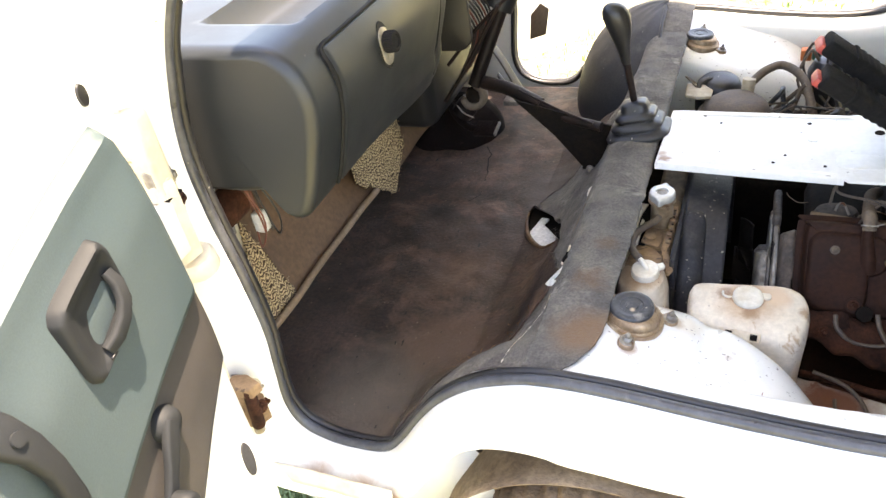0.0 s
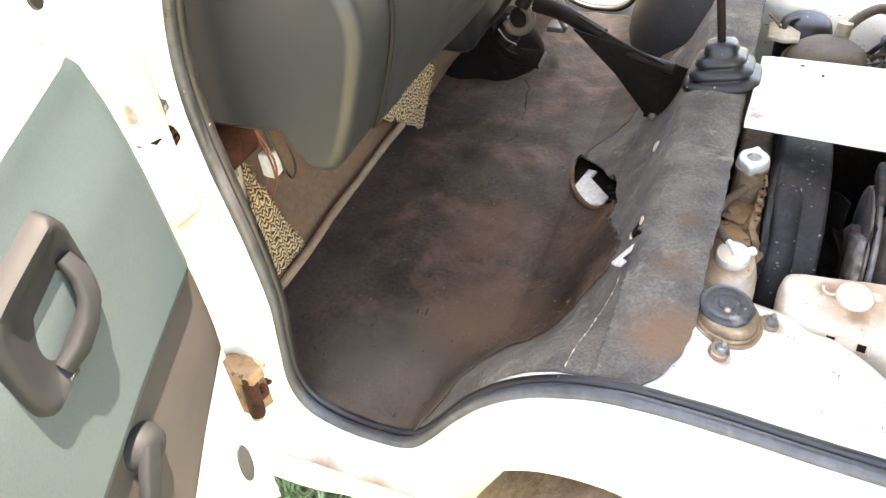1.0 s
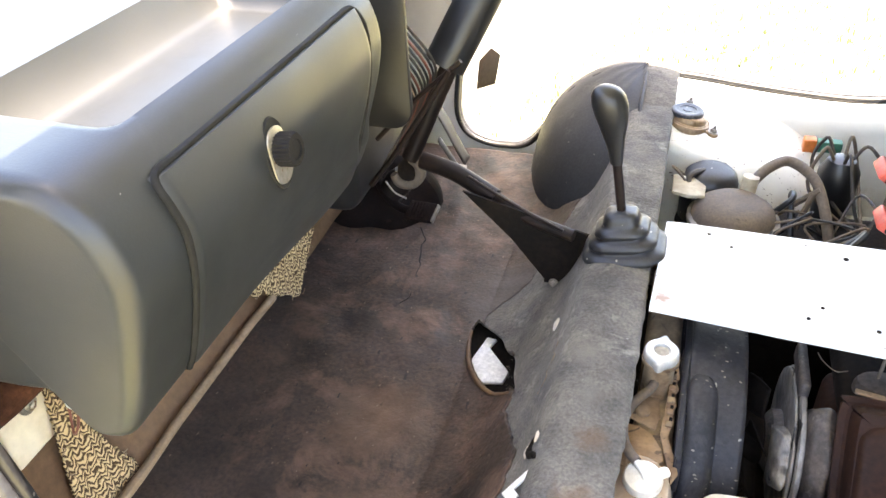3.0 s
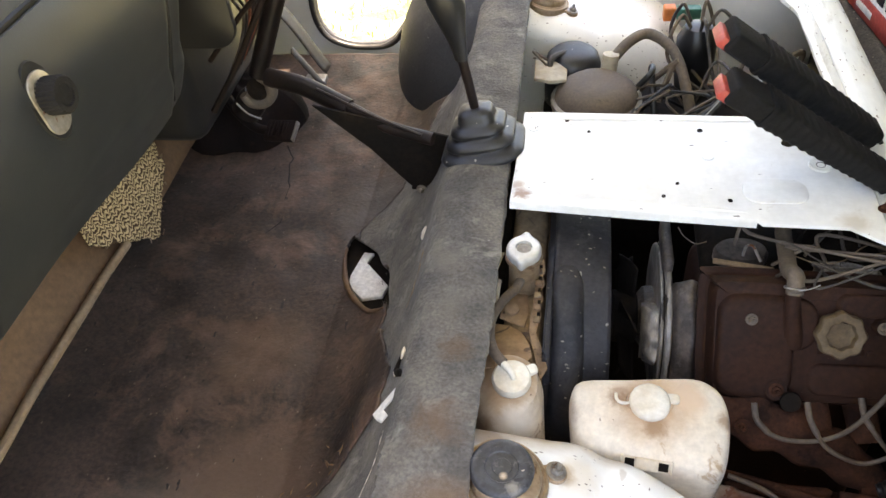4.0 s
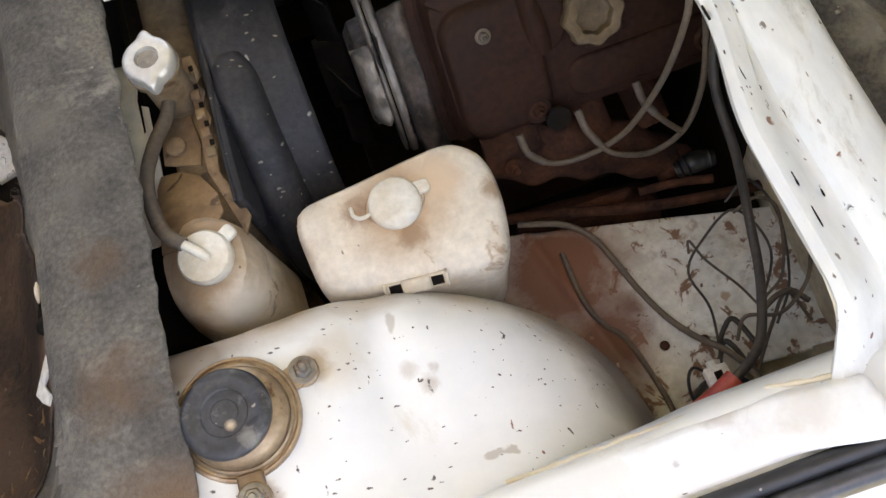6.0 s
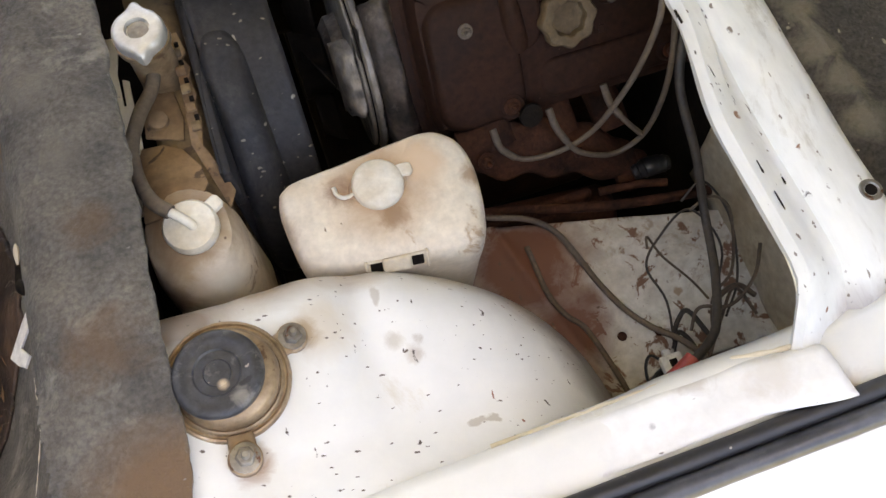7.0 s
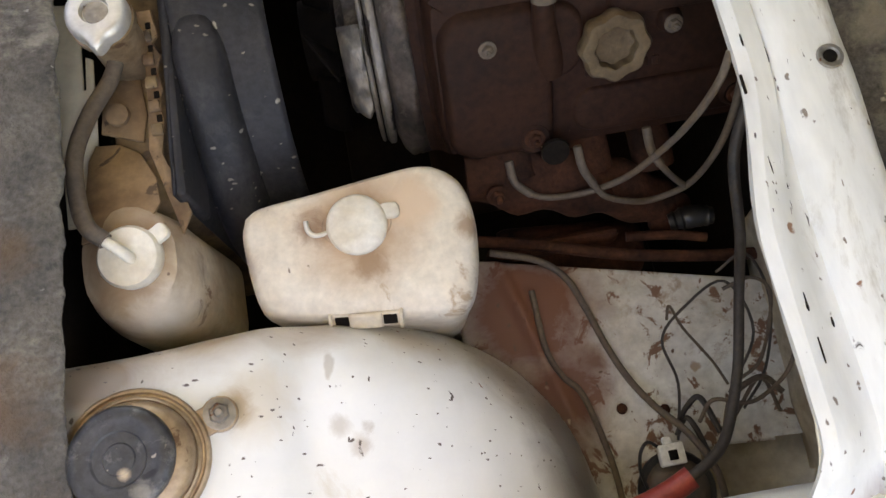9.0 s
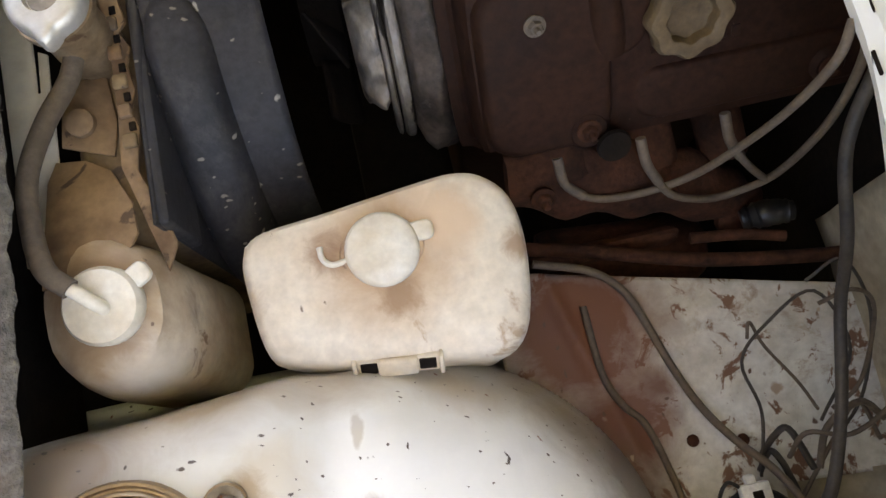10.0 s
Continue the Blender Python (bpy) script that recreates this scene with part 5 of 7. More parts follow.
# ---- open near door ----
TH = radians(81)
DM = Matrix.Translation((-0.630, 1.057, 0)) @ Matrix(((math.cos(TH), 0, math.sin(TH), 0), (-math.sin(TH), 0, math.cos(TH), 0), (0, 1, 0, 0), (0, 0, 0, 1)))
# door coordinates: along the door from the hinge, up, towards the cabin


def trim_top(r):
    return interp(r, [(0.22, 0.752), (0.34, 0.722), (0.43, 0.695), (0.50, 0.672), (0.66, 0.606), (0.96, 0.50)])


def trim_split(r):
    return interp(r, [(0.18, 0.474), (0.34, 0.421), (0.44, 0.380), (0.51, 0.348), (0.96, 0.19)])


def trim_low(r):
    return interp(r, [(0.18, 0.312), (0.28, 0.238), (0.38, 0.150), (0.50, 0.085), (0.96, 0.04)])


def trim_front(v):
    return interp(v, [(0.0, 0.191), (0.45, 0.198), (0.75, 0.207), (0.90, 0.216), (1.0, 0.236)])


front_door = thing("front_door", (-0.61, 1.06, -0.1), "white front door standing open, grey-green inner trim", "door")
shell_outline = [(0.176, -0.06), (0.20, -0.10), (0.94, -0.10), (0.97, -0.06), (0.97, 0.575), (0.66, 0.682), (0.50, 0.752), (0.40, 0.800), (0.345, 0.836), (0.340, 0.862), (0.40, 0.96), (0.55, 1.21), (0.97, 1.21), (0.97, 1.27), (0.50, 1.27), (0.40, 1.14), (0.27, 0.92), (0.212, 0.80), (0.198, 0.74), (0.186, 0.60), (0.176, 0.30)]
part("door_skin", prism(shell_outline, 0.098, DM @ Matrix.Translation((0, 0, -0.105)), 0.007, 3), M_PAINT, front_door, "white painted door shell with its window opening")
part("outer_skin", prism([(0.165, -0.06), (0.19, -0.10), (0.98, -0.10), (0.98, 0.58), (0.50, 0.752), (0.33, 0.836), (0.22, 0.80), (0.175, 0.60)], 0.012, DM @ Matrix.Translation((0, 0, -0.125)), 0.004), M_PAINT, front_door, "white outer door panel")


def trim_at(u, v):
    r = trim_front(v) + (0.955 - trim_front(v)) * u
    z = trim_split(r) * (1 - v) + trim_top(r) * v
    e = min(u * 9, (1 - v) * 3.2, 1.0)
    return DM @ Vector((r, z, -0.006 + 0.018 * sstep(0, 0.16, e) + 0.010 * sstep(0.90, 0.55, v) * sstep(0, 0.3, e)))


part("upper_trim", grid(trim_at, 70, 40), M_TRIM, front_door, "grey-green vinyl door trim", solid=0.006)


def lower_at(u, v):
    r = 0.184 + 0.77 * u
    z = trim_low(r) + (trim_split(r) - 0.003 - trim_low(r)) * v
    return DM @ Vector((r, z, -0.006 + 0.012 * sstep(0, 0.08, min(u * 6, v)) + 0.005 * math.sin(3.1 * v)))


part("lower_trim", grid(lower_at, 60, 28), M_TRIMDARK, front_door, "brown-grey lower trim pocket", solid=0.006)
part("trim_piping", tube([DM @ Vector((0.19 + 0.76 * k / 12, trim_split(0.19 + 0.76 * k / 12) - 0.001, 0.010)) for k in range(13)], 0.0022, 6, 3), M_STRIP, front_door, "pale piping between the two trims")
part("trim_edge_bead", tube([DM @ Vector((0.186 + 0.40 * k / 10, trim_low(0.186 + 0.40 * k / 10) - 0.002, 0.002)) for k in range(11)], 0.0026, 6, 3), M_STRIP, front_door, "pale edge of the lower trim")


def strap(points, widths, heights, m, n=4):
    """A flat moulded bar along points of a panel, wide across it and low above it."""
    path = [Vector(p) for p in points]
    rings_ = []
    for i, p in enumerate(path):
        t = (path[min(i + 1, len(path) - 1)] - path[max(i - 1, 0)]).normalized()
        side = Vector((-t.y, t.x, 0)).normalized()
        up_ = t.cross(side)
        up_ = up_ if up_.z > 0 else -up_
        rings_.append([m @ (p + side * x + up_ * y) for x, y in rounded(0, 0, widths[i], heights[i], min(widths[i], heights[i]) * 0.75, n)])
    return loft(rings_)


# latch: a raised slanting bezel round a dished cup, with the lever along its front side
BZ = spline([(0.352, 0.640, 0), (0.362, 0.656, 0), (0.380, 0.654, 0), (0.450, 0.634, 0), (0.470, 0.620, 0), (0.474, 0.600, 0), (0.472, 0.535, 0), (0.462, 0.512, 0), (0.444, 0.512, 0), (0.368, 0.544, 0), (0.354, 0.556, 0), (0.350, 0.580, 0), (0.352, 0.640, 0)], 4)[:-1]
bz_mid = Vector((0.412, 0.585, 0))
BM = DM @ Matrix.Translation((-0.016, 0, -0.006))


def bezel_ring(s, n, shift=0.0):
    return [BM @ Vector((bz_mid.x + shift + (p.x - bz_mid.x) * s, bz_mid.y + (p.y - bz_mid.y) * s, n)) for p in BZ]


bez = part("latch_bezel", loft([bezel_ring(1.05, 0.012), bezel_ring(1.0, 0.030), bezel_ring(0.97, 0.040), bezel_ring(0.91, 0.045), bezel_ring(0.82, 0.044, -0.003), bezel_ring(0.70, 0.040, -0.008), bezel_ring(0.60, 0.0345, -0.012), bezel_ring(0.35, 0.0325, -0.014), bezel_ring(0.06, 0.0325, -0.014)]), M_HANDLE, front_door, "grey plastic bezel of the door latch", smooth=60)
part("latch_lever", strap([(0.368, 0.612, 0.036), (0.369, 0.596, 0.046), (0.375, 0.575, 0.050), (0.389, 0.557, 0.050), (0.408, 0.543, 0.047), (0.426, 0.535, 0.040)], [0.008, 0.010, 0.011, 0.011, 0.011, 0.009], [0.006] * 6, BM), M_HANDLE, bez, "curved latch lever", smooth=60)
part("slot", box(0.418, 0.432, 0.524, 0.528, 0.0430, 0.0465, 0.0008, 1, BM), M_BLACK, bez, "small dark slot")
pull = part("pull_handle", strap([(0.566, 0.628, 0.010), (0.560, 0.618, 0.024), (0.549, 0.592, 0.038), (0.537, 0.560, 0.047), (0.530, 0.52, 0.051), (0.529, 0.47, 0.052), (0.533, 0.42, 0.049), (0.541, 0.37, 0.040), (0.549, 0.335, 0.025), (0.552, 0.320, 0.010)], [0.022, 0.025, 0.023, 0.018, 0.015, 0.0145, 0.0145, 0.016, 0.020, 0.020], [0.009, 0.011, 0.011, 0.010, 0.010, 0.010, 0.010, 0.010, 0.010, 0.008], DM @ Matrix.Translation((0.034, -0.012, -0.004))), M_HANDLE, front_door, "grey moulded pull handle", smooth=60)
part("screw_cover", lathe([(0.009, 0), (0.0085, 0.003), (0.003, 0.0035)], DM @ Matrix.Translation((0.579, 0.573, 0.0475)) @ Matrix.Rotation(radians(-18), 4, "X"), 16), M_HANDLE, pull)
crank = part("window_crank", join(lathe([(0.027, 0), (0.027, 0.012), (0.021, 0.026), (0.012, 0.030)], DM @ Matrix.Translation((0.371, 0.356, 0.006)), 28), strap([(0.372, 0.366, 0.030), (0.390, 0.345, 0.033), (0.414, 0.312, 0.034), (0.438, 0.281, 0.034), (0.449, 0.267, 0.033)], [0.013, 0.015, 0.012, 0.012, 0.010], [0.007] * 5, DM)), M_HANDLE, front_door, "grey window winder", smooth=60)
part("crank_knob", lathe([(0.012, 0), (0.020, 0.005), (0.021, 0.020), (0.019, 0.032), (0.014, 0.036), (0.004, 0.0365)], DM @ Matrix.Translation((0.444, 0.273, 0.036)), 24), M_HANDLE, crank)
part("grommet", lathe([(0.020, 0), (0.019, 0.004), (0.010, 0.005)], DM @ Matrix.Translation((0.220, 0.085, -0.0085)) @ Matrix.Diagonal((0.75, 2.1, 1, 1)), 22), M_COVER, front_door, "dark oval rubber plug")
window_frame = part("window_frame", tube([DM @ Vector(p) for p in ((0.352, 0.842, -0.040), (0.349, 0.862, -0.040), (0.405, 0.955, -0.045), (0.555, 1.20, -0.045), (0.96, 1.20, -0.045))], 0.010, 8, 5), M_COVER, front_door, "grey window channel")
part("window_weatherstrip", tube([DM @ Vector(p) for p in ((0.350, 0.840, -0.03), (0.40, 0.806, -0.03), (0.50, 0.758, -0.03), (0.66, 0.688, -0.03), (0.96, 0.580, -0.03))], 0.009, 8, 4), M_COVER, window_frame, "grey weatherstrip below the window")
part("corner_plug", lathe([(0.012, 0), (0.011, 0.004), (0.004, 0.005)], DM @ Matrix.Translation((0.216, 0.785, -0.0075)) @ Matrix.Diagonal((0.8, 1.3, 1, 1)), 14), M_BLACK, front_door, "small dark plug")


def hinge(z, material):
    leaf = part("hinge", join(box(-0.745, -0.690, 0.975, 1.030, z - 0.050, z + 0.050, 0.006), prism([(-0.035, -0.02), (0.015, -0.022), (0.03, 0.012), (-0.02, 0.03)], 0.07, Matrix.Translation((-0.690, 0.972, z - 0.035)), 0.006)), material, front_door, "cream painted hinge with rusty joints")
    part("pin", lathe([(0.011, -0.055), (0.011, 0.055), (0.007, 0.06)], Matrix.Translation((-0.682, 0.962, z)), 12), M_STEEL, leaf)
    bolt("bolt", (-0.690, 1.010, z + 0.022), (1, 0, 0), 0.010, leaf, M_STEEL)
    bolt("bolt", (-0.690, 1.010, z - 0.022), (1, 0, 0), 0.010, leaf, M_CASTIRON)
    return leaf


upper = part("upper_hinge", join(box(-0.745, -0.668, 0.955, 1.000, 0.545, 0.690, 0.010, 3), prism([(-0.04, -0.02), (0.022, -0.024), (0.030, 0.022), (-0.03, 0.03)], 0.115, Matrix.Translation((-0.690, 0.962, 0.430)), 0.008, 3)), M_JAMB, front_door, "cream pressed upper hinge")
part("hinge_arm", box(-0.690, -0.655, 0.895, 0.962, 0.450, 0.545, 0.007, 3), M_PAINT, upper, "white hinge arm")
part("pin_cap", lathe([(0.011, 0), (0.010, 0.006), (0.004, 0.007)], frame_at((-0.676, 0.972, 0.546), (0, 0, 1)), 16), M_JAMB, upper)
part("pillar_cup", lathe([(0.036, -0.02), (0.036, 0.004), (0.030, 0.012), (0.012, 0.014)], frame_at((-0.685, 0.985, 0.410), (0.1, -0.2, 1)), 24), M_JAMB, upper, "cream rounded cup below the hinge")
part("gap", box(-0.672, -0.665, 0.958, 0.998, 0.540, 0.545, 0.001, 1), M_GRIME_SHADE, upper, "dark joint line")
hinge(0.055, M_TANPLATE)
hinge(0.54, M_JAMB)
# check strap and knuckle of the lower hinge, standing proud of the pillar
knuckle = part("hinge_knuckle", join(box(-0.712, -0.660, 0.935, 0.985, 0.050, 0.135, 0.012, 3), prism([(-0.03, -0.02), (0.03, -0.012), (0.036, 0.012), (0.0, 0.026), (-0.028, 0.018)], 0.022, Matrix.Translation((-0.668, 0.948, 0.128)), 0.005)), M_TANPLATE, front_door, "rust-stained lower hinge knuckle")
part("pin", lathe([(0.012, -0.05), (0.013, -0.045), (0.012, 0.05), (0.008, 0.055)], frame_at((-0.655, 0.945, 0.09), (0.1, 0, 1)), 14), M_CASTIRON, knuckle)
bolt("bolt", (-0.662, 0.972, 0.120), (1, -0.6, 0.3), 0.010, knuckle, M_STEEL)
bolt("bolt", (-0.660, 0.965, 0.070), (1, -0.6, 0.3), 0.010, knuckle, M_CASTIRON)
part("rocker_lip", grid(lambda u, v: Vector((-0.73 + 0.31 * u, 0.966 - 0.006 * v, -0.100 - 0.014 * u - 0.045 * v + 0.004 * wob(u * 8, 3))), 24, 4), M_JAMB, van, "cream sill edge, stained with rust", solid=0.003)
(part("fender_edge", grid(lambda u, v: Vector((-0.70 - 0.10 * v, 0.955 + 0.02 * u, -0.25 + 1.02 * u - 0.02 * v)), 20, 6), M_JAMB, van))

# far door, standing open
far_door = thing("front_door", (-0.69, 2.86, -0.08), "white far door standing open over dry grass", "door")
FT = radians(62)
FM = Matrix.Translation((-0.69, 2.84, 0)) @ Matrix(((math.cos(FT), 0, math.sin(FT), 0), (math.sin(FT), 0, -math.cos(FT), 0), (0, 1, 0, 0), (0, 0, 0, 1)))
part("door_shell", prism([(0.03, 0.75), (0.02, 0.10), (0.05, -0.05), (0.12, -0.085), (0.90, -0.085), (0.94, -0.04), (0.95, 0.75)], 0.09, FM @ Matrix.Translation((0, 0, -0.09)), 0.02, 3), M_PAINT, far_door)
part("speaker_hole", prism([(-0.05, -0.05), (0.035, -0.062), (0.062, 0.03), (0.02, 0.065), (-0.035, 0.04)], 0.003, FM @ Matrix.Translation((0.135, 0.055, 0.0005)), 0.001), M_GRIME_SHADE, far_door, "dark opening in the door panel")


# ---- strut mounts ----
def strut(far):
    y = side_y(1.27, far)
    s = thing("strut_mount", (0.0, y, 0.13), "brass-coloured strut mount under a black rubber cap", "strut mount", "strut mounts")
    sgn = -1 if far else 1
    m = frame_at((-0.002, y - 0.002 * sgn, 0.135), (0.22, -0.02 * sgn, 1))
    part("flange", lathe([(0.0565, -0.022), (0.0570, 0.003), (0.0555, 0.0055), (0.0535, 0.006), (0.0520, 0.004), (0.0505, 0.004), (0.0495, 0.007), (0.0475, 0.008), (0.0455, 0.006)], m, 48), M_GOLD, s, "stepped brass-coloured flange")
    part("collar", lathe([(0.0468, 0.004), (0.0460, 0.012), (0.0445, 0.019), (0.040, 0.024), (0.030, 0.025)], m, 48), M_GOLD, s)
    cm_ = m @ Matrix.Translation((-0.0025, 0.002 * sgn, -0.006)) @ Matrix.Rotation(radians(-9), 4, "Y")
    part("rubber_cap", lathe([(0.036, 0.020), (0.0395, 0.0235), (0.0405, 0.030), (0.0395, 0.0345), (0.037, 0.0365), (0.030, 0.0372), (0.0285, 0.0362), (0.0215, 0.0365), (0.020, 0.0348), (0.0125, 0.0345), (0.0115, 0.0358), (0.004, 0.0360)], cm_, 48), M_TOPCAP, s, "dusty black ringed rubber cap")
    for dx, dy, lift in ((0.066, 0.026, 0.0), (-0.002, -0.073, 0.013)):
        part("ear", loft([[m @ Vector((x, y_ * sgn, z + lift)) for x, y_ in [(dx * q + 0.0135 * w * math.cos(b_), dy * q + 0.0135 * w * math.sin(b_)) for b_ in [2 * math.pi * j / 20 for j in range(20)]]] for q, w, z in ((1.0, 1.15, -0.016), (1.0, 1.1, -0.002), (1.0, 0.9, 0.000), (1.0, 0.4, 0.000))]), M_GOLD, s)
        part("ear_web", box(-0.012, 0.012, 0.050, 0.066, -0.006 + lift * 0.6, 0.001 + lift * 0.6, 0.003, 2, m @ Matrix.Rotation(math.atan2(dy * sgn, dx) - math.pi / 2, 4, "Z")), M_GOLD, s)
        bolt("nut", m @ Vector((dx, dy * sgn, lift - 0.001)), (0.22, -0.02 * sgn, 1), 0.0088, s, M_STEEL, 0.009)
    return s


strut(False)
strut(True)

# ---- coolant expansion bottle ----
small = thing("expansion_bottle", (0.0, 1.43, -0.10), "yellowed translucent expansion bottle, stained brown", "bottle")
rings = []
for z, hx, hy, cx, cy, r in ((-0.10, 0.052, 0.056, -0.009, 1.442, 0.03), (0.02, 0.052, 0.057, -0.012, 1.443, 0.042), (0.050, 0.052, 0.058, -0.012, 1.445, 0.048), (0.070, 0.049, 0.056, -0.012, 1.446, 0.050), (0.084, 0.044, 0.053, -0.013, 1.448, 0.045), (0.092, 0.036, 0.043, -0.005, 1.447, 0.036), (0.096, 0.028, 0.031, -0.006, 1.449, 0.028)):
    rings.append([Vector((x, y, z + 0.10 * (0.0 if z < 0.05 else (y - 1.43)))) for x, y in rounded(cx, cy, hx, hy, min(r, hx, hy) * 0.98, 6)])
part("bottle_body", loft(rings), M_TANKSMALL, small)
cap_m = frame_at((-0.006, 1.448, 0.096), (0.0, -0.14, 1))
part("cap", lathe([(0.0275, 0.0), (0.0285, 0.003), (0.0285, 0.013), (0.026, 0.0165), (0.008, 0.0175)], cap_m, 30), M_CAP, small, "yellowed screw cap")
part("cap_tab", prism(rounded(0, 0, 0.011, 0.008, 0.006), 0.006, cap_m @ Matrix.Translation((0.026, 0.016, 0.006)) @ Matrix.Rotation(radians(30), 4, "Z"), 0.002), M_CAP, small)
part("spout", tube([cap_m @ Vector((0.004, -0.004, 0.012)), cap_m @ Vector((0.0, 0.002, 0.024)), cap_m @ Vector((-0.018, 0.020, 0.030)), cap_m @ Vector((-0.026, 0.028, 0.030))], 0.0052, 10), M_CAP, small)
part("hose", tube([cap_m @ Vector((-0.012, 0.014, 0.029)), cap_m @ Vector((-0.026, 0.030, 0.030)), (-0.042, 1.506, 0.122), (-0.043, 1.548, 0.119), (-0.030, 1.590, 0.112), (-0.012, 1.625, 0.105), (-0.004, 1.648, 0.105)], 0.0078, 12), M_HOSE, small, "grey rubber overflow hose")
part("clip", join(box(0.002, 0.045, 1.352, 1.362, 0.040, 0.052, 0.002), box(0.010, 0.034, 1.345, 1.356, 0.046, 0.055, 0.002)), M_TANK, small)

# ---- washer bottle ----
big = thing("washer_bottle", (0.19, 1.43, -0.13), "large stained cream plastic washer bottle", "bottle")
TOP = [(0.083, 1.486), (0.078, 1.462), (0.084, 1.402), (0.100, 1.384), (0.150, 1.372), (0.235, 1.360), (0.276, 1.358), (0.298, 1.382), (0.309, 1.440), (0.304, 1.482), (0.284, 1.504), (0.262, 1.510), (0.230, 1.508), (0.160, 1.500), (0.100, 1.494)]
ring0 = [v for v in spline([(x, y, 0) for x, y in TOP + TOP[:1]], 4)][:-1]
cen = Vector((0.195, 1.430, 0))
rings = []
for s, z in ((0.93, -0.14), (0.97, -0.05), (1.0, 0.0), (1.0, 0.018), (0.985, 0.032), (0.955, 0.041), (0.90, 0.046), (0.60, 0.049), (0.30, 0.050)):
    rings.append([Vector((cen.x + (p.x - cen.x) * s, cen.y + (p.y - cen.y) * s, z + (0.12 * (cen.y + (p.y - cen.y) * s - 1.43) - 0.03 * (p.x - 0.195) * s + (0.001 * wob(p.x * 30, p.y * 30)) if z > -0.02 else 0))) for p in ring0])
part("bottle_body", loft(rings), M_TANK, big)
bm_ = frame_at((0.193, 1.457, 0.045), (0.03, -0.12, 1))
part("filler_neck", lathe([(0.046, -0.001), (0.040, 0.003), (0.030, 0.004), (0.026, 0.010)], bm_ @ Matrix.Diagonal((1.25, 0.85, 1, 1)), 30), M_TANK, big)
part("cap", lathe([(0.029, 0.004), (0.030, 0.008), (0.029, 0.014), (0.026, 0.017), (0.010, 0.018), (0.003, 0.0175)], bm_, 30), M_CAP, big, "whitish snap cap")
part("cap_tab", prism(rounded(0, 0, 0.010, 0.008, 0.006), 0.005, bm_ @ Matrix.Translation((0.033, 0.008, 0.008)), 0.002), M_CAP, big)
part("cap_strap", tube([bm_ @ Vector(p) for p in ((-0.026, -0.002, 0.008), (-0.040, -0.004, 0.010), (-0.047, 0.002, 0.009), (-0.048, 0.012, 0.008))], 0.0025, 8), M_CAP, big)
clip_m = frame_at((0.186, 1.366, 0.033), (-0.10, -0.80, 0.60), -4)
clip = part("clip", join(box(-0.033, 0.033, -0.009, 0.009, -0.010, 0.0, 0.002, 2, clip_m), box(-0.016, 0.016, -0.008, 0.010, -0.002, 0.004, 0.0025, 2, clip_m), box(-0.036, -0.032, -0.010, 0.010, -0.006, 0.004, 0.0012, 1, clip_m), box(0.032, 0.036, -0.010, 0.010, -0.006, 0.004, 0.0012, 1, clip_m)), M_TANKSMALL, big, "moulded mounting clip")
for x in (-0.0232, 0.0232):
    part("clip_slot", box(x - 0.0068, x + 0.0068, -0.0062, 0.0062, -0.004, 0.0007, 0.0008, 1, clip_m), M_GRIME_SHADE, clip, "dark slot in the clip")

# ---- radiator ----
radiator = thing("radiator", (0.0, 1.75, -0.30), "dust-coated brass radiator with an alloy filler cap", "radiator")
part("top_tank", box(-0.030, 0.034, 1.50, 2.02, 0.020, 0.070, 0.016, 3), M_RADIATOR, radiator)
part("core", box(-0.022, 0.028, 1.51, 2.01, -0.34, 0.032, 0.003), M_RADIATOR, radiator)
for k in range(24):
    y = 1.52 + 0.48 * k / 23
    part("fin", box(0.028, 0.031, y - 0.0025, y + 0.0025, -0.33, 0.028, 0.0005, 1), M_RADIATOR, radiator)
part("neck", lathe([(0.026, 0.07), (0.024, 0.13), (0.030, 0.135), (0.030, 0.142)], Matrix.Translation((-0.001, 1.666, 0)), 24), M_GOLD, radiator)
rc = frame_at((-0.001, 1.666, 0.142), (0.02, -0.04, 1), -15)
cap_outline = []
for k in range(64):
    a = 2 * math.pi * k / 64
    cap_outline.append(((0.0285 + 0.0095 * max(0, math.cos(2 * (a - 1.75))) ** 9) * math.cos(a), (0.0285 + 0.0095 * max(0, math.cos(2 * (a - 1.75))) ** 9) * math.sin(a)))
rcap = part("radiator_cap", loft([[rc @ Vector((x * s, y * s, z)) for x, y in cap_outline] for s, z in ((0.96, 0.0), (1.0, 0.003), (1.0, 0.011), (0.95, 0.016), (0.86, 0.0175))] + [[rc @ Vector((q * math.cos(2 * math.pi * k / 64), q * math.sin(2 * math.pi * k / 64), z)) for k in range(64)] for q, z in ((0.0215, 0.0180), (0.0135, 0.0178), (0.0122, 0.0130), (0.004, 0.0128))]), M_ALUCAP, radiator, "scratched alloy pressure cap")
part("cap_centre", lathe([(0.0115, 0.0125), (0.0112, 0.0138), (0.004, 0.0142)], rc, 20), M_STEEL, rcap)
def sheet(name, outline, z, slope, material, label="", thick=0.003):
    """A bent sheet-metal plate seen from above, tilted along the engine bay."""
    bm = prism(outline, thick, None, 0.0008)
    bmesh.ops.subdivide_edges(bm, edges=bm.edges[:], cuts=2)
    for v in bm.verts:
        v.co.z += z + slope * (v.co.y - 1.58) + 0.002 * wob(v.co.x * 50, v.co.y * 50)
    return part(name, bm, material, radiator, label)


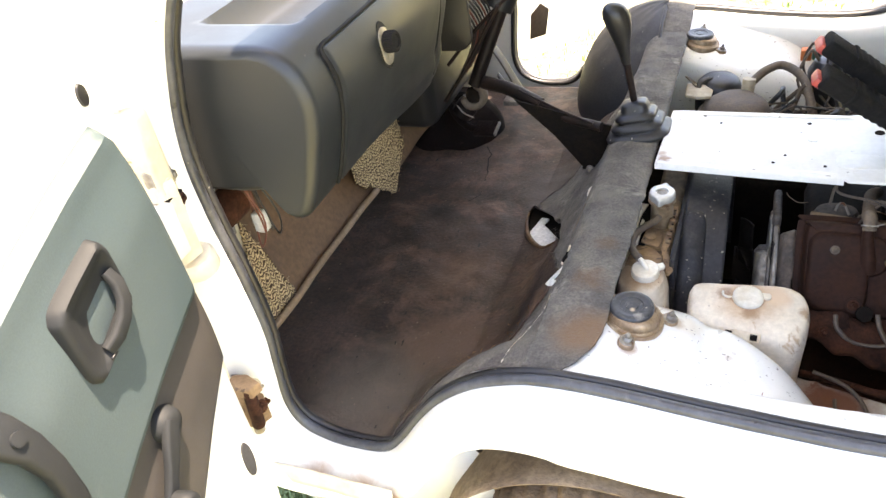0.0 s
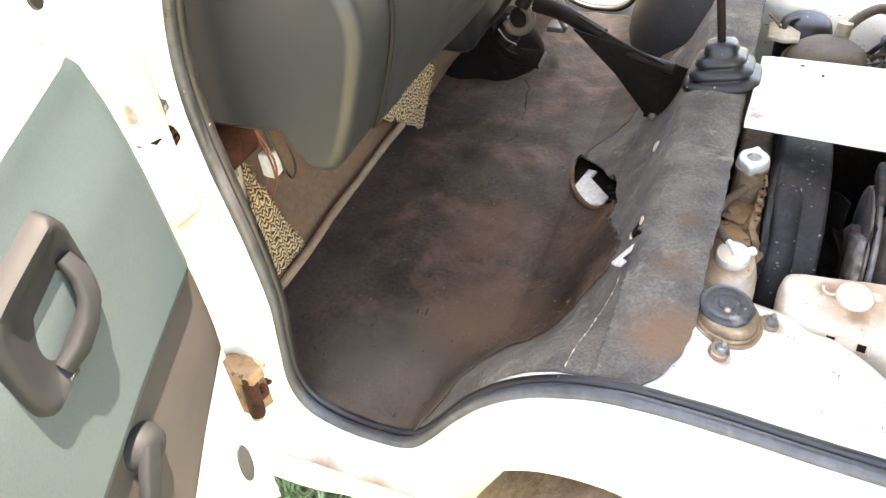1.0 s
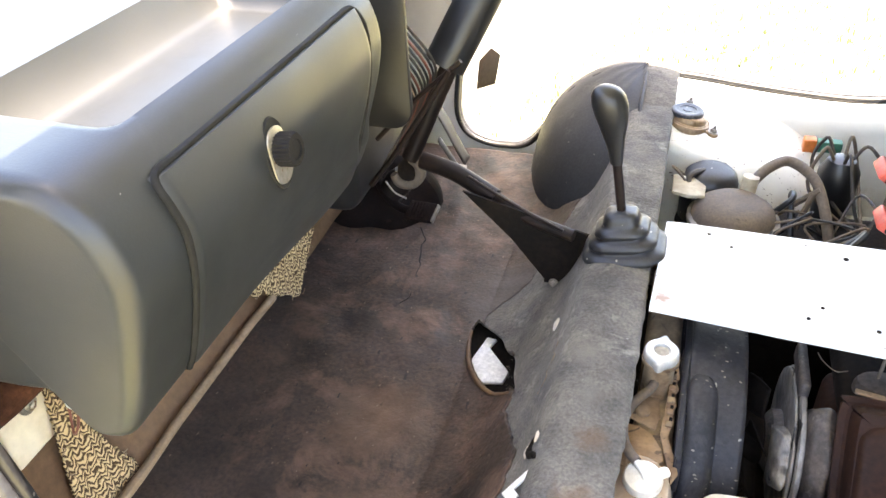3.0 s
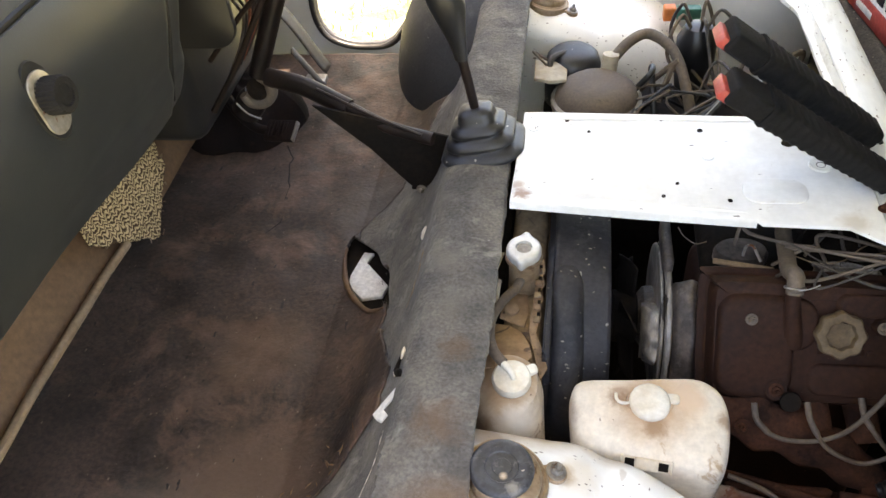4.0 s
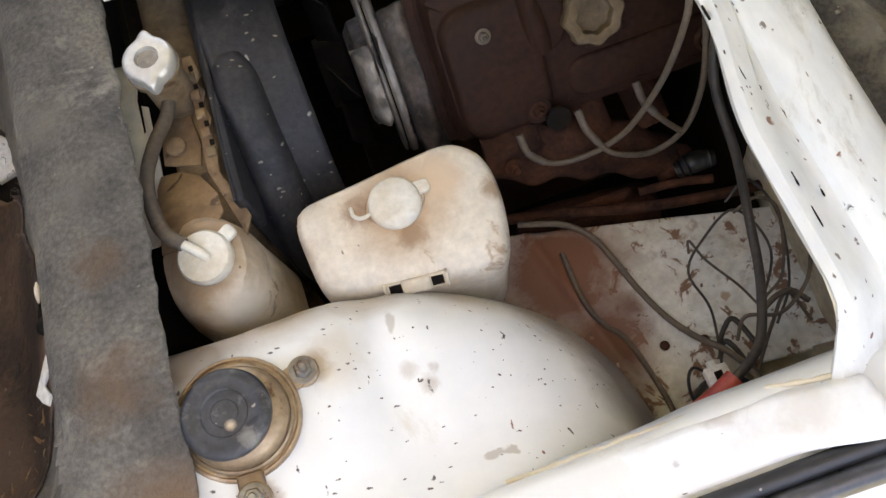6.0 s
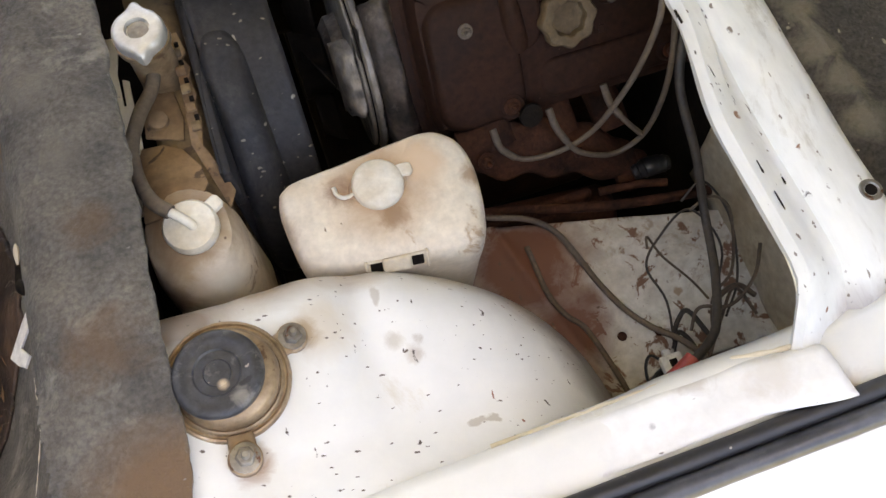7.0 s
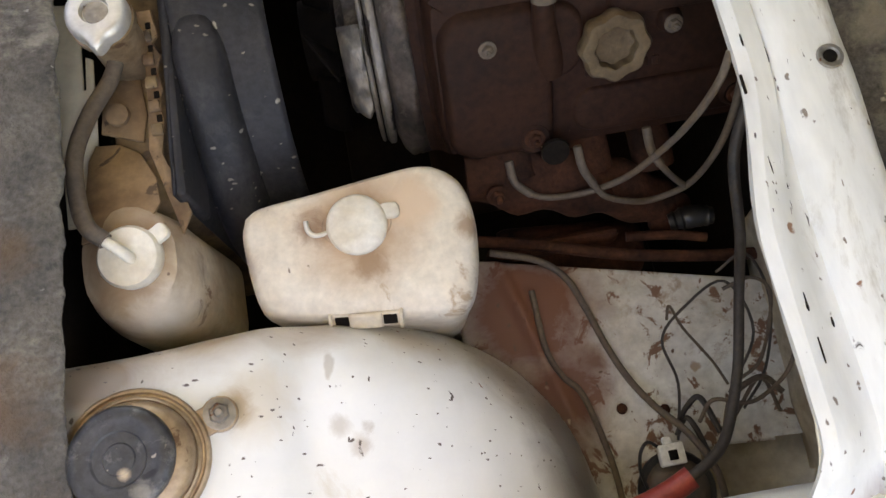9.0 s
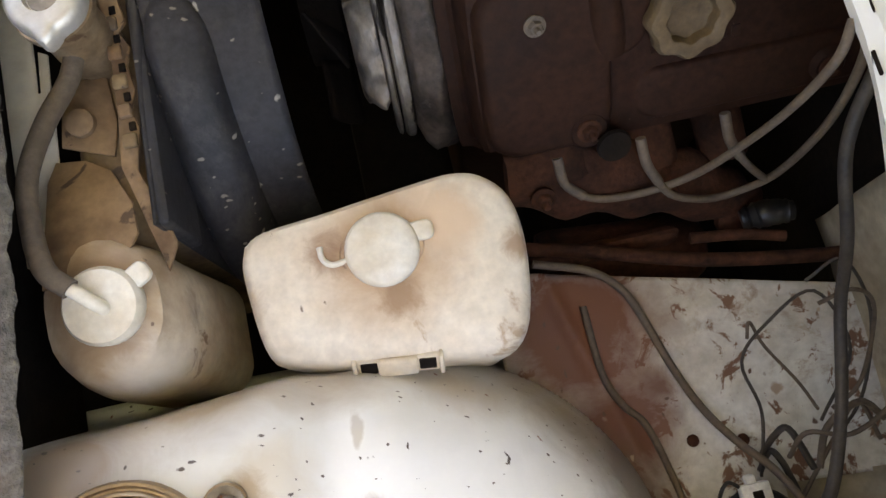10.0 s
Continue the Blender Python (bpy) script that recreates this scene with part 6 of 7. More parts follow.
sheet("support_plate", [(-0.078, 1.50), (-0.046, 1.50), (-0.042, 1.60), (-0.040, 1.672), (-0.047, 1.676), (-0.049, 1.640), (-0.052, 1.640), (-0.051, 1.685), (-0.040, 1.735), (-0.078, 1.74)], 0.066, 0.05, M_JAMB, "pale dusty support plate")
sheet("corner_plate", [(-0.052, 1.47), (0.004, 1.47), (0.020, 1.50), (0.016, 1.528), (0.000, 1.560), (-0.020, 1.574), (-0.044, 1.578), (-0.050, 1.560)], 0.068, -0.25, M_TANPLATE, "tan rounded corner plate")
sheet("rusted_plate", [(-0.036, 1.588), (0.004, 1.572), (0.010, 1.60), (0.006, 1.640), (-0.030, 1.645)], 0.0715, 0.0, M_TANPLATE, "dusty brown bent plate")
sheet("torn_flange", [(0.016, 1.700), (0.030, 1.700), (0.034, 1.672), (0.028, 1.664), (0.035, 1.650), (0.029, 1.636), (0.033, 1.615), (0.026, 1.600), (0.031, 1.585), (0.024, 1.552), (0.036, 1.520), (0.044, 1.490), (0.034, 1.470), (0.024, 1.510), (0.012, 1.556), (0.016, 1.60), (0.019, 1.66)], 0.084, 0.10, M_TANPLATE, "corroded perforated flange")
for k in range(5):
    part("tab", box(0.018, 0.029, 1.568 + 0.024 * k, 1.580 + 0.024 * k, 0.088 + 0.0024 * k, 0.0925 + 0.0024 * k, 0.0012, 1), M_TANPLATE if k % 2 else M_RADIATOR, radiator)
    part("slot", box(0.0235, 0.0285, 1.583 + 0.024 * k, 1.590 + 0.024 * k, 0.0855 + 0.0024 * k, 0.0895 + 0.0024 * k, 0.0004, 1), M_GRIME_SHADE, radiator)
part("drain_plug", lathe([(0.012, 0), (0.011, 0.010), (0.007, 0.012)], frame_at((-0.018, 1.604, 0.073), (0.1, -0.2, 1)), 18), M_TANPLATE, radiator)
# Black plate put in as the shade between radiator and shroud.
part("drain_shadow_plate", box(0.036, 0.047, 1.50, 1.75, 0.02, 0.098, 0.004, 2), M_SHROUD, radiator, "black plate standing in for the shaded gap beside the shroud")

# ---- fan shroud ----
shroud = thing("fan_shroud", (0.11, 1.75, -0.25), "dusty black plastic fan shroud", "fan shroud")


def shroud_at(u, v):
    a = radians(205 - 230 * u)
    x = 0.048 + 0.092 * v
    rr = 0.225 - 0.012 * v + 0.002 * wob(u * 9, v * 4)
    return Vector((x, 1.765 + 1.14 * rr * math.cos(a), -0.110 + rr * math.sin(a)))


part("shroud_ring", grid(shroud_at, 60, 12), M_SHROUD, shroud, solid=0.004)


def shroud_face(u, v):
    a = radians(205 - 230 * u)
    y, z = 1.765 + 1.14 * 0.225 * math.cos(a), -0.110 + 0.225 * math.sin(a)
    yb, zb = min(2.02, max(1.50, 1.765 + 0.42 * math.cos(a))), min(0.100, max(-0.33, -0.11 + 0.40 * math.sin(a)))
    return Vector((0.048 - 0.010 * v, y + (yb - y) * v, z + (zb - z) * v))


part("shroud_flange", grid(shroud_face, 60, 6), M_SHROUD, shroud, solid=0.003)


def scoop_at(u, v):
    a, c = radians(107 + 96 * v), 2 * u - 1
    end = math.sqrt(max(0.0, 1 - max(0.0, 1 - v / 0.13) ** 2))
    x = 0.071 + c * (0.027 + 0.006 * v) * max(end, 0.05)
    rr = 0.225 - 0.012 * (x - 0.048) / 0.092 + (0.020 + 0.012 * v) * end * math.sqrt(max(0.0, 1 - abs(c) ** 3)) - 0.004
    return Vector((x, 1.765 + 1.14 * rr * math.cos(a), -0.110 + rr * math.sin(a)))


part("shroud_scoop", grid(scoop_at, 22, 40), M_SHROUD, shroud, "rounded black duct on the shroud", smooth=70)

# ---- fan and front of the engine ----
fan = thing("cooling_fan", (0.185, 1.765, -0.11), "grimy black engine cooling fan", "fan")
part("fan_hub", lathe([(0.05, -0.02), (0.05, 0.02), (0.03, 0.03)], frame_at((0.175, 1.765, -0.11), (1, 0, 0)), 24), M_GRIME_SHADE, fan)
for k in range(6):
    a = radians(60 * k + 12)
    part("blade", grid(lambda u, v, a=a: Vector((0.165 + 0.03 * v, 1.765 + (0.05 + 0.07 * u) * math.cos(a + 0.5 * (v - 0.5)), -0.11 + (0.05 + 0.07 * u) * math.sin(a + 0.5 * (v - 0.5)))), 8, 5), M_GRIME_SHADE, fan, solid=0.003)

engine = thing("engine", (0.46, 1.66, -0.30), "grimy petrol engine with a tilted brown rocker cover", "engine")
EO = Vector((0.351, 1.612, 0.078))
EV, EW = Vector((0, 0.60, 0.80)), Vector((0, -0.80, 0.60))
EM = Matrix(((1, 0, 0, EO.x), (0, EV.y, EW.y, EO.y), (0, EV.z, EW.z, EO.z), (0, 0, 0, 1)))
# cover coordinates: along the engine, up the slope, out of the cover
COVER = [(-0.054, 0.050), (-0.064, 0.036), (-0.062, -0.112), (-0.050, -0.132), (0.0, -0.140), (0.30, -0.140), (0.32, -0.125), (0.32, 0.036), (0.30, 0.052), (-0.035, 0.062)]
cov = [v for v in spline([(x, y, 0) for x, y in COVER + COVER[:1]], 4)][:-1]
cc = Vector((0.13, -0.040, 0))


def scaled(s, h):
    return [EM @ Vector((cc.x + (p.x - cc.x) * (1 - s / 0.19), cc.y + (p.y - cc.y) * (1 - s / 0.12), h)) for p in cov]


cover = part("rocker_cover", loft([scaled(0.0, -0.050), scaled(0.0, -0.044), scaled(0.006, -0.040), scaled(0.008, -0.010), scaled(0.012, -0.002), scaled(0.020, 0.0)]), M_ENGINE, engine, "greasy brown pressed rocker cover")
part("cover_flange", loft([scaled(-0.008, -0.052), scaled(-0.008, -0.045), scaled(-0.002, -0.043)]), M_ENGINE, cover)


def boss(u, v, ru, rv, h, r=0.02):
    return loft([[EM @ Vector((x, y, z)) for x, y in rounded(u, v, ru * s, rv * s, r * s)] for s, z in ((1.04, -0.002), (1.01, h * 0.35), (0.97, h * 0.75), (0.92, h * 0.95), (0.84, h))])


for args in ((0.008, -0.048, 0.056, 0.080, 0.012, 0.03), (0.20, -0.095, 0.11, 0.025, 0.006, 0.02), (0.060, -0.010, 0.038, 0.040, 0.008, 0.03), (0.215, 0.022, 0.090, 0.018, 0.008, 0.016)):
    part("raised_panel", boss(*args), M_ENGINE, cover, smooth=80)
for u, v, q, mat_ in ((-0.001, -0.003, 0.55, M_HOSE), (0.041, -0.112, 1.0, M_CASTIRON), (0.188, -0.009, 0.6, M_HOSE), (0.262, -0.10, 0.8, M_CASTIRON)):
    part("bolt_well", lathe([(0.024 * q, -0.002), (0.019 * q, 0.010), (0.016 * q, 0.0125), (0.0135 * q, 0.0115)], EM @ Matrix.Translation((u, v, 0)), 24), M_ENGINE, cover)
    bolt("cover_bolt", EM @ Vector((u, v, 0.012)), EW, 0.0045 + 0.003 * q, cover, mat_, 0.007)
om = EM @ Matrix.Translation((0.127, -0.021, -0.010))
part("filler_neck", lathe([(0.034, -0.002), (0.030, 0.010), (0.027, 0.018)], om, 28), M_ENGINE, cover)
part("oil_cap", lathe([(0.033, 0.014), (0.0355, 0.017), (0.0355, 0.029), (0.033, 0.033), (0.0235, 0.0338), (0.0215, 0.0325), (0.0205, 0.021), (0.004, 0.0205)], om, 64, 8, 0.055), M_OILCAP, cover, "dusty lobed oil filler cap")
part("cap_recess", lathe([(0.0195, 0.0200), (0.0190, 0.0222), (0.004, 0.0218)], om, 28), M_OILCAP, cover, "dusty recess of the cap")
# raised maker's lettering, too worn to read
for k in range(7):
    part("letter_bar", box(0.10 + 0.012 * k, 0.1075 + 0.012 * k, -0.056, -0.046, -0.001, 0.0012, 0.0005, 1, EM), M_ENGINE, cover)
part("breather_stub", tube([EM @ Vector(p) for p in ((0.062, -0.040, -0.006), (0.060, -0.018, 0.004), (0.057, 0.006, 0.012), (0.055, 0.030, 0.018), (0.056, 0.060, 0.022))], 0.0105, 14, 6, rfun=lambda t: 1.0 + 0.9 * (1 - t) ** 2), M_ENGINE, cover)
ribbed = spline([EM @ Vector((0.056, 0.040, 0.020)), EM @ Vector((0.056, 0.066, 0.020)), (0.409, 1.672, 0.120), (0.413, 1.705, 0.112), (0.417, 1.740, 0.106), (0.424, 1.790, 0.098), (0.440, 1.83, 0.08)], 6)
hose_ = part("breather_hose", tube(ribbed, 0.0128, 14, 2, rfun=lambda t: 1.0 + 0.05 * math.sin(t * 260)), M_LEAD, engine, "ribbed grey breather hose")
part("hose_clamp", tube([EM @ Vector((0.056 + 0.0145 * math.cos(a), 0.050, 0.020 + 0.0145 * math.sin(a))) for a in [2 * math.pi * k / 12 for k in range(13)]], 0.0016, 6, 2), M_STEEL, hose_, "wire hose clip")
part("clip_tail", tube([EM @ Vector(p) for p in ((0.058, 0.048, 0.036), (0.072, 0.052, 0.040), (0.086, 0.058, 0.038))], 0.0010, 6), M_STEEL, engine)
part("wire_hook", tube([(0.398, 1.527, -0.010), (0.409, 1.519, -0.016), (0.418, 1.522, -0.010), (0.420, 1.527, -0.002)], 0.0009, 6), M_LEAD, engine, "bent pale wire")
part("stay_plate", box(-0.047, 0.047, -0.006, 0.006, -0.002, 0.002, 0.0015, 1, Matrix.Translation((0.350, 1.708, 0.092)) @ Matrix.Rotation(radians(-11), 4, "Z")), M_STRIP, engine, "flat alloy stay")
part("cylinder_head", box(-0.050, 0.32, -0.140, 0.050, -0.14, -0.048, 0.012, 2, EM), M_CASTIRON, engine)
part("engine_block", box(0.295, 0.62, 1.60, 1.90, -0.46, -0.02, 0.03, 3), M_ENGINE, engine)
part("intake_side", join(box(0.30, 0.60, 1.74, 1.95, -0.02, 0.050, 0.03, 3), lathe([(0.05, 0), (0.055, 0.02), (0.05, 0.05), (0.03, 0.055)], frame_at((0.50, 1.78, 0.040), (0, -0.4, 1)), 24)), M_GRIME_SHADE, engine)
part("carburettor_lid", loft([[Vector((0.360 + 0.045 * s * math.cos(a), 1.772 + 0.030 * s * math.sin(a), z)) for a in [2 * math.pi * k / 24 for k in range(24)]] for s, z in ((1, 0.045), (1, 0.060), (0.9, 0.068), (0.5, 0.070))]), M_ALLOY, engine, "dirty alloy carburettor lid")
flange = part("carburettor_flange", loft([[Vector((0.510 + 0.048 * s * math.cos(a) * (1 + 0.12 * math.sin(3 * a)), 1.700 + 0.024 * s * math.sin(a) - 0.15 * (0.048 * s * math.cos(a)), z)) for a in [2 * math.pi * k / 28 for k in range(28)]] for s, z in ((1.0, 0.055), (1.0, 0.085), (0.93, 0.093), (0.80, 0.095), (0.74, 0.088), (0.2, 0.086))]), M_WORN, engine, "pale alloy carburettor flange")
bolt("flange_bolt", (0.478, 1.704, 0.093), (0, -0.2, 1), 0.005, flange)
part("spring_clip", tube([(0.352, 1.728, 0.094), (0.358, 1.742, 0.102), (0.368, 1.742, 0.104), (0.374, 1.728, 0.098), (0.378, 1.716, 0.094)], 0.0024, 8), M_STEEL, engine, "bright bent spring clip")
for pts, mat_ in (([(0.440, 1.752, 0.098), (0.458, 1.746, 0.104), (0.490, 1.728, 0.108), (0.525, 1.722, 0.108), (0.567, 1.729, 0.110)], M_STRIP),
                  ([(0.430, 1.726, 0.100), (0.460, 1.706, 0.104), (0.500, 1.712, 0.106), (0.530, 1.738, 0.108), (0.555, 1.760, 0.100)], M_STRIP),
                  ([(0.256, 1.800, 0.088), (0.262, 1.775, 0.092), (0.280, 1.758, 0.090), (0.300, 1.768, 0.086)], M_LEAD)):
    part("thin_wire", tube(pts, 0.0010, 6, 5), mat_, engine, "thin wire beside the carburettor")

# exhaust manifold: one broad cast bar with scalloped ports and a rounded outlet
def manifold_ring(x, y, z, up_, out_):
    return [Vector((x, y, z)) + EV * (up_ * math.sin(a) * (1 + 0.12 * math.sin(x * 90))) + EW * (out_ * math.cos(a)) + Vector((0.002 * wob(x * 40, a), 0, 0)) for a in [2 * math.pi * k / 20 for k in range(20)]]


bar = spline([(0.315, 1.520, -0.052), (0.36, 1.514, -0.058), (0.42, 1.506, -0.074), (0.48, 1.498, -0.100), (0.53, 1.488, -0.130), (0.565, 1.478, -0.160), (0.585, 1.470, -0.185)], 6)
manifold = part("exhaust_manifold", loft([manifold_ring(p.x, p.y, p.z, interp(i / (len(bar) - 1), [(0, 0.030), (0.2, 0.044), (0.6, 0.040), (0.85, 0.036), (1, 0.018)]), interp(i / (len(bar) - 1), [(0, 0.012), (0.3, 0.018), (0.85, 0.026), (1, 0.012)])) for i, p in enumerate(bar)]), M_CASTIRON, engine, "rusty cast exhaust manifold", smooth=70)
for x, z in ((0.365, -0.015), (0.455, -0.035), (0.535, -0.060)):
    part("runner", tube([(x, 1.60, z - 0.010), (x + 0.003, 1.55, z - 0.020), (x + 0.008, 1.515, z - 0.042)], 0.024, 14), M_CASTIRON, manifold)
part("port_hole", lathe([(0.016, 0), (0.015, 0.004), (0.005, 0.0045)], frame_at((0.412, 1.520, -0.012), (0.0, -0.8, 0.6)), 20), M_GRIME_SHADE, manifold, "dark gap between two ports")
part("outlet_flange", lathe([(0.030, 0), (0.032, 0.008), (0.024, 0.014), (0.010, 0.016)], frame_at((0.562, 1.470, -0.160), (0.35, -0.75, 0.55)), 22), M_CASTIRON, manifold)
for x, z in ((0.345, -0.060), (0.475, -0.098)):
    bolt("manifold_bolt", (x, 1.496 - 0.05 * (x - 0.34), z + 0.010), (0, -0.8, 0.6), 0.008, engine, M_CASTIRON, 0.008)
part("lower_bracket", box(0.33, 0.50, 1.45, 1.47, -0.26, -0.16, 0.012, 2), M_CASTIRON, engine)
part("starter_body", lathe([(0.036, -0.11), (0.040, -0.10), (0.040, 0.06), (0.030, 0.075), (0.012, 0.08)], frame_at((0.46, 1.455, -0.225), (1, -0.1, 0)), 22), M_CASTIRON, engine, "rusty starter motor low beside the block")
part("heat_pipe", tube([(0.31, 1.480, -0.158), (0.387, 1.458, -0.150), (0.46, 1.434, -0.147), (0.517, 1.418, -0.146), (0.60, 1.402, -0.144), (0.655, 1.394, -0.142)], 0.0075, 10), M_CASTIRON, engine)

# belt pulley and water pump body behind the fan, round the fan's own axis

def about_fan(profile, a0=0.0, a1=360.0, soft=0.0, n=72):
    """Turns (x, radius) about the fan's axis; a part turn dies away at both ends."""
    def at(u, v):
        k = u * (len(profile) - 1)
        i = min(int(k), len(profile) - 2)
        x, r = (profile[i][m] + (profile[i + 1][m] - profile[i][m]) * (k - i) for m in (0, 1))
        if soft:
            r = 0.095 + (r - 0.095) * sstep(0, soft, v) * sstep(0, soft, 1 - v)
            r *= 1 + 0.060 * wob(v * 9, u * 4, 2)
        a = radians(a0 + (a1 - a0) * v)
        return Vector((x + 0.005, 1.765 + r * math.cos(a), -0.110 + r * math.sin(a)))
    return grid(at, (len(profile) - 1) * 3, n)


timing = part("pump_body", about_fan([(0.243, 0.09), (0.244, 0.140), (0.250, 0.158), (0.260, 0.166), (0.272, 0.168), (0.284, 0.160), (0.292, 0.140), (0.294, 0.09)], 92, 215, 0.16), M_ALLOY, engine, "dirty grey lumpy water pump body", smooth=60)
pulley = part("belt_pulley", about_fan([(0.222, 0.03), (0.2225, 0.130), (0.224, 0.1395), (0.227, 0.1415), (0.2285, 0.1395), (0.229, 0.1365), (0.2305, 0.1365), (0.231, 0.1400), (0.234, 0.1450), (0.240, 0.1455), (0.2425, 0.143), (0.244, 0.130), (0.245, 0.03)]), M_WORN, timing, "worn bright belt pulley rim", smooth=50)
part("belt_seam", about_fan([(0.2286, 0.1390), (0.2290, 0.1405), (0.2302, 0.1405), (0.2306, 0.1390)]), M_GRIME_SHADE, pulley, "dark belt in the groove")
part("side_boss", about_fan([(0.222, 0.09), (0.2215, 0.132), (0.216, 0.137), (0.208, 0.133), (0.200, 0.124), (0.196, 0.110), (0.195, 0.09)], 116, 182, 0.22), M_WORN, timing, "rounded grey boss on the pulley", smooth=60)
part("pulley_nose", about_fan([(0.222, 0.060), (0.205, 0.058), (0.195, 0.045), (0.190, 0.02)]), M_ALLOY, timing)
part("belt_stay", box(0.232, 0.250, 1.745, 1.86, 0.020, 0.060, 0.008, 2), M_ALLOY, timing, "dirty alloy stay above the pulley")
# Added near-black sheet under the engine, so its gaps stay dark.
part("engine_shade_sheet", box(0.16, 0.62, 1.45, 2.45, -0.47, -0.45, 0.01), M_GRIME_SHADE, engine)

# ignition leads and bay cables
leads = thing("ignition_leads", (0.45, 1.5, -0.06), "dusty grey spark plug leads looping off the engine", "cable")
for pts in ([(0.366, 1.503, -0.040), (0.383, 1.491, -0.055), (0.410, 1.485, -0.063), (0.452, 1.483, -0.058), (0.487, 1.483, -0.030), (0.512, 1.485, 0.030), (0.525, 1.487, 0.090), (0.534, 1.495, 0.145), (0.545, 1.515, 0.160)],
            [(0.440, 1.500, -0.026), (0.452, 1.486, -0.045), (0.468, 1.474, -0.062), (0.505, 1.469, -0.084), (0.535, 1.470, -0.088), (0.560, 1.470, -0.055), (0.567, 1.474, 0.010), (0.562, 1.480, 0.080), (0.556, 1.495, 0.140), (0.556, 1.515, 0.160)],
            [(0.512, 1.500, -0.008), (0.522, 1.486, -0.020), (0.536, 1.476, -0.036), (0.557, 1.470, -0.062)]):
    lead = part("lead", tube(pts, 0.0037, 10), M_LEAD, leads)
    part("plug_boot", tube([(pts[0][0] - 0.004, pts[0][1] + 0.02, pts[0][2] + 0.016), pts[0], pts[1]], 0.0048, 10, 4), M_HOSE, lead)
cable = thing("bay_cable", (0.56, 1.32, -0.1), "dark taped cable hanging down the engine bay", "cable")
part("cable", tube([(0.572, 1.50, 0.150), (0.556, 1.45, 0.085), (0.566, 1.385, 0.02), (0.570, 1.335, -0.035), (0.550, 1.26, -0.045), (0.518, 1.200, -0.036), (0.492, 1.178, -0.026), (0.463, 1.164, -0.023)], 0.0055, 10), M_WIRE, cable)
pipe = thing("vacuum_hose", (0.45, 1.30, -0.15), "brown dusty hose lying across the tray", "hose")
part("hose", tube([(0.33, 1.45, -0.12), (0.385, 1.432, -0.128), (0.415, 1.405, -0.135), (0.430, 1.369, -0.142), (0.445, 1.32, -0.148), (0.462, 1.276, -0.148), (0.482, 1.24, -0.140), (0.505, 1.204, -0.118), (0.524, 1.16, -0.118), (0.530, 1.115, -0.14), (0.53, 1.09, -0.17)], 0.0042, 10), M_HOSE, pipe)
loops = thing("loose_wires", (0.55, 1.28, -0.13), "thin loose wires curled over the tray", "wiring")
for k, pts in enumerate(([(0.50, 1.20, -0.15), (0.508, 1.26, -0.12), (0.500, 1.31, -0.11), (0.53, 1.34, -0.10), (0.58, 1.36, -0.09), (0.60, 1.30, -0.10), (0.565, 1.24, -0.13)],
                         [(0.508, 1.33, -0.10), (0.515, 1.345, -0.10), (0.53, 1.32, -0.12), (0.555, 1.28, -0.13), (0.57, 1.25, -0.14)],
                         [(0.58, 1.22, -0.14), (0.61, 1.26, -0.12), (0.62, 1.33, -0.08), (0.60, 1.38, -0.06), (0.57, 1.37, -0.08)],
                         [(0.53, 1.17, -0.15), (0.57, 1.22, -0.13), (0.605, 1.25, -0.13), (0.62, 1.21, -0.14)])):
    part("wire", tube(pts, 0.0017 + 0.0006 * (k == 3), 7), (M_WIRE, M_HOSE)[k % 2], loops)
plug = thing("wiring_connector", (0.485, 1.18, -0.155), "white connector beside a faded red cap", "connector")
part("shell", join(box(0.470, 0.499, 1.174, 1.198, -0.142, -0.130, 0.002), box(0.478, 0.488, 1.196, 1.206, -0.142, -0.133, 0.002)), M_WHITEPL, plug)
part("red_cap", tube([(0.412, 1.146, -0.034), (0.428, 1.150, -0.030), (0.448, 1.157, -0.026), (0.468, 1.166, -0.022)], 0.0115, 14), M_RED, plug, "faded red boot")
part("tail", tube([(0.472, 1.196, -0.136), (0.460, 1.204, -0.130), (0.450, 1.194, -0.132), (0.447, 1.175, -0.14), (0.452, 1.155, -0.15)], 0.002, 6), M_BLACK, plug)
for x, y in ((0.449, 1.246), (0.498, 1.236)):
    (part("tray_hole", lathe([(0.0065, 0), (0.006, 0.0015), (0.002, 0.0012)], Matrix.Translation((x, y, tray_z(x, y) + 0.001)), 14), M_CASTIRON, van, "rusty drain hole"))
part("socket", box(0.480, 0.490, 1.180, 1.191, -0.1305, -0.1285, 0.0005, 1), M_GRIME_SHADE, plug, "dark square socket")
horn = thing("rubber_bellows", (0.487, 1.148, -0.165), "dark dusty rubber bellows at the tray edge", "bellows")
part("dome", lathe([(0.040, -0.04), (0.040, -0.010), (0.036, 0.006), (0.026, 0.016), (0.010, 0.020), (0.003, 0.020)], Matrix.Translation((0.487, 1.146, -0.160)), 28), M_HOSE, horn)
part("bead", lathe([(0.043, -0.004), (0.045, 0.0), (0.043, 0.004), (0.038, 0.004)], Matrix.Translation((0.487, 1.146, -0.160)), 28), M_RUBBER, horn)
line = thing("brake_line", (0.40, 1.28, -0.155), "thin dusty pipe along the rusty side of the tray", "pipe")
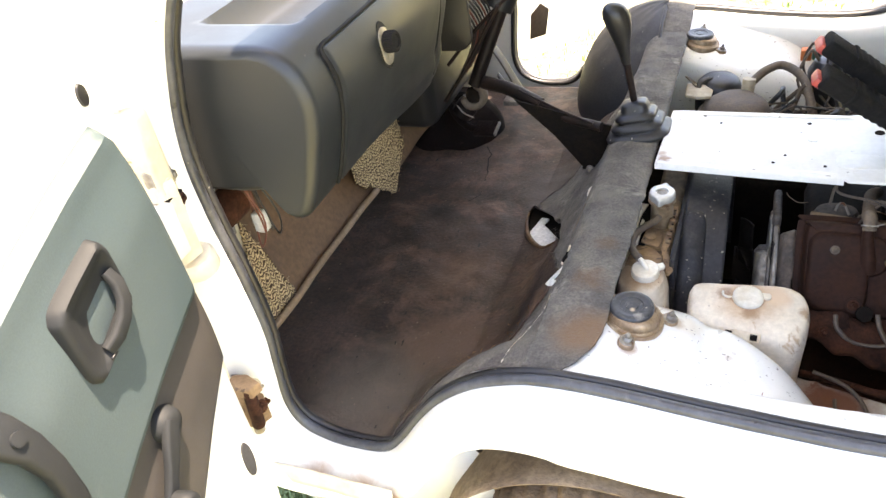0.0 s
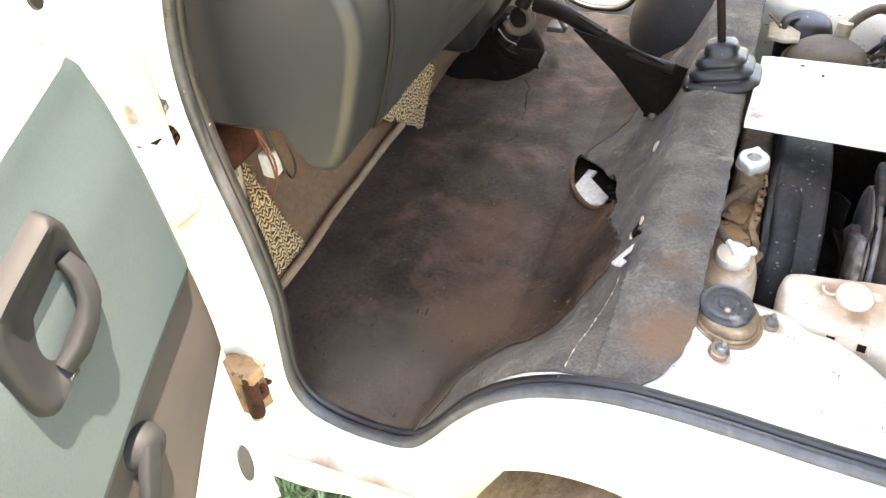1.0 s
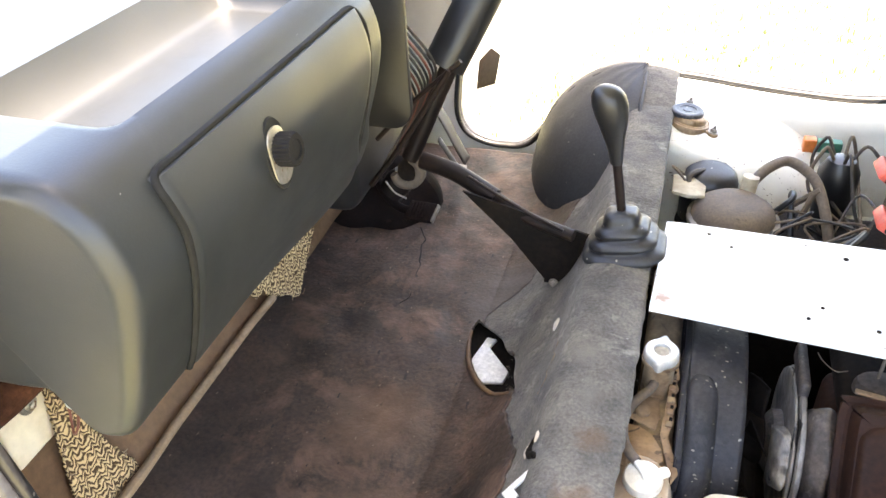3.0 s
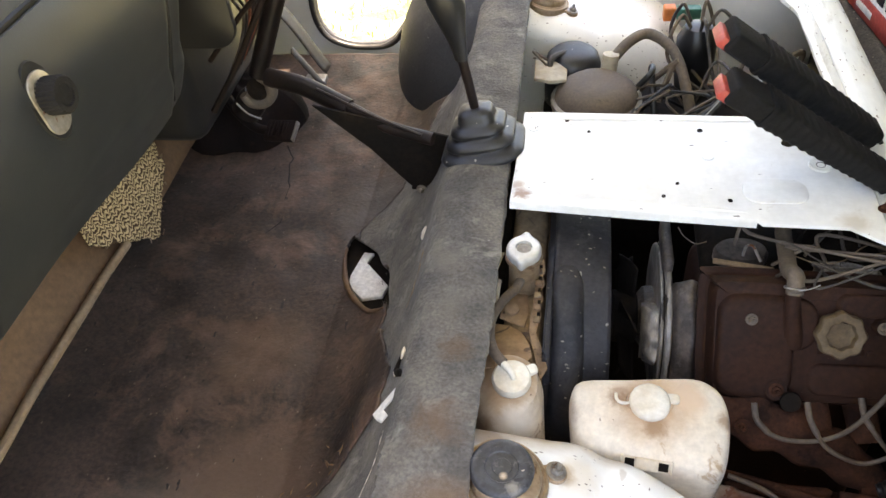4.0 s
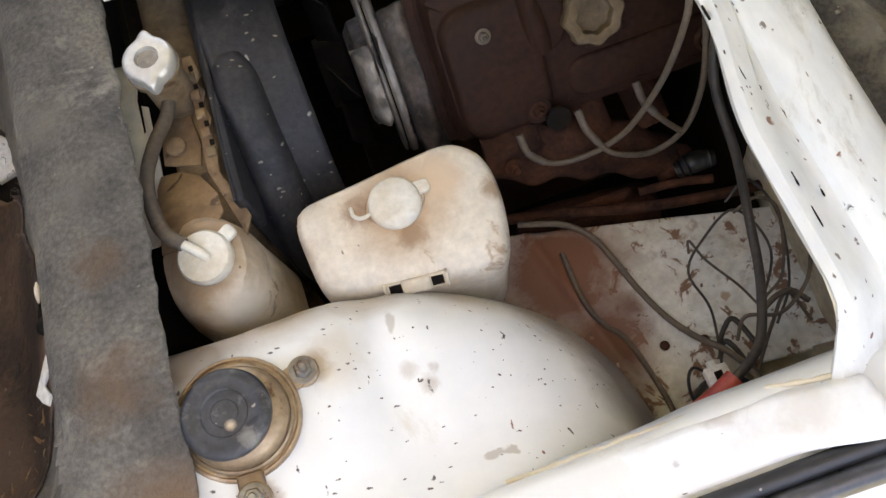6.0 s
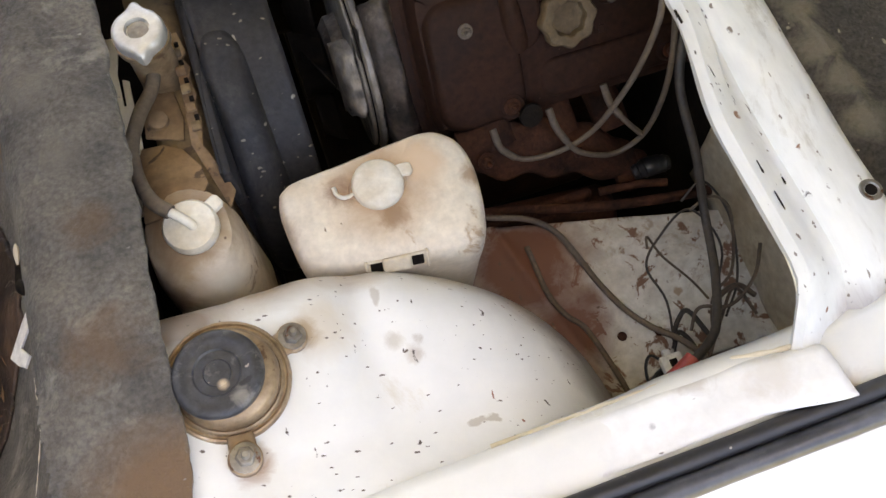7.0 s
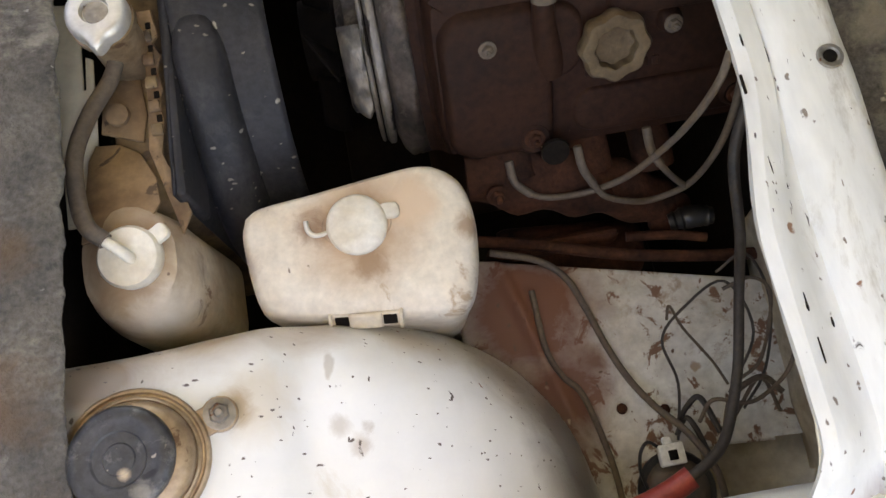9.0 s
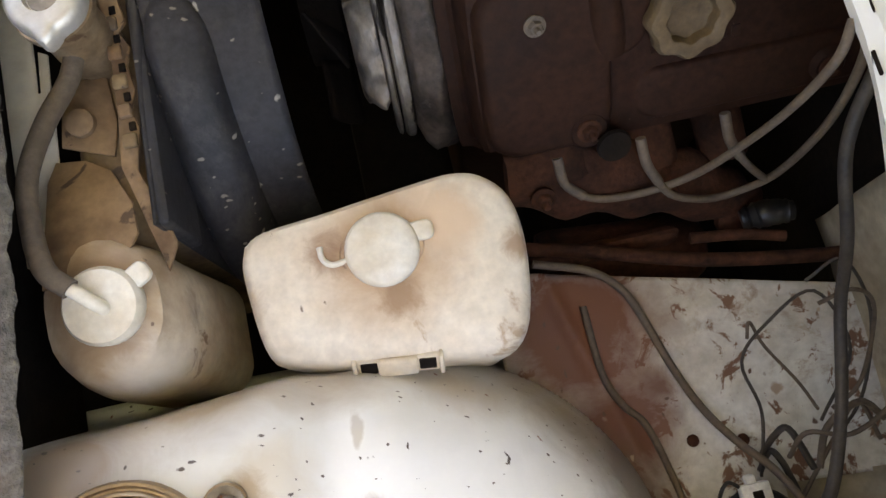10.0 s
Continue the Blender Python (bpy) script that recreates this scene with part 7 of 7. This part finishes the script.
part("pipe", tube([(0.372, 1.40, tray_z(0.372, 1.40) + 0.005), (0.374, 1.33, tray_z(0.374, 1.33) + 0.005), (0.388, 1.295, tray_z(0.388, 1.295) + 0.005), (0.406, 1.272, tray_z(0.406, 1.272) + 0.005), (0.418, 1.22, tray_z(0.418, 1.22) + 0.005), (0.423, 1.17, -0.158), (0.422, 1.11, -0.160)], 0.0038, 9), M_HOSE, line)
stub_pipe = thing("rusty_pipe", (0.55, 1.43, -0.14), "short rusty pipe behind the tray edge", "pipe")
part("pipe", tube([(0.50, 1.445, -0.145), (0.554, 1.436, -0.14), (0.594, 1.425, -0.14)], 0.006, 12), M_CASTIRON, stub_pipe)
for k, pts in enumerate(([(0.52, 1.215, -0.12), (0.535, 1.235, -0.10), (0.575, 1.225, -0.10), (0.61, 1.245, -0.08), (0.622, 1.275, -0.05)], [(0.505, 1.22, -0.145), (0.515, 1.235, -0.13), (0.528, 1.24, -0.12), (0.54, 1.20, -0.12)], [(0.56, 1.345, -0.05), (0.59, 1.35, -0.04), (0.613, 1.33, -0.06), (0.60, 1.27, -0.10), (0.57, 1.25, -0.11)], [(0.50, 1.205, -0.15), (0.512, 1.222, -0.142), (0.52, 1.21, -0.14), (0.53, 1.18, -0.15)], [(0.545, 1.20, -0.12), (0.56, 1.235, -0.11), (0.60, 1.25, -0.115), (0.62, 1.23, -0.12)])):
    part("wire", tube(pts, (0.0024, 0.0034, 0.002, 0.0034, 0.0036)[k], 8), (M_HOSE, M_WIRE, M_HOSE, M_WIRE, M_HOSE)[k], loops)
coil = thing("taped_joint", (0.555, 1.43, -0.13), "cable joint wrapped in shiny black tape", "cable joint")
part("wrap", tube([(0.552, 1.450, -0.132), (0.575, 1.450, -0.125), (0.602, 1.446, -0.122)], 0.0135, 14, 8, rfun=lambda t: 0.7 + 0.35 * math.sin(3 * t) + 0.25 * wob(t * 14, 2)), M_BLACK, coil)

# ---- far half of the engine bay ----
motor = thing("blower_motor", (0.13, 2.27, 0.0), "dusty round motor housing in the far bay", "motor")
part("housing", lathe([(0.02, 0.10), (0.06, 0.098), (0.085, 0.08), (0.095, 0.05), (0.095, -0.1)], Matrix.Translation((0.12, 2.245, 0.0)), 30), M_HOSE, motor)
part("clamp_ring", lathe([(0.096, 0.046), (0.099, 0.050), (0.099, 0.060), (0.094, 0.064), (0.090, 0.064)], Matrix.Translation((0.12, 2.245, 0.0)), 36), M_WORN, motor, "dusty clamp ring")
part("black_dome", lathe([(0.064, -0.02), (0.064, 0.07), (0.058, 0.092), (0.044, 0.104), (0.015, 0.108)], Matrix.Translation((0.067, 2.372, 0.0)), 30), M_RUBBER, motor, "black rubber dome")
part("hose_neck", tube([(0.140, 2.30, 0.05), (0.147, 2.318, 0.09), (0.150, 2.323, 0.122)], 0.018, 12), M_BAYWALL, motor)
part("hose", tube([(0.152, 2.325, 0.105), (0.19, 2.37, 0.125), (0.235, 2.405, 0.125), (0.285, 2.36, 0.11), (0.31, 2.29, 0.07), (0.33, 2.2, 0.0)], 0.012, 10), M_HOSE, motor)
part("clamp", prism([(-0.018, 2.342), (0.030, 2.332), (0.056, 2.300), (0.055, 2.256), (0.020, 2.250), (-0.016, 2.262)], 0.008, Matrix.Translation((0, 0, 0.092)), 0.003), M_BAYWALL, motor, "pale dusty mounting plate")
pump = thing("distributor", (0.34, 2.42, 0.05), "black distributor with looping leads", "distributor")
part("body", lathe([(0.035, -0.1), (0.045, 0.0), (0.045, 0.05), (0.03, 0.08), (0.015, 0.085)], Matrix.Translation((0.345, 2.43, 0.05)), 22), M_BLACK, pump)
for k in range(5):
    a = k * 1.2
    part("lead", tube([(0.345 + 0.02 * math.cos(a), 2.43 + 0.02 * math.sin(a), 0.13), (0.345 + 0.05 * math.cos(a), 2.43 + 0.05 * math.sin(a), 0.165), (0.36 + 0.09 * math.cos(a), 2.40 + 0.08 * math.sin(a), 0.08), (0.40, 2.30, 0.0)], 0.004, 8), (M_WIRE, M_LEAD)[k % 2], pump)
relay = thing("relay_plug", (0.33, 2.62, 0.05), "orange and green plug in the far bay", "connector")
part("orange_end", box(0.285, 0.315, 2.60, 2.63, 0.05, 0.085, 0.004), M_ORANGE, relay)
part("green_end", box(0.317, 0.375, 2.602, 2.628, 0.052, 0.082, 0.004), M_GREEN, relay)
loom = thing("wiring_loom", (0.30, 2.3, 0.0), "tangled dusty engine wiring and hoses", "wiring")
rng = random.Random(5)
for k in range(16):
    x, y = 0.05 + 0.45 * rng.random(), 2.06 + 0.28 * rng.random()
    part("wire", tube([(x, y, 0.02), (x + rng.uniform(-0.08, 0.08), y + rng.uniform(-0.06, 0.06), 0.06 + 0.06 * rng.random()), (x + rng.uniform(-0.12, 0.12), y + rng.uniform(-0.08, 0.08), 0.05 + 0.06 * rng.random()), (x + rng.uniform(-0.15, 0.15), y + rng.uniform(-0.1, 0.1), 0.0)], rng.choice((0.003, 0.004, 0.007)), 7), rng.choice((M_WIRE, M_HOSE, M_BLACK, M_LEAD)), loom)
for k in range(9):
    x, y = 0.30 + 0.25 * rng.random(), 1.68 + 0.10 * rng.random()
    part("wire", tube([(x, y, 0.09), (x + rng.uniform(-0.05, 0.05), y + rng.uniform(-0.03, 0.03), 0.13), (x + rng.uniform(-0.02, 0.10), y + rng.uniform(-0.06, 0.02), 0.12), (0.55, 1.66 + 0.02 * k / 9, 0.15)], rng.choice((0.0016, 0.002, 0.003)), 6), rng.choice((M_WIRE, M_HOSE, M_LEAD)), loom)
part("far_block", box(0.0, 0.60, 2.05, 2.45, -0.40, -0.02, 0.04, 3), M_GRIME_SHADE, engine)

# ---- seat belt buckles ----
def buckle(x0, y0, z0, x1, y1, z1):
    b = thing("seat_belt_buckle", (x1, y1, z1), "black sleeved seat belt buckle with a red release button", "seat belt buckle", "buckles")
    a, e = Vector((x0, y0, z0)), Vector((x1, y1, z1))
    d = (e - a).normalized()
    side = Vector((0, 1, 0)) - d * d.y
    side.normalize()
    up = side.cross(d)
    m = Matrix((( *[d.x, side.x, up.x], a.x), (*[d.y, side.y, up.y], a.y), (*[d.z, side.z, up.z], a.z), (0, 0, 0, 1)))
    L = (e - a).length
    part("head", box(0.004, 0.11, -0.033, 0.033, -0.018, 0.018, 0.008, 3, m), M_SLEEVE, b)
    part("button", box(-0.006, 0.034, -0.024, 0.024, 0.000, 0.0195, 0.003, 2, m), M_RED, b, "red release button")
    part("sleeve", loft([[m @ Vector((0.07 + (L - 0.07) * t, yy * (1.12 - 0.22 * t) * (1 + 0.035 * math.sin(95 * t + 2 * math.sin(9 * t)) + 0.05 * wob(t * 25, yy * 40)), zz * (1.15 - 0.25 * t) * (1 + 0.05 * math.sin(95 * t)))) for yy, zz in rounded(0, 0, 0.033, 0.019, 0.012, 3)] for t in [k / 70 for k in range(71)]]), M_SLEEVE, b, "wrinkled black fabric sleeve", smooth=60)
    part("webbing", box(L - 0.02, L + 0.05, -0.014, 0.014, -0.003, 0.003, 0.001, 1, m), M_BLACK, b)
    return b


buckle(0.296, 1.900, 0.406, 0.565, 1.925, 0.200)
buckle(0.291, 1.808, 0.372, 0.560, 1.812, 0.195)

# ---- things lying behind the rail ----
carton = thing("carton", (0.80, 2.55, 0.09), "white carton with a red printed band", "carton")
cm = Matrix.Translation((0.82, 2.46, 0.10)) @ Matrix.Rotation(radians(8), 4, "Z")
part("box_body", box(-0.10, 0.16, -0.16, 0.16, 0.0, 0.10, 0.004, 2, cm), M_CARD, carton)
part("red_band", box(-0.1035, -0.1005, -0.155, 0.155, 0.004, 0.05, 0.0005, 1, cm), M_RED, carton)
for k in range(5):
    part("print_bar", box(-0.1035, -0.101, -0.10 + 0.045 * k, -0.07 + 0.045 * k, 0.062, 0.085, 0.0005, 1, cm), M_SHROUD, carton)
part("print_bar", box(-0.1045, -0.1035, 0.02, 0.10, 0.018, 0.034, 0.0003, 1, cm), M_CARD, carton)
bag = thing("green_bag", (0.80, 1.30, 0.09), "crumpled green plastic bag on the load floor", "bag")
part("bag_body", grid(lambda u, v: Vector((0.80 + 0.07 * math.cos(6.283 * u) * math.sin(3.1416 * v) + 0.012 * wob(u * 6, v * 6), 1.29 + 0.06 * math.sin(6.283 * u) * math.sin(3.1416 * v), 0.12 - 0.035 * math.cos(3.1416 * v) + 0.012 * wob(u * 9, v * 9, 3))), 28, 16), M_GREEN, bag)

# ---- dry leaf crumbs on the mat ----
rng = random.Random(23)
cv, cf = [], []
for _ in range(26):
    x, y = rng.uniform(-0.34, -0.215), rng.uniform(1.24, 1.42)
    if x > mat_edge(y) - 0.01:
        x -= 0.08
    z, a, L = floor_height(x, y) + 0.0075, rng.uniform(0, 6.283), rng.uniform(0.004, 0.012)
    dx, dy, w = math.cos(a), math.sin(a), rng.uniform(0.0006, 0.0016)
    i = len(cv)
    cv.extend([(x - dx * L, y - dy * L, z), (x - dy * w, y + dx * w, z + 0.002), (x + dx * L, y + dy * L, z + 0.001), (x + dy * w, y - dx * w, z + 0.0005)])
    cf.extend([(i, i + 1, i + 2), (i, i + 2, i + 3)])
cm_mesh = bpy.data.meshes.new("leaf_crumbs")
cm_mesh.from_pydata(cv, [], cf)
cm_mesh.materials.append(M_TANPLATE)
tagged(new("leaf_crumbs", cm_mesh), "tan dry leaf crumbs scattered on the floor mat", "leaf crumbs", kind="stuff")

# ---- wheels ----
def road_wheel(far):
    w = thing("road_wheel", (-0.02, side_y(1.09, far), -0.645), "mud-caked tyre on a steel wheel", "wheel", "road wheels")
    m = frame_at((-0.02, side_y(1.09, far), -0.365), (0, 1, 0))
    tyre_bm = lathe([(0.17, -0.07), (0.24, -0.085), (0.268, -0.078), (0.279, -0.055), (0.281, -0.028), (0.274, -0.026), (0.274, -0.020), (0.281, -0.018), (0.281, 0.018), (0.274, 0.020), (0.274, 0.026), (0.281, 0.028), (0.279, 0.055), (0.268, 0.078), (0.24, 0.085), (0.17, 0.07)], m, 160)
    hub_at = m.translation
    for v in tyre_bm.verts:
        d = v.co - hub_at
        a = math.atan2(d.z, d.x)
        lug = 0.005 if math.sin(a * 46 + 9 * d.y) > -0.2 else -0.004
        v.co += d.normalized() * ((lug if abs(d.y) < 0.06 else 0) + 0.007 * wob(v.co.x * 32, v.co.y * 32, v.co.z * 32))
    part("tyre", tyre_bm, M_TYRE, w)
    part("rim", lathe([(0.165, -0.075), (0.172, -0.07), (0.168, 0.0), (0.172, 0.07), (0.165, 0.075), (0.06, 0.03)], m, 40), M_STEEL, w)
    return w


road_wheel(False)
road_wheel(True)

# ---- ground ----
GZ = -0.645
ground = part("ground", grid(lambda u, v: Vector((600 * (2 * u - 1) * abs(2 * u - 1) ** 3, 600 * (2 * v - 1) * abs(2 * v - 1) ** 3, GZ + (0.012 * wob(u * 300, v * 300) if 0.35 < u < 0.65 and 0.35 < v < 0.65 else 0))), 160, 160), M_GROUND)
tagged(ground, "dry grass and bare earth around the van", "ground", kind="structure")
rng = random.Random(11)
verts, faces = [], []


def blades(count, x0, x1, y0, y1, h0, h1):
    for _ in range(count):
        x, y, h, a, w = rng.uniform(x0, x1), rng.uniform(y0, y1), rng.uniform(h0, h1), rng.uniform(0, 6.283), rng.uniform(0.0025, 0.005)
        lean = rng.uniform(0.2, 1.2) * h
        dx, dy = math.cos(a), math.sin(a)
        i = len(verts)
        verts.extend([(x - dy * w, y + dx * w, GZ), (x + dy * w, y - dx * w, GZ), (x + dx * lean * 0.4 + dy * w * 0.8, y + dy * lean * 0.4 - dx * w * 0.8, GZ + h * 0.65), (x + dx * lean * 0.4 - dy * w * 0.8, y + dy * lean * 0.4 + dx * w * 0.8, GZ + h * 0.65), (x + dx * lean, y + dy * lean, GZ + h)])
        faces.extend([(i, i + 1, i + 2, i + 3), (i + 3, i + 2, i + 4)])


blades(9000, -1.35, -0.25, 0.55, 1.75, 0.03, 0.09)
blades(7000, -2.0, 2.0, 2.9, 6.0, 0.02, 0.05)
gm_ = bpy.data.meshes.new("grass")
gm_.from_pydata(verts, [], faces)
gm_.materials.append(M_BLADE)
tagged(new("grass", gm_), "short green grass beside the van", "grass", kind="stuff")
